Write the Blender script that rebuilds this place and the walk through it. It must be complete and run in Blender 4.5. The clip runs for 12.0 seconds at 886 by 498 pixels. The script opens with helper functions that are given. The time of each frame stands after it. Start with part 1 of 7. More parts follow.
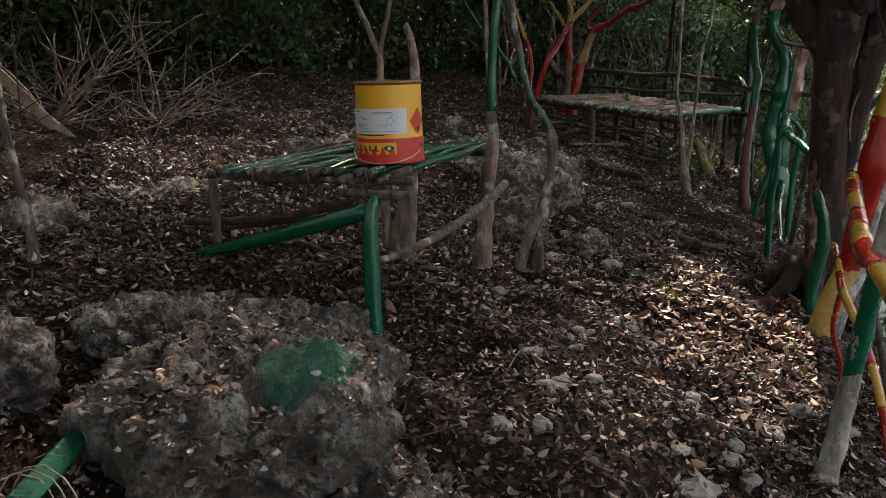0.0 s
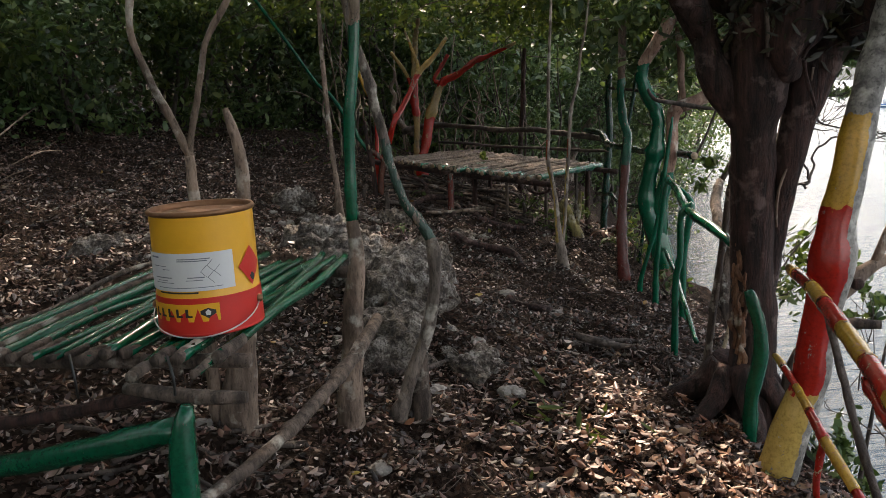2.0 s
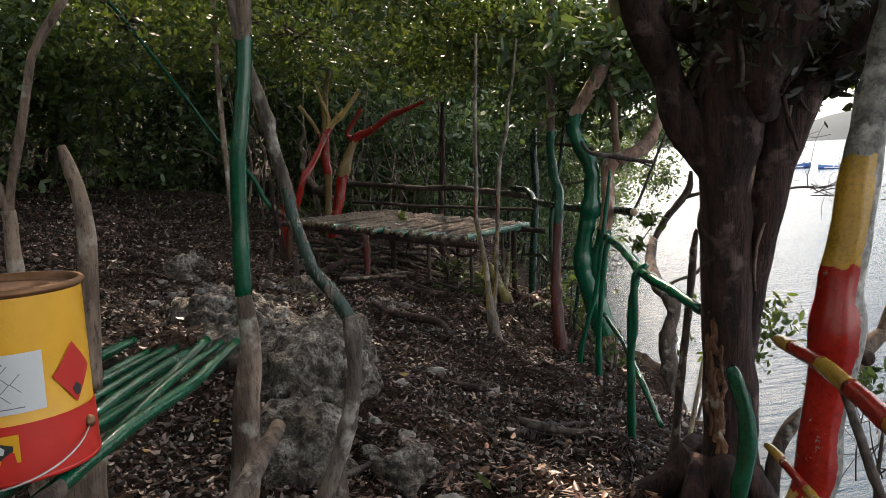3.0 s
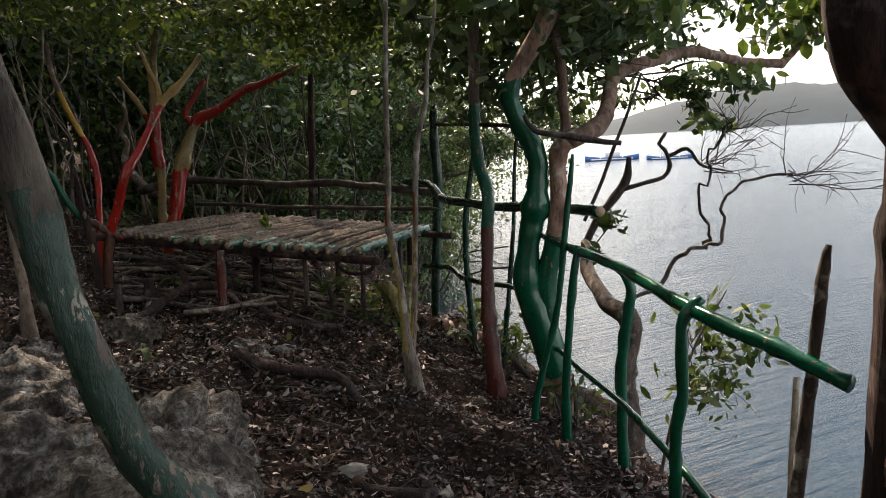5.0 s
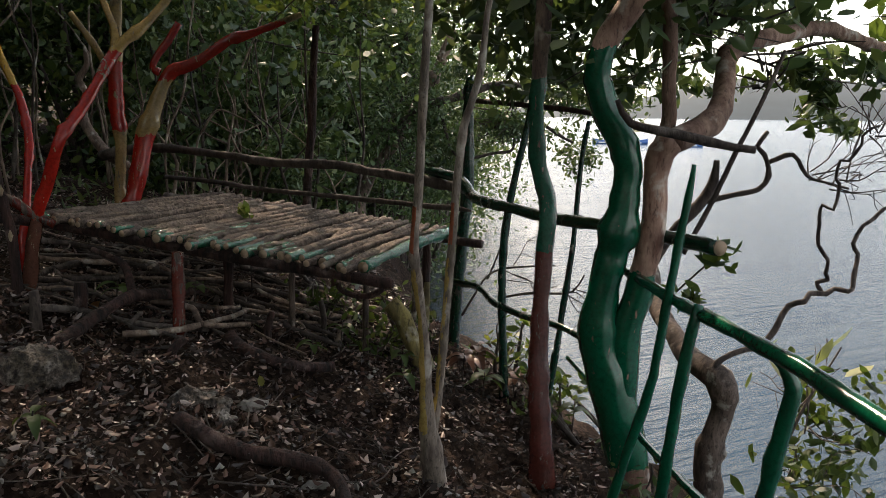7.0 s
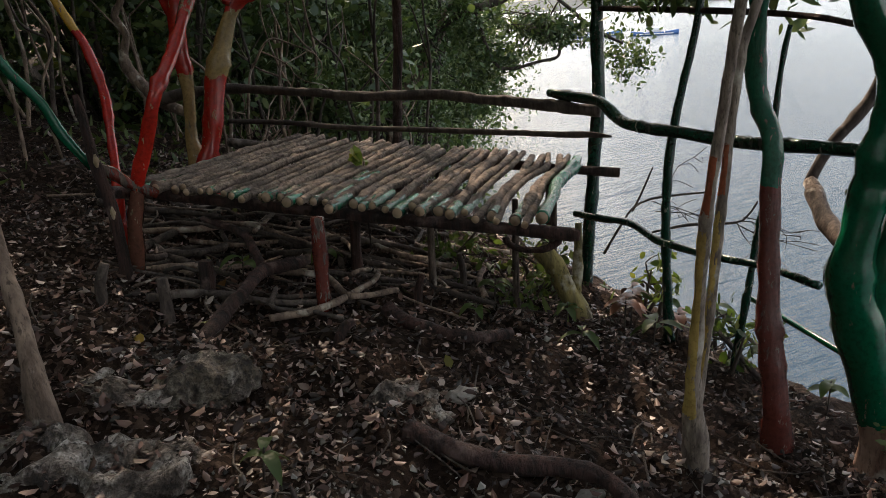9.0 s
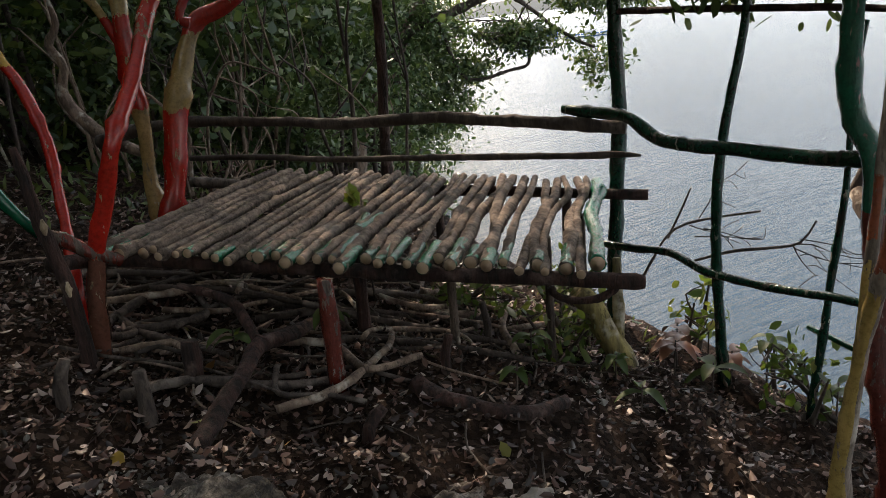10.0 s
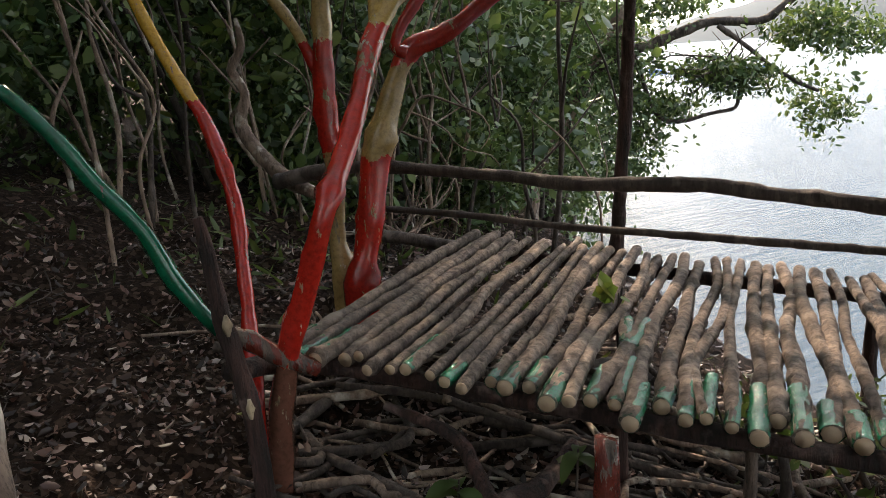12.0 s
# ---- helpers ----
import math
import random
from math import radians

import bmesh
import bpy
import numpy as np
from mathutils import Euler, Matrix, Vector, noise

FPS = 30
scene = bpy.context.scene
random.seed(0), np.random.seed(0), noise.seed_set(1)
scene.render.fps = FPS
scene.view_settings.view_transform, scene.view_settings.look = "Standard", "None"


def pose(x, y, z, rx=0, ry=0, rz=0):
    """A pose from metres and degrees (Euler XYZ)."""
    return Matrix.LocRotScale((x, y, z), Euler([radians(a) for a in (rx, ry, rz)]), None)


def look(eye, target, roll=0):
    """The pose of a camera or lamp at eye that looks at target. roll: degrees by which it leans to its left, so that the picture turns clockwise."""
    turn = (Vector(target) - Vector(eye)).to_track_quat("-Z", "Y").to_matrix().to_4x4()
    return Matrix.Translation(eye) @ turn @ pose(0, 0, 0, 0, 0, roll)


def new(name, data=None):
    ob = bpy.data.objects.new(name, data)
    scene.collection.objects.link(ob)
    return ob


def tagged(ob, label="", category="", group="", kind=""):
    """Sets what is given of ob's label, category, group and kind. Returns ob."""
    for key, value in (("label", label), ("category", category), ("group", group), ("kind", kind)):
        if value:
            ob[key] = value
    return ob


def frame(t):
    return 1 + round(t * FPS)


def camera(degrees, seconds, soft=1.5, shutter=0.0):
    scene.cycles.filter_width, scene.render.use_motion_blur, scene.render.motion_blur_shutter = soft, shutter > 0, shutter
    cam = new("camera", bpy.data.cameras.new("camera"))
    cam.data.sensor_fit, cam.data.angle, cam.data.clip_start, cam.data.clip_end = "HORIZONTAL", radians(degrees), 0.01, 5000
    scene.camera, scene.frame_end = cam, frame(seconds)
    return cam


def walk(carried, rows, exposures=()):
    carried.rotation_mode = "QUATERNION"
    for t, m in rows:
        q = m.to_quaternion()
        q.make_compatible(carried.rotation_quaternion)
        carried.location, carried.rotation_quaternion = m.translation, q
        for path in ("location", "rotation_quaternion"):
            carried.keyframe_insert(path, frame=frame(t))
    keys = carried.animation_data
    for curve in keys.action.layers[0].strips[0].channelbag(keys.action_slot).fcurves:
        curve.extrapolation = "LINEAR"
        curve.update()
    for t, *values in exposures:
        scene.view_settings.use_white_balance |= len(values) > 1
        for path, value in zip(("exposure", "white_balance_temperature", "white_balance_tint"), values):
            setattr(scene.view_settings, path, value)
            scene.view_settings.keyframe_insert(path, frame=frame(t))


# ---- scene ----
cam = camera(58.7, 12.0, soft=0.7)
PATH = [
    (0, (0.222, 0.305, 1.433), (0.142, 2.251, 0.979), -1.5),
    (0.5, (0.213, 0.654, 1.554), (0.25, 2.593, 1.063), -3.5),
    (1, (0.17, 1.066, 1.603), (0.461, 2.982, 1.11), -2.8),
    (1.5, (0.137, 1.369, 1.654), (0.462, 3.295, 1.224), -2.4),
    (2, (0.16, 1.568, 1.663), (0.484, 3.505, 1.285), -2.8),
    (2.5, (0.17, 1.87, 1.609), (0.602, 3.797, 1.29), -3.0),
    (3, (0.261, 2.317, 1.576), (0.811, 4.225, 1.345), -2.9),
    (3.5, (0.365, 2.859, 1.564), (1.026, 4.734, 1.345), -3.2),
    (3.7, (0.366, 3.043, 1.564), (1.155, 4.867, 1.337), -2.9),
    (5.3, (0.559, 4.392, 1.514), (1.525, 6.122, 1.247), -3.0),
    (5.5, (0.611, 4.546, 1.527), (1.63, 6.247, 1.263), -2.7),
    (6, (0.84, 4.966, 1.544), (1.906, 6.635, 1.26), -2.8),
    (6.5, (0.926, 5.175, 1.646), (1.966, 6.852, 1.323), -1.2),
    (7, (0.98, 5.482, 1.588), (1.897, 7.227, 1.25), 0.6),
    (7.5, (0.934, 5.771, 1.566), (1.79, 7.537, 1.181), 0.3),
    (7.7, (0.87, 5.889, 1.555), (1.655, 7.672, 1.105), -0.8),
    (9.3, (0.428, 6.601, 1.7), (1.392, 8.256, 1.125), -4.5),
    (9.5, (0.437, 6.754, 1.669), (1.408, 8.406, 1.097), -5.2),
    (10, (0.503, 7.106, 1.725), (1.556, 8.713, 1.169), -6.4),
    (10.5, (0.477, 7.384, 1.74), (1.538, 8.995, 1.212), -5.9),
    (11, (0.426, 7.607, 1.787), (1.483, 9.223, 1.266), -4.6),
    (11.5, (0.458, 7.804, 1.785), (1.51, 9.432, 1.289), -2.5),
    (12, (0.562, 8.146, 1.812), (1.358, 9.919, 1.342), -4.2),
]
walk(cam, [(t, look(eye, target, roll)) for t, eye, target, roll in PATH], exposures=[(0.0, 0.87), (0.5, 1.18), (1.5, 1.15), (3.0, 1.18), (3.7, 1.16), (5.5, 0.81), (7.5, 0.92), (9.5, 1.0), (10.5, 1.2), (11.5, 1.3), (11.8, 1.45), (12.0, 1.75)])

# ---- world, sun ----
SUN_TO = Vector((0.22, 0.71, 0.67)).normalized()
world = bpy.data.worlds.new("sky")
scene.world = world
world.use_nodes = True
wn = world.node_tree
wn.nodes.clear()
sky = wn.nodes.new("ShaderNodeTexSky")
sky.sky_type = "NISHITA"
sky.sun_disc = False
sky.sun_elevation = math.asin(SUN_TO.z)
sky.sun_rotation = math.atan2(SUN_TO.x, SUN_TO.y)
sky.air_density, sky.dust_density, sky.ozone_density = 1.0, 3.0, 1.0
wc = wn.nodes.new("ShaderNodeTexCoord")
wmap = wn.nodes.new("ShaderNodeMapping")
wmap.inputs["Scale"].default_value = (1.0, 1.0, 3.0)
wno = wn.nodes.new("ShaderNodeTexNoise")
wno.inputs["Scale"].default_value, wno.inputs["Detail"].default_value = 2.2, 6.0
wr = wn.nodes.new("ShaderNodeValToRGB")
wr.color_ramp.elements[0].position, wr.color_ramp.elements[1].position = 0.32, 0.62
wmix = wn.nodes.new("ShaderNodeMix")
wmix.data_type = "RGBA"
wmix.inputs["B"].default_value = (10.4, 10.3, 10.0, 1)
wb = wn.nodes.new("ShaderNodeBackground")
wb.inputs["Strength"].default_value = 0.15
wo = wn.nodes.new("ShaderNodeOutputWorld")
wn.links.new(wc.outputs["Generated"], wmap.inputs["Vector"])
wn.links.new(wmap.outputs["Vector"], wno.inputs["Vector"])
wn.links.new(wno.outputs["Fac"], wr.inputs["Fac"])
wsep = wn.nodes.new("ShaderNodeSeparateXYZ")
wn.links.new(wc.outputs["Generated"], wsep.inputs[0])
wz = wn.nodes.new("ShaderNodeMapRange")
wz.inputs["From Min"].default_value, wz.inputs["From Max"].default_value = 0.12, 0.85
wz.inputs["To Min"].default_value, wz.inputs["To Max"].default_value = 1.0, 0.30
wn.links.new(wsep.outputs["Z"], wz.inputs["Value"])
wmul = wn.nodes.new("ShaderNodeMath")
wmul.operation = "MULTIPLY"
wn.links.new(wr.outputs["Color"], wmul.inputs[0])
wn.links.new(wz.outputs["Result"], wmul.inputs[1])
wn.links.new(wmul.outputs[0], wmix.inputs["Factor"])
wn.links.new(sky.outputs["Color"], wmix.inputs["A"])
wn.links.new(wmix.outputs["Result"], wb.inputs["Color"])
wn.links.new(wb.outputs["Background"], wo.inputs["Surface"])
sun = new("sun", bpy.data.lights.new("sun", "SUN"))
sun.data.energy, sun.data.angle, sun.data.color = 5.0, radians(1.0), (1.0, 0.78, 0.58)
sun.matrix_world = look((0, 0, 0), -SUN_TO)

# ---- materials ----


def mat(name):
    m = bpy.data.materials.new(name)
    m.use_nodes = True
    nt = m.node_tree
    return m, nt, nt.nodes["Principled BSDF"]


def nd(nt, kind, **kw):
    n = nt.nodes.new(kind)
    for k, v in kw.items():
        n.inputs[k.replace("_", " ")].default_value = v
    return n


def ramp(nt, src, stops):
    r = nt.nodes.new("ShaderNodeValToRGB")
    e = r.color_ramp.elements
    while len(e) < len(stops):
        e.new(0.5)
    for k, (p, c) in enumerate(stops):
        e[k].position, e[k].color = p, (*c, 1)
    nt.links.new(src, r.inputs["Fac"])
    return r.outputs["Color"]


def mixc(nt, fac, a, b):
    n = nt.nodes.new("ShaderNodeMix")
    n.data_type = "RGBA"
    for key, v in (("Factor", fac), ("A", a), ("B", b)):
        if isinstance(v, (int, float)):
            n.inputs[key].default_value = v
        elif isinstance(v, tuple):
            n.inputs[key].default_value = (*v, 1)
        else:
            nt.links.new(v, n.inputs[key])
    return n.outputs["Result"]


def math2(nt, op, a, b=0.0):
    n = nt.nodes.new("ShaderNodeMath")
    n.operation = op
    for k, v in enumerate((a, b)):
        if isinstance(v, (int, float)):
            n.inputs[k].default_value = v
        else:
            nt.links.new(v, n.inputs[k])
    return n.outputs[0]


def bump(nt, bsdf, src, strength, dist):
    b = nd(nt, "ShaderNodeBump", Strength=strength, Distance=dist)
    nt.links.new(src, b.inputs["Height"])
    nt.links.new(b.outputs["Normal"], bsdf.inputs["Normal"])


def coords(nt, scale=(1, 1, 1)):
    g = nt.nodes.new("ShaderNodeNewGeometry")
    m = nd(nt, "ShaderNodeMapping")
    m.inputs["Scale"].default_value = scale
    nt.links.new(g.outputs["Position"], m.inputs["Vector"])
    return m.outputs["Vector"], g


def noise_of(nt, vec, scale, detail=5.0, rough=0.6):
    n = nd(nt, "ShaderNodeTexNoise", Scale=scale, Detail=detail, Roughness=rough)
    nt.links.new(vec, n.inputs["Vector"])
    return n.outputs["Fac"]


def bark_mat(name, dark, light, bands=(), stretch=0.25, grain=28.0, rough=0.9, worn=0.30, spots=(0.62, 0.58, 0.5), vary=0.0, relief=0.014, bare=None):
    """Bark with lichen spots; bands: (low z, high z, colour) of brushed paint over it, with ragged ends and worn places; bare: a side left unpainted."""
    m, nt, b = mat(name)
    v, g = coords(nt, (1, 1, stretch))
    v1, _ = coords(nt)
    n1 = noise_of(nt, v, grain, 8, 0.65)
    n2 = noise_of(nt, v1, 7.0, 5, 0.6)
    col = ramp(nt, n1, [(0.38, dark), (0.50, tuple((p + q) / 2 for p, q in zip(dark, light))), (0.62, light)])
    n5 = noise_of(nt, v, grain * 3.5, 6, 0.75)
    col = mixc(nt, ramp(nt, n5, [(0.36, (0.8, 0.8, 0.8)), (0.47, (0, 0, 0))]), col, tuple(x * 0.3 for x in dark))
    n4 = noise_of(nt, v1, 3.1, 5, 0.65)
    col = mixc(nt, ramp(nt, n4, [(0.40, (0.75, 0.75, 0.75)), (0.58, (0, 0, 0))]), col, mixc(nt, 0.7, col, tuple(x * 0.35 for x in dark)))
    sp = ramp(nt, n2, [(0.56, (0, 0, 0)), (0.66, (1, 1, 1))])
    col = mixc(nt, math2(nt, "MULTIPLY", sp, 0.55), col, spots)
    if vary:
        oi = nt.nodes.new("ShaderNodeObjectInfo")
        col = mixc(nt, math2(nt, "MULTIPLY", oi.outputs["Random"], vary), col, mixc(nt, 0.72, col, (0.03, 0.02, 0.016)))
    rgh = rough
    if bands:
        sep = nt.nodes.new("ShaderNodeSeparateXYZ")
        nt.links.new(g.outputs["Position"], sep.inputs[0])
        n3 = noise_of(nt, v1, 17.0, 6, 0.65)
        zz = math2(nt, "ADD", sep.outputs["Z"], math2(nt, "MULTIPLY", math2(nt, "SUBTRACT", n3, 0.5), 0.12))
        wear = math2(nt, "GREATER_THAN", math2(nt, "ADD", math2(nt, "MULTIPLY", noise_of(nt, v, 34.0, 7, 0.7), 0.7), math2(nt, "MULTIPLY", n4, 0.3)), 0.375 + 0.27 * worn)
        grime = ramp(nt, noise_of(nt, v1, 55.0, 8, 0.75), [(0.36, (0.9, 0.9, 0.9)), (0.54, (0, 0, 0))])
        if bare:
            dt = nt.nodes.new("ShaderNodeVectorMath")
            dt.operation = "DOT_PRODUCT"
            dt.inputs[1].default_value = bare
            nt.links.new(g.outputs["Normal"], dt.inputs[0])
            wear = math2(nt, "MULTIPLY", wear, math2(nt, "LESS_THAN", math2(nt, "ADD", dt.outputs["Value"], math2(nt, "MULTIPLY", n3, 0.5)), 0.85))
        total = 0.0
        for lo, hi, c in bands:
            inside = math2(nt, "MULTIPLY", math2(nt, "GREATER_THAN", zz, lo), math2(nt, "LESS_THAN", zz, hi))
            f = math2(nt, "MULTIPLY", inside, wear)
            shade = mixc(nt, n2, tuple(x * 0.5 for x in c), tuple(min(1, x * 1.3) for x in c))
            shade = mixc(nt, math2(nt, "MULTIPLY", grime, 0.6), shade, tuple(x * 0.28 for x in c))
            col = mixc(nt, f, col, shade)
            total = math2(nt, "ADD", total, f)
        rgh = math2(nt, "SUBTRACT", rough, math2(nt, "MULTIPLY", total, rough - 0.17))
    nt.links.new(col, b.inputs["Base Color"])
    if isinstance(rgh, float):
        b.inputs["Roughness"].default_value = rgh
    else:
        nt.links.new(rgh, b.inputs["Roughness"])
    bump(nt, b, math2(nt, "ADD", math2(nt, "ADD", n1, math2(nt, "MULTIPLY", n5, 0.35)), math2(nt, "MULTIPLY", n2, 0.8)), 0.85, relief)
    return m


def leaf_mat(name, stops, trans=0.45, rough=0.5):
    m, nt, b = mat(name)
    g = nt.nodes.new("ShaderNodeNewGeometry")
    col = ramp(nt, g.outputs["Random Per Island"], stops)
    v, _ = coords(nt)
    col = mixc(nt, noise_of(nt, v, 60.0, 3), mixc(nt, 0.25, col, (0.01, 0.012, 0.006)), col)
    nt.links.new(col, b.inputs["Base Color"])
    b.inputs["Roughness"].default_value = rough
    if trans:
        t = nt.nodes.new("ShaderNodeBsdfTranslucent")
        nt.links.new(mixc(nt, 0.35, col, (0.16, 0.22, 0.02)), t.inputs["Color"])
        mx = nd(nt, "ShaderNodeMixShader", Fac=trans)
        nt.links.new(b.outputs[0], mx.inputs[1])
        nt.links.new(t.outputs[0], mx.inputs[2])
        nt.links.new(mx.outputs[0], nt.nodes["Material Output"].inputs["Surface"])
    return m


def plain(name, c, rough=0.5, metal=0.0, var=0.25, scale=18.0, bumps=0.15):
    m, nt, b = mat(name)
    v, _ = coords(nt)
    n = noise_of(nt, v, scale, 6, 0.65)
    nt.links.new(mixc(nt, n, tuple(x * (1 - var) for x in c), tuple(min(1, x * (1 + var)) for x in c)), b.inputs["Base Color"])
    b.inputs["Roughness"].default_value, b.inputs["Metallic"].default_value = rough, metal
    if bumps:
        bump(nt, b, n, bumps, 0.01)
    return m


GREEN, RED, YELLOW = (0.002, 0.088, 0.042), (0.36, 0.016, 0.009), (0.50, 0.28, 0.035)
PALE, GREY_D, GREY_L = (0.42, 0.36, 0.30), (0.040, 0.028, 0.022), (0.17, 0.125, 0.098)
M_BARK = bark_mat("grey_brown_bark", GREY_D, GREY_L)
M_PALE = bark_mat("pale_smooth_bark", (0.11, 0.075, 0.056), (0.34, 0.25, 0.19), grain=18)
M_PINK = bark_mat("pinkish_bark", (0.15, 0.08, 0.055), (0.38, 0.25, 0.185), grain=16, relief=0.008)
M_DARK = bark_mat("dark_rough_bark", (0.010, 0.005, 0.004), (0.080, 0.036, 0.028), grain=26, stretch=0.12, spots=(0.20, 0.14, 0.125), relief=0.032)
M_DEAD = bark_mat("dead_branch_wood", (0.030, 0.022, 0.018), (0.135, 0.105, 0.088), grain=24, spots=(0.26, 0.22, 0.19), vary=0.6)
M_SLAT = bark_mat("weathered_log", (0.075, 0.052, 0.040), (0.31, 0.235, 0.185), grain=34, stretch=1.0, spots=(0.36, 0.29, 0.23), vary=0.6, relief=0.018)
M_CUT = plain("cut_log_end", (0.33, 0.24, 0.16), 0.85, scale=60)
M_GREENPAINT = bark_mat("green_painted_wood", GREY_D, GREY_L, bands=[(-9, 9, GREEN)], worn=0.04, relief=0.0012)
# Darker copy of the green paint: backlit silhouette put into the colour.
M_BACKLIT_GREEN = bark_mat("backlit_green_wood", (0.020, 0.016, 0.012), (0.075, 0.065, 0.05), bands=[(-9, 9, (0.003, 0.034, 0.020))], worn=0.20, relief=0.003)
M_REDPAINT = bark_mat("red_painted_wood", GREY_D, GREY_L, bands=[(-9, 9, (0.13, 0.022, 0.014))], worn=0.36)
M_POLE_G = bark_mat("green_painted_pole", (0.10, 0.075, 0.055), (0.36, 0.27, 0.20), bands=[(1.17, 1.98, GREEN)], worn=0.0, relief=0.0015)
M_BENT = bark_mat("half_green_pole", (0.075, 0.06, 0.05), (0.25, 0.20, 0.165), bands=[(1.05, 1.5, (0.025, 0.06, 0.043))], worn=0.36)
M_STRIPE = bark_mat("red_yellow_trunk", (0.12, 0.11, 0.10), (0.45, 0.42, 0.38), bands=[(-1, 0.27, (0.50, 0.34, 0.09)), (0.27, 1.12, RED), (1.12, 1.50, YELLOW)], worn=0.04, stretch=1, grain=14, relief=0.002, bare=(0.83, -0.55, 0.0))
M_TREE_A = bark_mat("slim_red_trunk", (0.12, 0.08, 0.06), (0.30, 0.22, 0.17), bands=[(-1, 1.74, RED), (1.74, 2.1, YELLOW)], worn=0.12, relief=0.002)
M_TREE_B = bark_mat("leaning_red_trunk", (0.16, 0.11, 0.06), (0.40, 0.30, 0.18), bands=[(0.55, 1.0, (0.13, 0.055, 0.038)), (1.0, 1.93, RED), (1.93, 2.3, (0.42, 0.26, 0.07))], worn=0.12, relief=0.002)
M_TREE_C = bark_mat("red_ochre_trunk", (0.17, 0.12, 0.06), (0.40, 0.30, 0.15), bands=[(-1, 1.42, RED), (1.42, 1.80, (0.30, 0.20, 0.07)), (1.80, 2.2, RED)], worn=0.12, relief=0.0025)
M_TREE_F = bark_mat("ochre_red_trunk", (0.17, 0.12, 0.06), (0.40, 0.30, 0.15), bands=[(-1, 1.45, (0.30, 0.20, 0.08)), (1.45, 1.92, RED), (1.92, 2.3, (0.38, 0.26, 0.10))], worn=0.12, relief=0.002)
M_GTREE = bark_mat("green_tree_trunk", (0.18, 0.09, 0.065), (0.46, 0.31, 0.23), bands=[(0.08, 1.86, GREEN)], worn=-0.05, grain=16, relief=0.0022)
M_GTREE_R = bark_mat("green_pink_trunk", (0.20, 0.10, 0.07), (0.48, 0.31, 0.23), bands=[(0.08, 0.94, GREEN)], worn=-0.02, grain=16, relief=0.003)
M_RB = bark_mat("red_brown_trunk", (0.10, 0.07, 0.06), (0.24, 0.17, 0.13), bands=[(-1, 0.98, (0.125, 0.030, 0.024)), (0.98, 1.75, (0.010, 0.10, 0.055))], worn=0.16, relief=0.008)
M_TWIN = bark_mat("yellow_twin_trunk", (0.13, 0.10, 0.08), (0.40, 0.33, 0.27), bands=[(0.38, 1.05, (0.50, 0.36, 0.12)), (1.10, 1.28, (0.34, 0.10, 0.05))], worn=0.26, relief=0.008, bare=(0.35, -0.94, 0.0))
M_BRANCH_RY = bark_mat("red_branch_paint", (0.30, 0.20, 0.09), (0.62, 0.50, 0.34), bands=[(-9, 9, RED)], worn=0.14, grain=20, stretch=1, relief=0.002)
M_BRANCH_Y = bark_mat("yellow_branch_paint", (0.30, 0.05, 0.02), (0.60, 0.44, 0.28), bands=[(-9, 9, YELLOW)], worn=0.14, grain=20, stretch=1, relief=0.002)
M_STUMP = bark_mat("mossy_yellow_stump", (0.10, 0.08, 0.04), (0.34, 0.28, 0.10), grain=14)


def rock_mat():
    """Weathered limestone: pale broken faces in a dark brown crust, with pits, lichen and a little moss."""
    m, nt, b = mat("pitted_limestone")
    v, _ = coords(nt)
    big = noise_of(nt, v, 2.6, 4, 0.55)
    mid = noise_of(nt, v, 9.0, 6, 0.62)
    fine = noise_of(nt, v, 34.0, 6, 0.65)
    grit = noise_of(nt, v, 70.0, 5, 0.6)
    lump = math2(nt, "ADD", math2(nt, "MULTIPLY", mid, 0.6), math2(nt, "MULTIPLY", fine, 0.4))
    col = ramp(nt, lump, [(0.40, (0.026, 0.020, 0.016)), (0.47, (0.088, 0.066, 0.053)), (0.53, (0.235, 0.205, 0.178)), (0.60, (0.48, 0.445, 0.405))])
    col = mixc(nt, ramp(nt, grit, [(0.38, (0.80, 0.80, 0.80)), (0.47, (0, 0, 0))]), col, (0.018, 0.013, 0.010))
    col = mixc(nt, ramp(nt, big, [(0.48, (0, 0, 0)), (0.62, (0.65, 0.65, 0.65))]), col, mixc(nt, ramp(nt, fine, [(0.42, (0, 0, 0)), (0.58, (1, 1, 1))]), (0.016, 0.010, 0.007), (0.12, 0.095, 0.060)))
    nt.links.new(col, b.inputs["Base Color"])
    b.inputs["Roughness"].default_value = 0.72
    h = math2(nt, "ADD", math2(nt, "ADD", mid, math2(nt, "MULTIPLY", fine, 0.8)), math2(nt, "MULTIPLY", grit, 0.15))
    bump(nt, b, h, 1.0, 0.06)
    return m


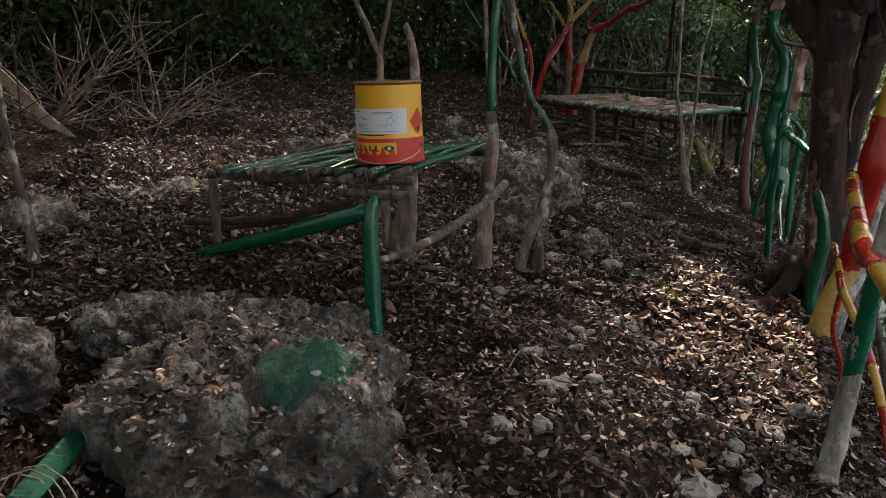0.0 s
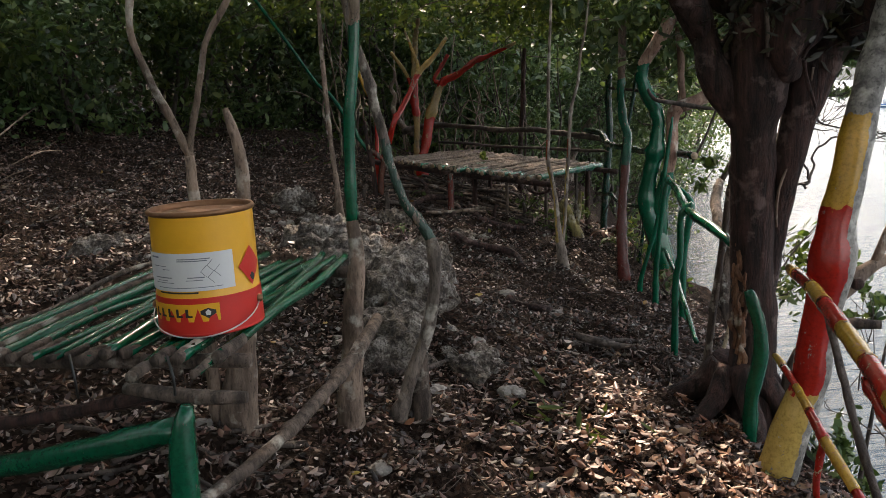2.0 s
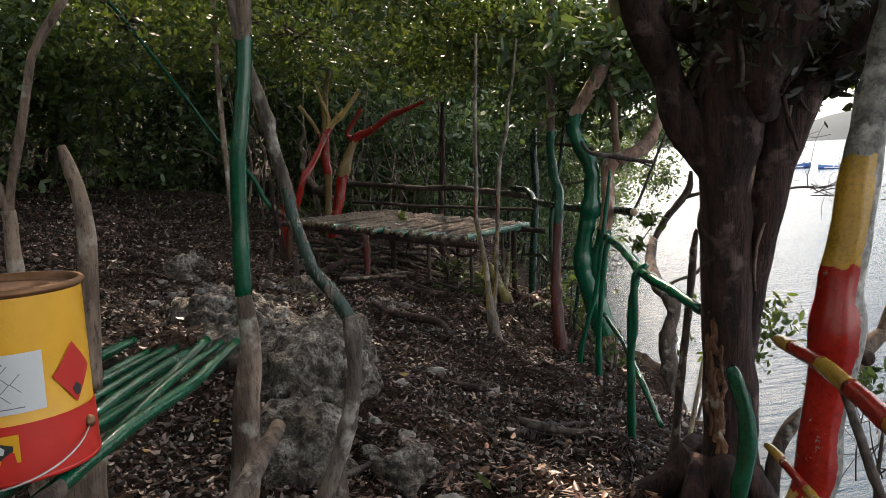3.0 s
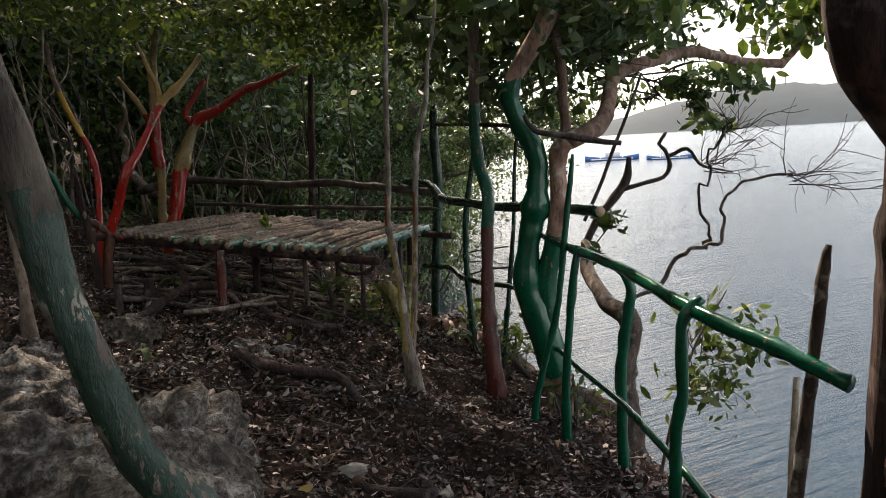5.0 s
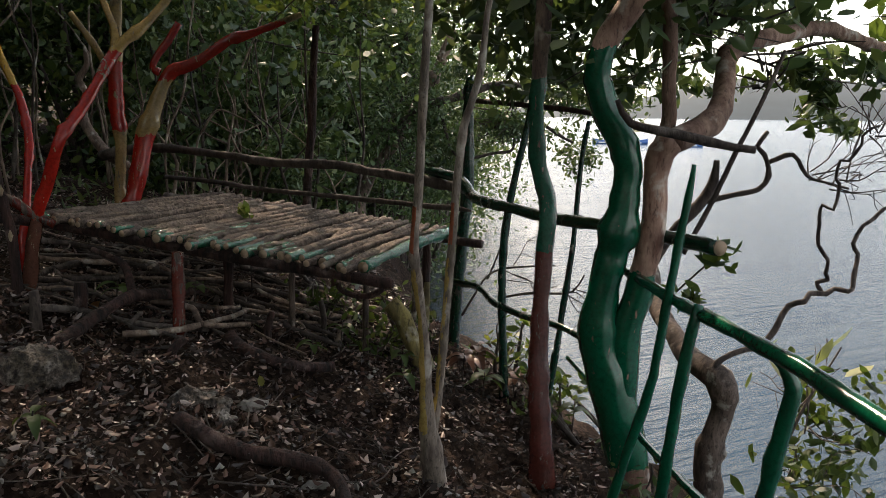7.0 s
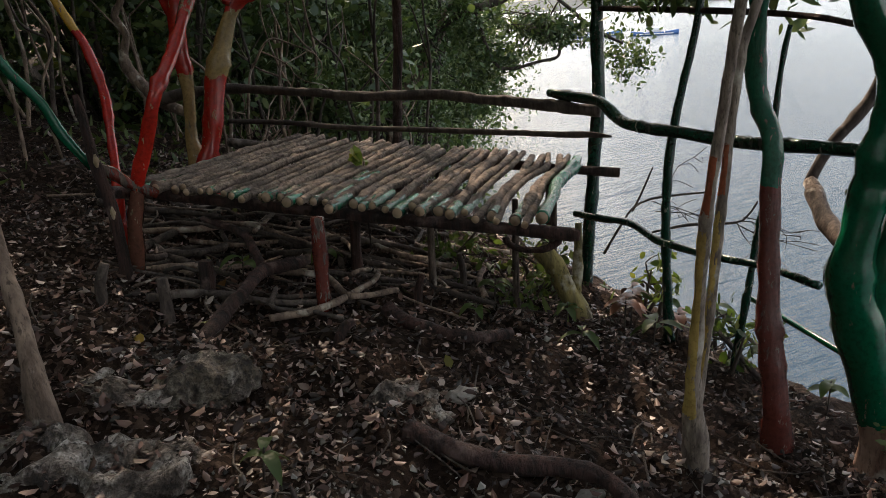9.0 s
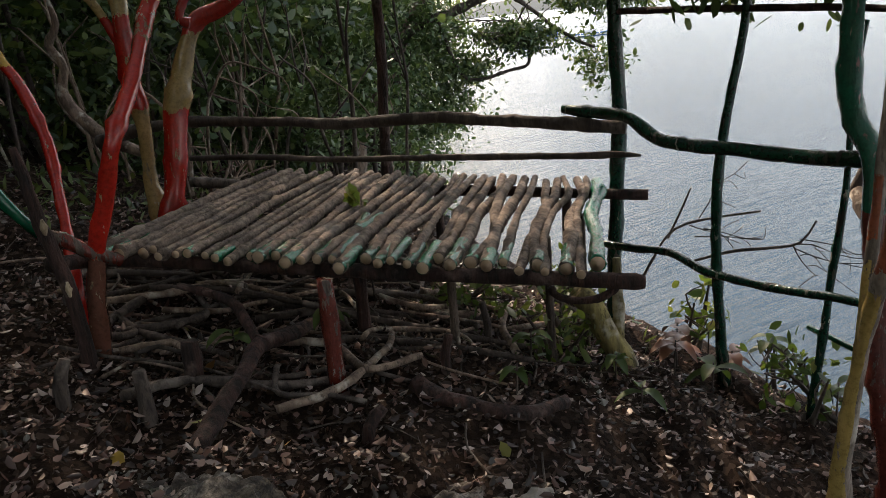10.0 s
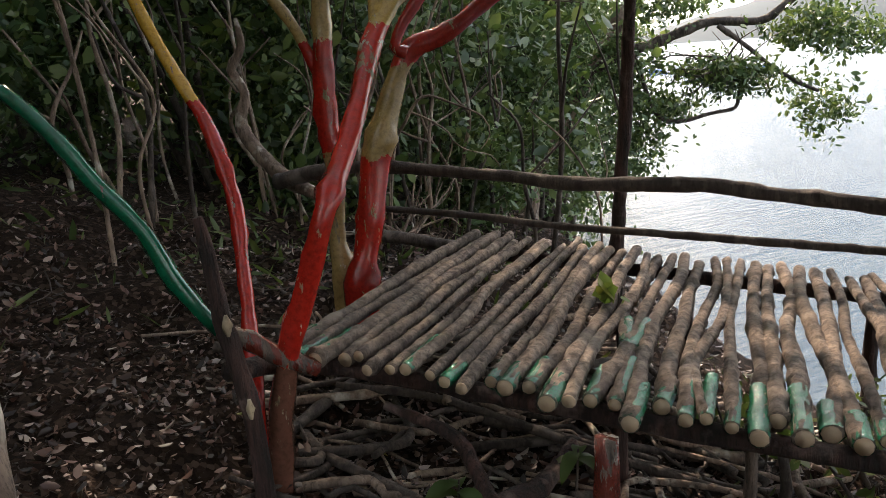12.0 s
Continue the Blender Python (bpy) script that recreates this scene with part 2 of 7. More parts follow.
def painted_rock_mat(base):
    """The limestone with a splash of green paint on one shoulder."""
    m = base.copy()
    m.name = "green_splashed_limestone"
    nt = m.node_tree
    b = nt.nodes["Principled BSDF"]
    old = mixc(nt, 0.45, b.inputs["Base Color"].links[0].from_socket, (0.040, 0.033, 0.024))
    g = nt.nodes.new("ShaderNodeNewGeometry")
    mp = nd(nt, "ShaderNodeMapping")
    mp.inputs["Location"].default_value = (0.26 / 0.17, -2.42 / 0.17, 0)
    mp.inputs["Scale"].default_value = (1 / 0.17, 1 / 0.17, 0)
    nt.links.new(g.outputs["Position"], mp.inputs["Vector"])
    ln = nt.nodes.new("ShaderNodeVectorMath")
    ln.operation = "LENGTH"
    nt.links.new(mp.outputs["Vector"], ln.inputs[0])
    edge = math2(nt, "ADD", ln.outputs["Value"], math2(nt, "MULTIPLY", noise_of(nt, g.outputs["Position"], 30.0, 5), 1.1))
    f = math2(nt, "MULTIPLY", math2(nt, "LESS_THAN", edge, 1.42), math2(nt, "MULTIPLY", noise_of(nt, g.outputs["Position"], 60.0, 4), 1.5))
    nt.links.new(mixc(nt, f, old, (0.008, 0.13, 0.065)), b.inputs["Base Color"])
    return m


def soil_mat():
    m, nt, b = mat("leaf_mould_soil")
    v, _ = coords(nt)
    n1 = noise_of(nt, v, 30.0, 9, 0.75)
    n2 = noise_of(nt, v, 1.7, 4, 0.6)
    vor = nd(nt, "ShaderNodeTexVoronoi", Scale=48.0)
    nt.links.new(v, vor.inputs["Vector"])
    col = ramp(nt, n1, [(0.36, (0.004, 0.002, 0.0015)), (0.55, (0.018, 0.010, 0.007)), (0.75, (0.055, 0.034, 0.025))])
    sepv = nt.nodes.new("ShaderNodeSeparateColor")
    nt.links.new(vor.outputs["Color"], sepv.inputs[0])
    lf = ramp(nt, sepv.outputs[0], [(0.3, (0.007, 0.004, 0.003)), (0.7, (0.036, 0.022, 0.015)), (0.97, (0.13, 0.092, 0.070))])
    col = mixc(nt, 0.45, col, lf)
    col = mixc(nt, ramp(nt, n2, [(0.45, (0, 0, 0)), (0.72, (0.22, 0.22, 0.22))]), col, (0.045, 0.031, 0.023))
    nt.links.new(col, b.inputs["Base Color"])
    b.inputs["Roughness"].default_value = 0.97
    b.inputs["Specular IOR Level"].default_value = 0.1
    bump(nt, b, n1, 0.9, 0.03)
    return m


def water_mat():
    m, nt, b = mat("sea_water")
    v, _ = coords(nt, (0.75, 1.0, 1))
    mp = nd(nt, "ShaderNodeMapping")
    mp.inputs["Rotation"].default_value = (0, 0, radians(40))
    mp.inputs["Scale"].default_value = (0.9, 4.0, 1.0)
    nt.links.new(v, mp.inputs["Vector"])
    n1 = noise_of(nt, mp.outputs["Vector"], 1.6, 6, 0.6)
    n2 = noise_of(nt, mp.outputs["Vector"], 0.12, 3, 0.5)
    b.inputs["Base Color"].default_value = (0.007, 0.024, 0.044, 1)
    b.inputs["Roughness"].default_value = 0.13
    b.inputs["IOR"].default_value = 1.33
    bump(nt, b, math2(nt, "ADD", n1, math2(nt, "MULTIPLY", n2, 2.0)), 0.75, 0.13)
    return m


M_ROCK, M_SOIL, M_WATER = rock_mat(), soil_mat(), water_mat()
M_STONE = plain("grey_limestone_chip", (0.21, 0.19, 0.17), 0.95, var=0.85, scale=26, bumps=0.8)
M_RUBBLE = leaf_mat("limestone_rubble", [(0.0, (0.022, 0.018, 0.015)), (0.45, (0.08, 0.070, 0.060)), (0.8, (0.20, 0.185, 0.165)), (1.0, (0.42, 0.40, 0.37))], 0.0, 0.95)
M_ROCK_GREEN = painted_rock_mat(M_ROCK)
M_LITTER = leaf_mat("dry_fallen_leaves", [(0.0, (0.007, 0.003, 0.002)), (0.40, (0.031, 0.011, 0.007)), (0.68, (0.094, 0.038, 0.024)), (0.86, (0.20, 0.122, 0.094)), (1.0, (0.46, 0.375, 0.335))], 0.0, 0.5)
M_RUSSET = leaf_mat("russet_fallen_leaves", [(0.0, (0.03, 0.010, 0.006)), (0.5, (0.12, 0.040, 0.018)), (0.85, (0.24, 0.10, 0.045)), (1.0, (0.40, 0.28, 0.18))], 0.0, 0.5)
M_FRESH = leaf_mat("freshly_fallen_leaves", [(0.0, (0.10, 0.025, 0.012)), (0.4, (0.24, 0.10, 0.03)), (0.7, (0.34, 0.22, 0.04)), (1.0, (0.15, 0.17, 0.03))], 0.2, 0.5)
M_LEAF_DARK = leaf_mat("dark_green_leaves", [(0.0, (0.022, 0.052, 0.019)), (0.55, (0.072, 0.130, 0.044)), (1.0, (0.19, 0.24, 0.085))], 0.32, 0.36)
M_LEAF_MID = leaf_mat("olive_green_leaves", [(0.0, (0.018, 0.040, 0.010)), (0.6, (0.055, 0.095, 0.022)), (1.0, (0.16, 0.18, 0.045))], 0.45)
M_LEAF_LIGHT = leaf_mat("yellow_green_leaves", [(0.0, (0.04, 0.08, 0.012)), (0.6, (0.10, 0.16, 0.03)), (1.0, (0.28, 0.28, 0.05))], 0.5)
M_LEAF_TUFT = leaf_mat("near_black_leaves", [(0.0, (0.008, 0.006, 0.004)), (0.6, (0.022, 0.020, 0.009)), (1.0, (0.055, 0.045, 0.022))], 0.15)
M_GRASS = leaf_mat("thin_grass_blades", [(0.0, (0.03, 0.06, 0.015)), (1.0, (0.12, 0.15, 0.04))], 0.3)
# Bluish tint puts the haze of distance into the hills' base colour.
M_HILL = plain("hazy_far_hill", (0.018, 0.034, 0.045), 0.95, var=0.35, scale=0.02, bumps=0)
M_TIN_Y = plain("yellow_tin_paint", (0.72, 0.37, 0.018), 0.33, var=0.12)
M_TIN_R = plain("red_tin_paint", (0.52, 0.022, 0.014), 0.35, var=0.12)
M_TIN_W = plain("white_paper_label", (0.60, 0.60, 0.60), 0.6, var=0.06)
M_TIN_INK = plain("grey_label_ink", (0.16, 0.17, 0.19), 0.6, bumps=0)
M_TIN_BLACK = plain("black_ink", (0.02, 0.02, 0.02), 0.5, bumps=0)
M_RUST = plain("rusty_tin_base", (0.20, 0.10, 0.05), 0.45, 0.6, var=0.6, scale=24)
M_STEEL = plain("dull_steel_wire", (0.55, 0.54, 0.52), 0.4, 0.9, bumps=0)
M_BOAT_B = plain("blue_hull_paint", (0.05, 0.13, 0.35), 0.4, bumps=0)
M_BOAT_W = plain("white_hull_paint", (0.7, 0.7, 0.7), 0.4, bumps=0)
M_PLANK = bark_mat("split_pale_board", (0.24, 0.18, 0.11), (0.48, 0.38, 0.25), grain=20)

# ---- building helpers ----
RNG = np.random.default_rng(7)
ORIGIN = {}


def mesh_of(name, verts, faces, smooth=True):
    me = bpy.data.meshes.new(name)
    me.from_pydata([tuple(v) for v in verts], [], faces)
    if smooth:
        me.polygons.foreach_set("use_smooth", [True] * len(me.polygons))
    me.update()
    return me


def thing(name, loc, label, category, group="", kind=""):
    ob = new(name)
    ob.location = loc
    ORIGIN[ob] = Vector(loc)
    ob.empty_display_size = 0.05
    return tagged(ob, label, category, group, kind)


def part(name, data, material, parent, label=""):
    """Links verts and faces in world places (or a bmesh) as one mesh under parent."""
    off = ORIGIN[parent]
    if isinstance(data, bmesh.types.BMesh):
        me = bpy.data.meshes.new(name)
        data.to_mesh(me)
        data.free()
        me.transform(Matrix.Translation(-off))
    else:
        v = np.asarray(data[0], float) - np.array(off)
        me = mesh_of(name, v, data[1])
    me.materials.append(material)
    ob = new(name, me)
    ob.parent = parent
    ORIGIN[ob] = off
    if label:
        tagged(ob, label)
    return ob


def structure(name, verts, faces, material, label, category, kind="structure", smooth=True):
    ob = new(name, mesh_of(name, verts, faces, smooth))
    ob.data.materials.append(material)
    return tagged(ob, label, category, "", kind)


def hash2(ix, iy, seed):
    h = np.sin(ix * 127.1 + iy * 311.7 + seed * 74.7) * 43758.5453
    return h - np.floor(h)


def vnoise(x, y, seed=0):
    ix, iy = np.floor(x), np.floor(y)
    fx, fy = x - ix, y - iy
    fx, fy = fx * fx * (3 - 2 * fx), fy * fy * (3 - 2 * fy)
    a, b = hash2(ix, iy, seed), hash2(ix + 1, iy, seed)
    c, d = hash2(ix, iy + 1, seed), hash2(ix + 1, iy + 1, seed)
    return (a * (1 - fx) + b * fx) * (1 - fy) + (c * (1 - fx) + d * fx) * fy - 0.5


EDGE_Y = [-60, 0, 3, 4.8, 6.4, 7.5, 8.5, 9.3, 10.2, 11, 13, 15, 20, 60, 200]
EDGE_X = [1.0, 2.1, 2.35, 2.75, 3.15, 3.55, 3.95, 3.9, 3.95, 3.75, 4.1, 5.1, 7.0, 24, 85]


def ground_z(x, y, fine=True):
    """Height of the slope: rises to the woods, breaks off at the shore."""
    x, y = np.asarray(x, float), np.asarray(y, float)
    xc, yc = np.clip(x, -4, 5), np.clip(y, -1, 13)
    z = 0.018 - 0.1914 * xc + 0.038 * yc + 0.0008 * xc * yc - 0.0114 * xc * xc + 0.0043 * yc * yc
    z = z - 0.10 * (x - xc) * (x < -4)
    up = np.clip(-0.55 * (x + 1.0) + 0.83 * (y - 14.0), 0, 60)
    z = z + 0.16 * up
    z = z + 0.22 * np.exp(-(((x + 0.55) / 0.55) ** 2 + ((y - 2.75) / 0.55) ** 2)) - 0.34 * np.exp(-(((x + 1.18) / 0.20) ** 2 + ((y - 2.70) / 0.45) ** 2))
    z = z + 0.13 * np.exp(-(((x - 0.65) / 0.4) ** 2 + ((y - 6.9) / 0.9) ** 2))
    if fine:
        z = z + 0.12 * vnoise(x * 1.1, y * 1.1, 1) + 0.09 * vnoise(x * 3.1, y * 3.1, 2) + 0.06 * vnoise(x * 8, y * 8, 3) + 0.035 * vnoise(x * 18, y * 18, 4)
    edge = np.interp(y, EDGE_Y, EDGE_X) + 0.3 * vnoise(y * 1.3, y * 0 + 3.0, 8)
    drop = np.clip((x - edge) / 0.9, 0, 1)
    return z * (1 - drop) + (-3.0) * drop * drop * (3 - 2 * drop) + (z * 0) - 0.25 * np.clip(x - edge + 0.5, 0, 1) * (1 - drop)


def gz1(x, y):
    return float(ground_z(np.array([x]), np.array([y]))[0])


def smooth_path(pts, step=0.06):
    """Even points along a rounded line through (x, y, z, r) points."""
    p = np.array(pts, float)
    q = np.vstack([2 * p[0] - p[1], p, 2 * p[-1] - p[-2]])
    out = []
    for k in range(1, len(q) - 2):
        n = max(2, min(14, int(np.linalg.norm(q[k + 1, :3] - q[k, :3]) / step)))
        for j in range(n):
            t = j / n
            out.append(0.5 * (2 * q[k] + (q[k + 1] - q[k - 1]) * t + (2 * q[k - 1] - 5 * q[k] + 4 * q[k + 1] - q[k + 2]) * t * t + (3 * q[k] - q[k - 1] - 3 * q[k + 1] + q[k + 2]) * t ** 3))
    out.append(q[-2])
    return np.array(out)


def tube(pts, sides=10, knobs=0.14, step=0.06, seed=0, caps=True):
    """A limb of uneven girth along a rounded line."""
    c = smooth_path(pts, step)
    n = len(c)
    tan = np.gradient(c[:, :3], axis=0)
    tan /= np.linalg.norm(tan, axis=1)[:, None] + 1e-9
    ref = np.array([0.0, 0.0, 1.0]) if abs(tan[0, 2]) < 0.8 else np.array([1.0, 0.0, 0.0])
    u = np.cross(tan[0], ref)
    u /= np.linalg.norm(u)
    verts = []
    ang = np.linspace(0, 2 * np.pi, sides, endpoint=False)
    rng = np.random.default_rng(seed + 11)
    o1, o2 = rng.random() * 50, rng.random() * 50
    span = n * step
    nodes = np.sort(rng.random(max(1, int(span / 0.22)))) * span
    grow = rng.random(len(nodes)) * 1.2 - 0.15
    for k in range(n):
        u = u - tan[k] * (u @ tan[k])
        u /= np.linalg.norm(u) + 1e-9
        v = np.cross(tan[k], u)
        r = max(c[k, 3], 0.002) * (1 + knobs * 1.3 * float(np.sum(np.exp(-((k * step - nodes) / (0.5 * c[k, 3] + 0.012)) ** 2) * grow)))
        s = k * step / max(r * 2.2, 0.02)
        wob = 1 + knobs * 1.6 * vnoise(np.cos(ang) * 1.2 + o1 + s, np.sin(ang) * 1.2 + o2 + s * 0.7, seed % 17) + knobs * 0.8 * vnoise(ang * 2.3 + o2, np.full(sides, s * 2.1), 5)
        ring = c[k, :3] + (np.cos(ang)[:, None] * u + np.sin(ang)[:, None] * v) * (r * wob)[:, None]
        verts.append(ring)
    verts = np.vstack(verts)
    faces = [(k * sides + j, k * sides + (j + 1) % sides, (k + 1) * sides + (j + 1) % sides, (k + 1) * sides + j) for k in range(n - 1) for j in range(sides)]
    if caps:
        faces.append(tuple(range(sides - 1, -1, -1)))
        faces.append(tuple((n - 1) * sides + j for j in range(sides)))
    return verts, faces


def join(pieces):
    verts, faces, o = [], [], 0
    for v, f in pieces:
        verts.append(np.asarray(v))
        faces += [tuple(i + o for i in q) for q in f]
        o += len(v)
    return np.vstack(verts), faces


def leaves_at(centres, length, width, rng, flat=0.0, curl=0.25, droop=0.0):
    """Leaf blades, two folded halves each, at the given places; flat 1 lies level."""
    c = np.asarray(centres, float)
    n = len(c)
    d = rng.normal(size=(n, 3))
    d[:, 2] = d[:, 2] * (1 - flat) - droop
    d /= np.linalg.norm(d, axis=1)[:, None]
    up = rng.normal(size=(n, 3)) * (1 - flat) + np.array([0, 0, 1.0]) * (0.6 + flat)
    if flat:
        up += rng.normal(size=(n, 3)) * 0.45
    side = np.cross(d, up)
    side /= np.linalg.norm(side, axis=1)[:, None] + 1e-9
    nrm = np.cross(side, d)
    grow = 0.5 + 0.95 * rng.random(n) ** 1.6
    L = (length * grow)[:, None]
    W = (width * grow * (0.6 + 0.75 * rng.random(n)))[:, None]
    cu = (curl * (rng.random(n) - 0.2))[:, None] * L
    base, tip = c - d * L * 0.5 + nrm * cu * 0.4, c + d * L * 0.5 + nrm * cu * 0.6
    v = np.stack([base, c - d * L * 0.18 + side * W * 0.5 + nrm * cu * 0.2, c + d * L * 0.2 + side * W * 0.42 + nrm * cu * 0.25, tip,
                  c + d * L * 0.2 - side * W * 0.42 + nrm * cu * 0.25, c - d * L * 0.18 - side * W * 0.5 + nrm * cu * 0.2], axis=1).reshape(-1, 3)
    i = np.arange(n) * 6
    f = np.concatenate([np.stack([i, i + 1, i + 2, i + 3], 1), np.stack([i, i + 3, i + 4, i + 5], 1)])
    return v, f.tolist()


def puff(centre, radii, n, rng, clumps=14, spread=0.34):
    """Places of leaves: uneven clumps inside an ellipsoid, with gaps between."""
    k = rng.normal(size=(clumps, 3))
    k /= np.linalg.norm(k, axis=1)[:, None]
    k *= rng.random((clumps, 1)) ** 0.45
    pick = rng.integers(0, clumps, n)
    p = k[pick] + rng.normal(size=(n, 3)) * spread * (0.5 + rng.random((clumps, 1)))[pick] * 0.6
    return np.array(centre) + p * np.array(radii)


def twigs(centre, radii, n, rng, r=0.006, start=None):
    out = []
    for _ in range(n):
        e = np.array(centre) + rng.normal(size=3) * 0.55 * np.array(radii)
        s = np.array(start if start is not None else centre) + rng.normal(size=3) * 0.06
        m = (s + e) / 2 + rng.normal(size=3) * 0.12 * np.array(radii)
        out.append(tube([(*s, r * 1.6), (*m, r), (*e, r * 0.5)], 5, 0.1, 0.15, int(rng.integers(999))))
    return join(out)


def hole_for_sun(p, spots):
    """Leaves that leave the sun's way to a few spots open."""
    keep = np.ones(len(p), bool)
    s = np.array(SUN_TO)
    for q, r in spots:
        d = p - np.array(q)
        keep &= np.linalg.norm(d - np.outer(d @ s, s), axis=1) > r
    return p[keep]


RAIL_GLINT = [((x, y, z), 0.08) for x, y, z in ((3.15, 7.82, 0.94), (3.05, 7.57, 0.94), (2.92, 7.23, 0.95), (2.78, 6.88, 0.96), (2.64, 6.52, 0.94), (2.5, 6.15, 0.92), (2.45, 5.85, 0.88), (3.02, 8.0, 1.5), (3.0, 7.98, 0.75))]
SUNNY = RAIL_GLINT + [((1.45, 4.75, 0.0), 0.26), ((1.75, 5.35, 0.0), 0.20), ((2.0, 4.3, -0.1), 0.26), ((2.2, 4.8, 0.1), 0.20), ((1.5, 3.6, 0.0), 0.18)]

# ---- land, water, far shore ----


def build_land():
    xs = np.concatenate([[-160, -110, -75, -50, -34, -24, -17, -12, -9, -7.2, -6, -5.2], np.arange(-4.6, 4.6, 0.055), [4.8, 5.2, 5.8, 6.6, 8, 10, 14, 20, 30, 45, 70, 110]])
    ys = np.concatenate([[-90, -55, -32, -20, -12, -8, -5, -3, -2], np.arange(-1.4, 13.0, 0.055), [13.3, 13.8, 14.5, 15.4, 16.5, 18, 20, 23, 27, 33, 42, 56, 80, 120, 190]])
    gx, gy = np.meshgrid(xs, ys)
    z = ground_z(gx, gy)
    v = np.stack([gx, gy, z], -1).reshape(-1, 3)
    w = len(xs)
    f = [(r * w + c, r * w + c + 1, (r + 1) * w + c + 1, (r + 1) * w + c) for r in range(len(ys) - 1) for c in range(w - 1)]
    structure("ground", v, f, M_SOIL, "dark leaf mould and pitted limestone sloping up from the shore", "ground")
    ws = [-300, -60, 0, 4, 8, 14, 24, 45, 90, 200, 500, 1200, 4600]
    wy = [-4600, -900, -200, -60, -20, 0, 10, 20, 40, 90, 200, 600, 1500, 4600]
    v = [(a, b, -2.0) for b in wy for a in ws]
    n = len(ws)
    f = [(r * n + c, r * n + c + 1, (r + 1) * n + c + 1, (r + 1) * n + c) for r in range(len(wy) - 1) for c in range(n - 1)]
    structure("water", v, f, M_WATER, "calm rippled sea bay reflecting the pale sky", "sea")
    v, f = [], []
    na, nr = 160, 7
    for k in range(na):
        b = radians(14 + 100 * k / (na - 1))
        deg = math.degrees(b)
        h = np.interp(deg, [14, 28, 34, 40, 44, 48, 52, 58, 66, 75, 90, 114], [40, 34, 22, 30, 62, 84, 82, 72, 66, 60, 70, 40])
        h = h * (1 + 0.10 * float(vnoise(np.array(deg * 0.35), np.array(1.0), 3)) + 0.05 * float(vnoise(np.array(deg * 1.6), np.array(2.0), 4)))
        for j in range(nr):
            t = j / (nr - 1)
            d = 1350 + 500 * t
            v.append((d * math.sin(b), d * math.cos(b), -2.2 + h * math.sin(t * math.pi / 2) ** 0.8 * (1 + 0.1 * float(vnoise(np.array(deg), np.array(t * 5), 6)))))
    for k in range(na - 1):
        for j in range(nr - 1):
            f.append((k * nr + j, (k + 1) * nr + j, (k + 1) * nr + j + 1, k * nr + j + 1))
    structure("backdrop", v, f, M_HILL, "low wooded hills across the bay, haze tint in their colour", "far hills")


build_land()


def outrigger_boat(x, y, turn, length):
    b = thing("outrigger_boat", (x, y, -2.0), "small blue and white outrigger boat moored on the bay", "boat", "moored boats")
    R = Matrix.Rotation(turn, 3, "Z")
    o = np.array((x, y, -2.0))

    def place(v):
        return np.array([R @ Vector(p) for p in v]) + o
    v, f = [], []
    for k in range(13):
        t = k / 12 * 2 - 1
        w = 0.09 * length * (1 - t * t) ** 0.6 + 0.01
        top = 0.10 * length * (0.55 + 0.45 * t * t)
        v += [(t * length / 2, -w, top), (t * length / 2, -w * 0.5, -0.02 * length), (t * length / 2, w * 0.5, -0.02 * length), (t * length / 2, w, top)]
    for k in range(12):
        for j in range(3):
            f.append((k * 4 + j, k * 4 + 4 + j, k * 4 + 5 + j, k * 4 + 1 + j))
        f.append((k * 4 + 3, k * 4 + 7, k * 4 + 4, k * 4))
    part("hull", (place(v), f), M_BOAT_B, b)
    cab = tube([(-0.12 * length, 0, 0.1 * length, 0.07 * length), (0.15 * length, 0, 0.1 * length, 0.07 * length)], 8, 0.0)
    part("cabin", (place(cab[0]), cab[1]), M_BOAT_W, b, "white cabin")
    for s in (-1, 1):
        fl = tube([(-0.38 * length, s * 0.28 * length, 0.03 * length, 0.012 * length), (0.38 * length, s * 0.28 * length, 0.03 * length, 0.012 * length)], 6, 0.0)
        part("float", (place(fl[0]), fl[1]), M_BOAT_W, b)
    for s in (-0.2, 0.2):
        sp = tube([(s * length, -0.28 * length, 0.05 * length, 0.008 * length), (s * length, 0, 0.10 * length, 0.008 * length), (s * length, 0.28 * length, 0.05 * length, 0.008 * length)], 5, 0.0)
        part("outrigger_arm", (place(sp[0]), sp[1]), M_BOAT_W, b)


outrigger_boat(69.0, 86.0, radians(-40), 7.0)
outrigger_boat(70.5, 77.0, radians(-44), 5.5)


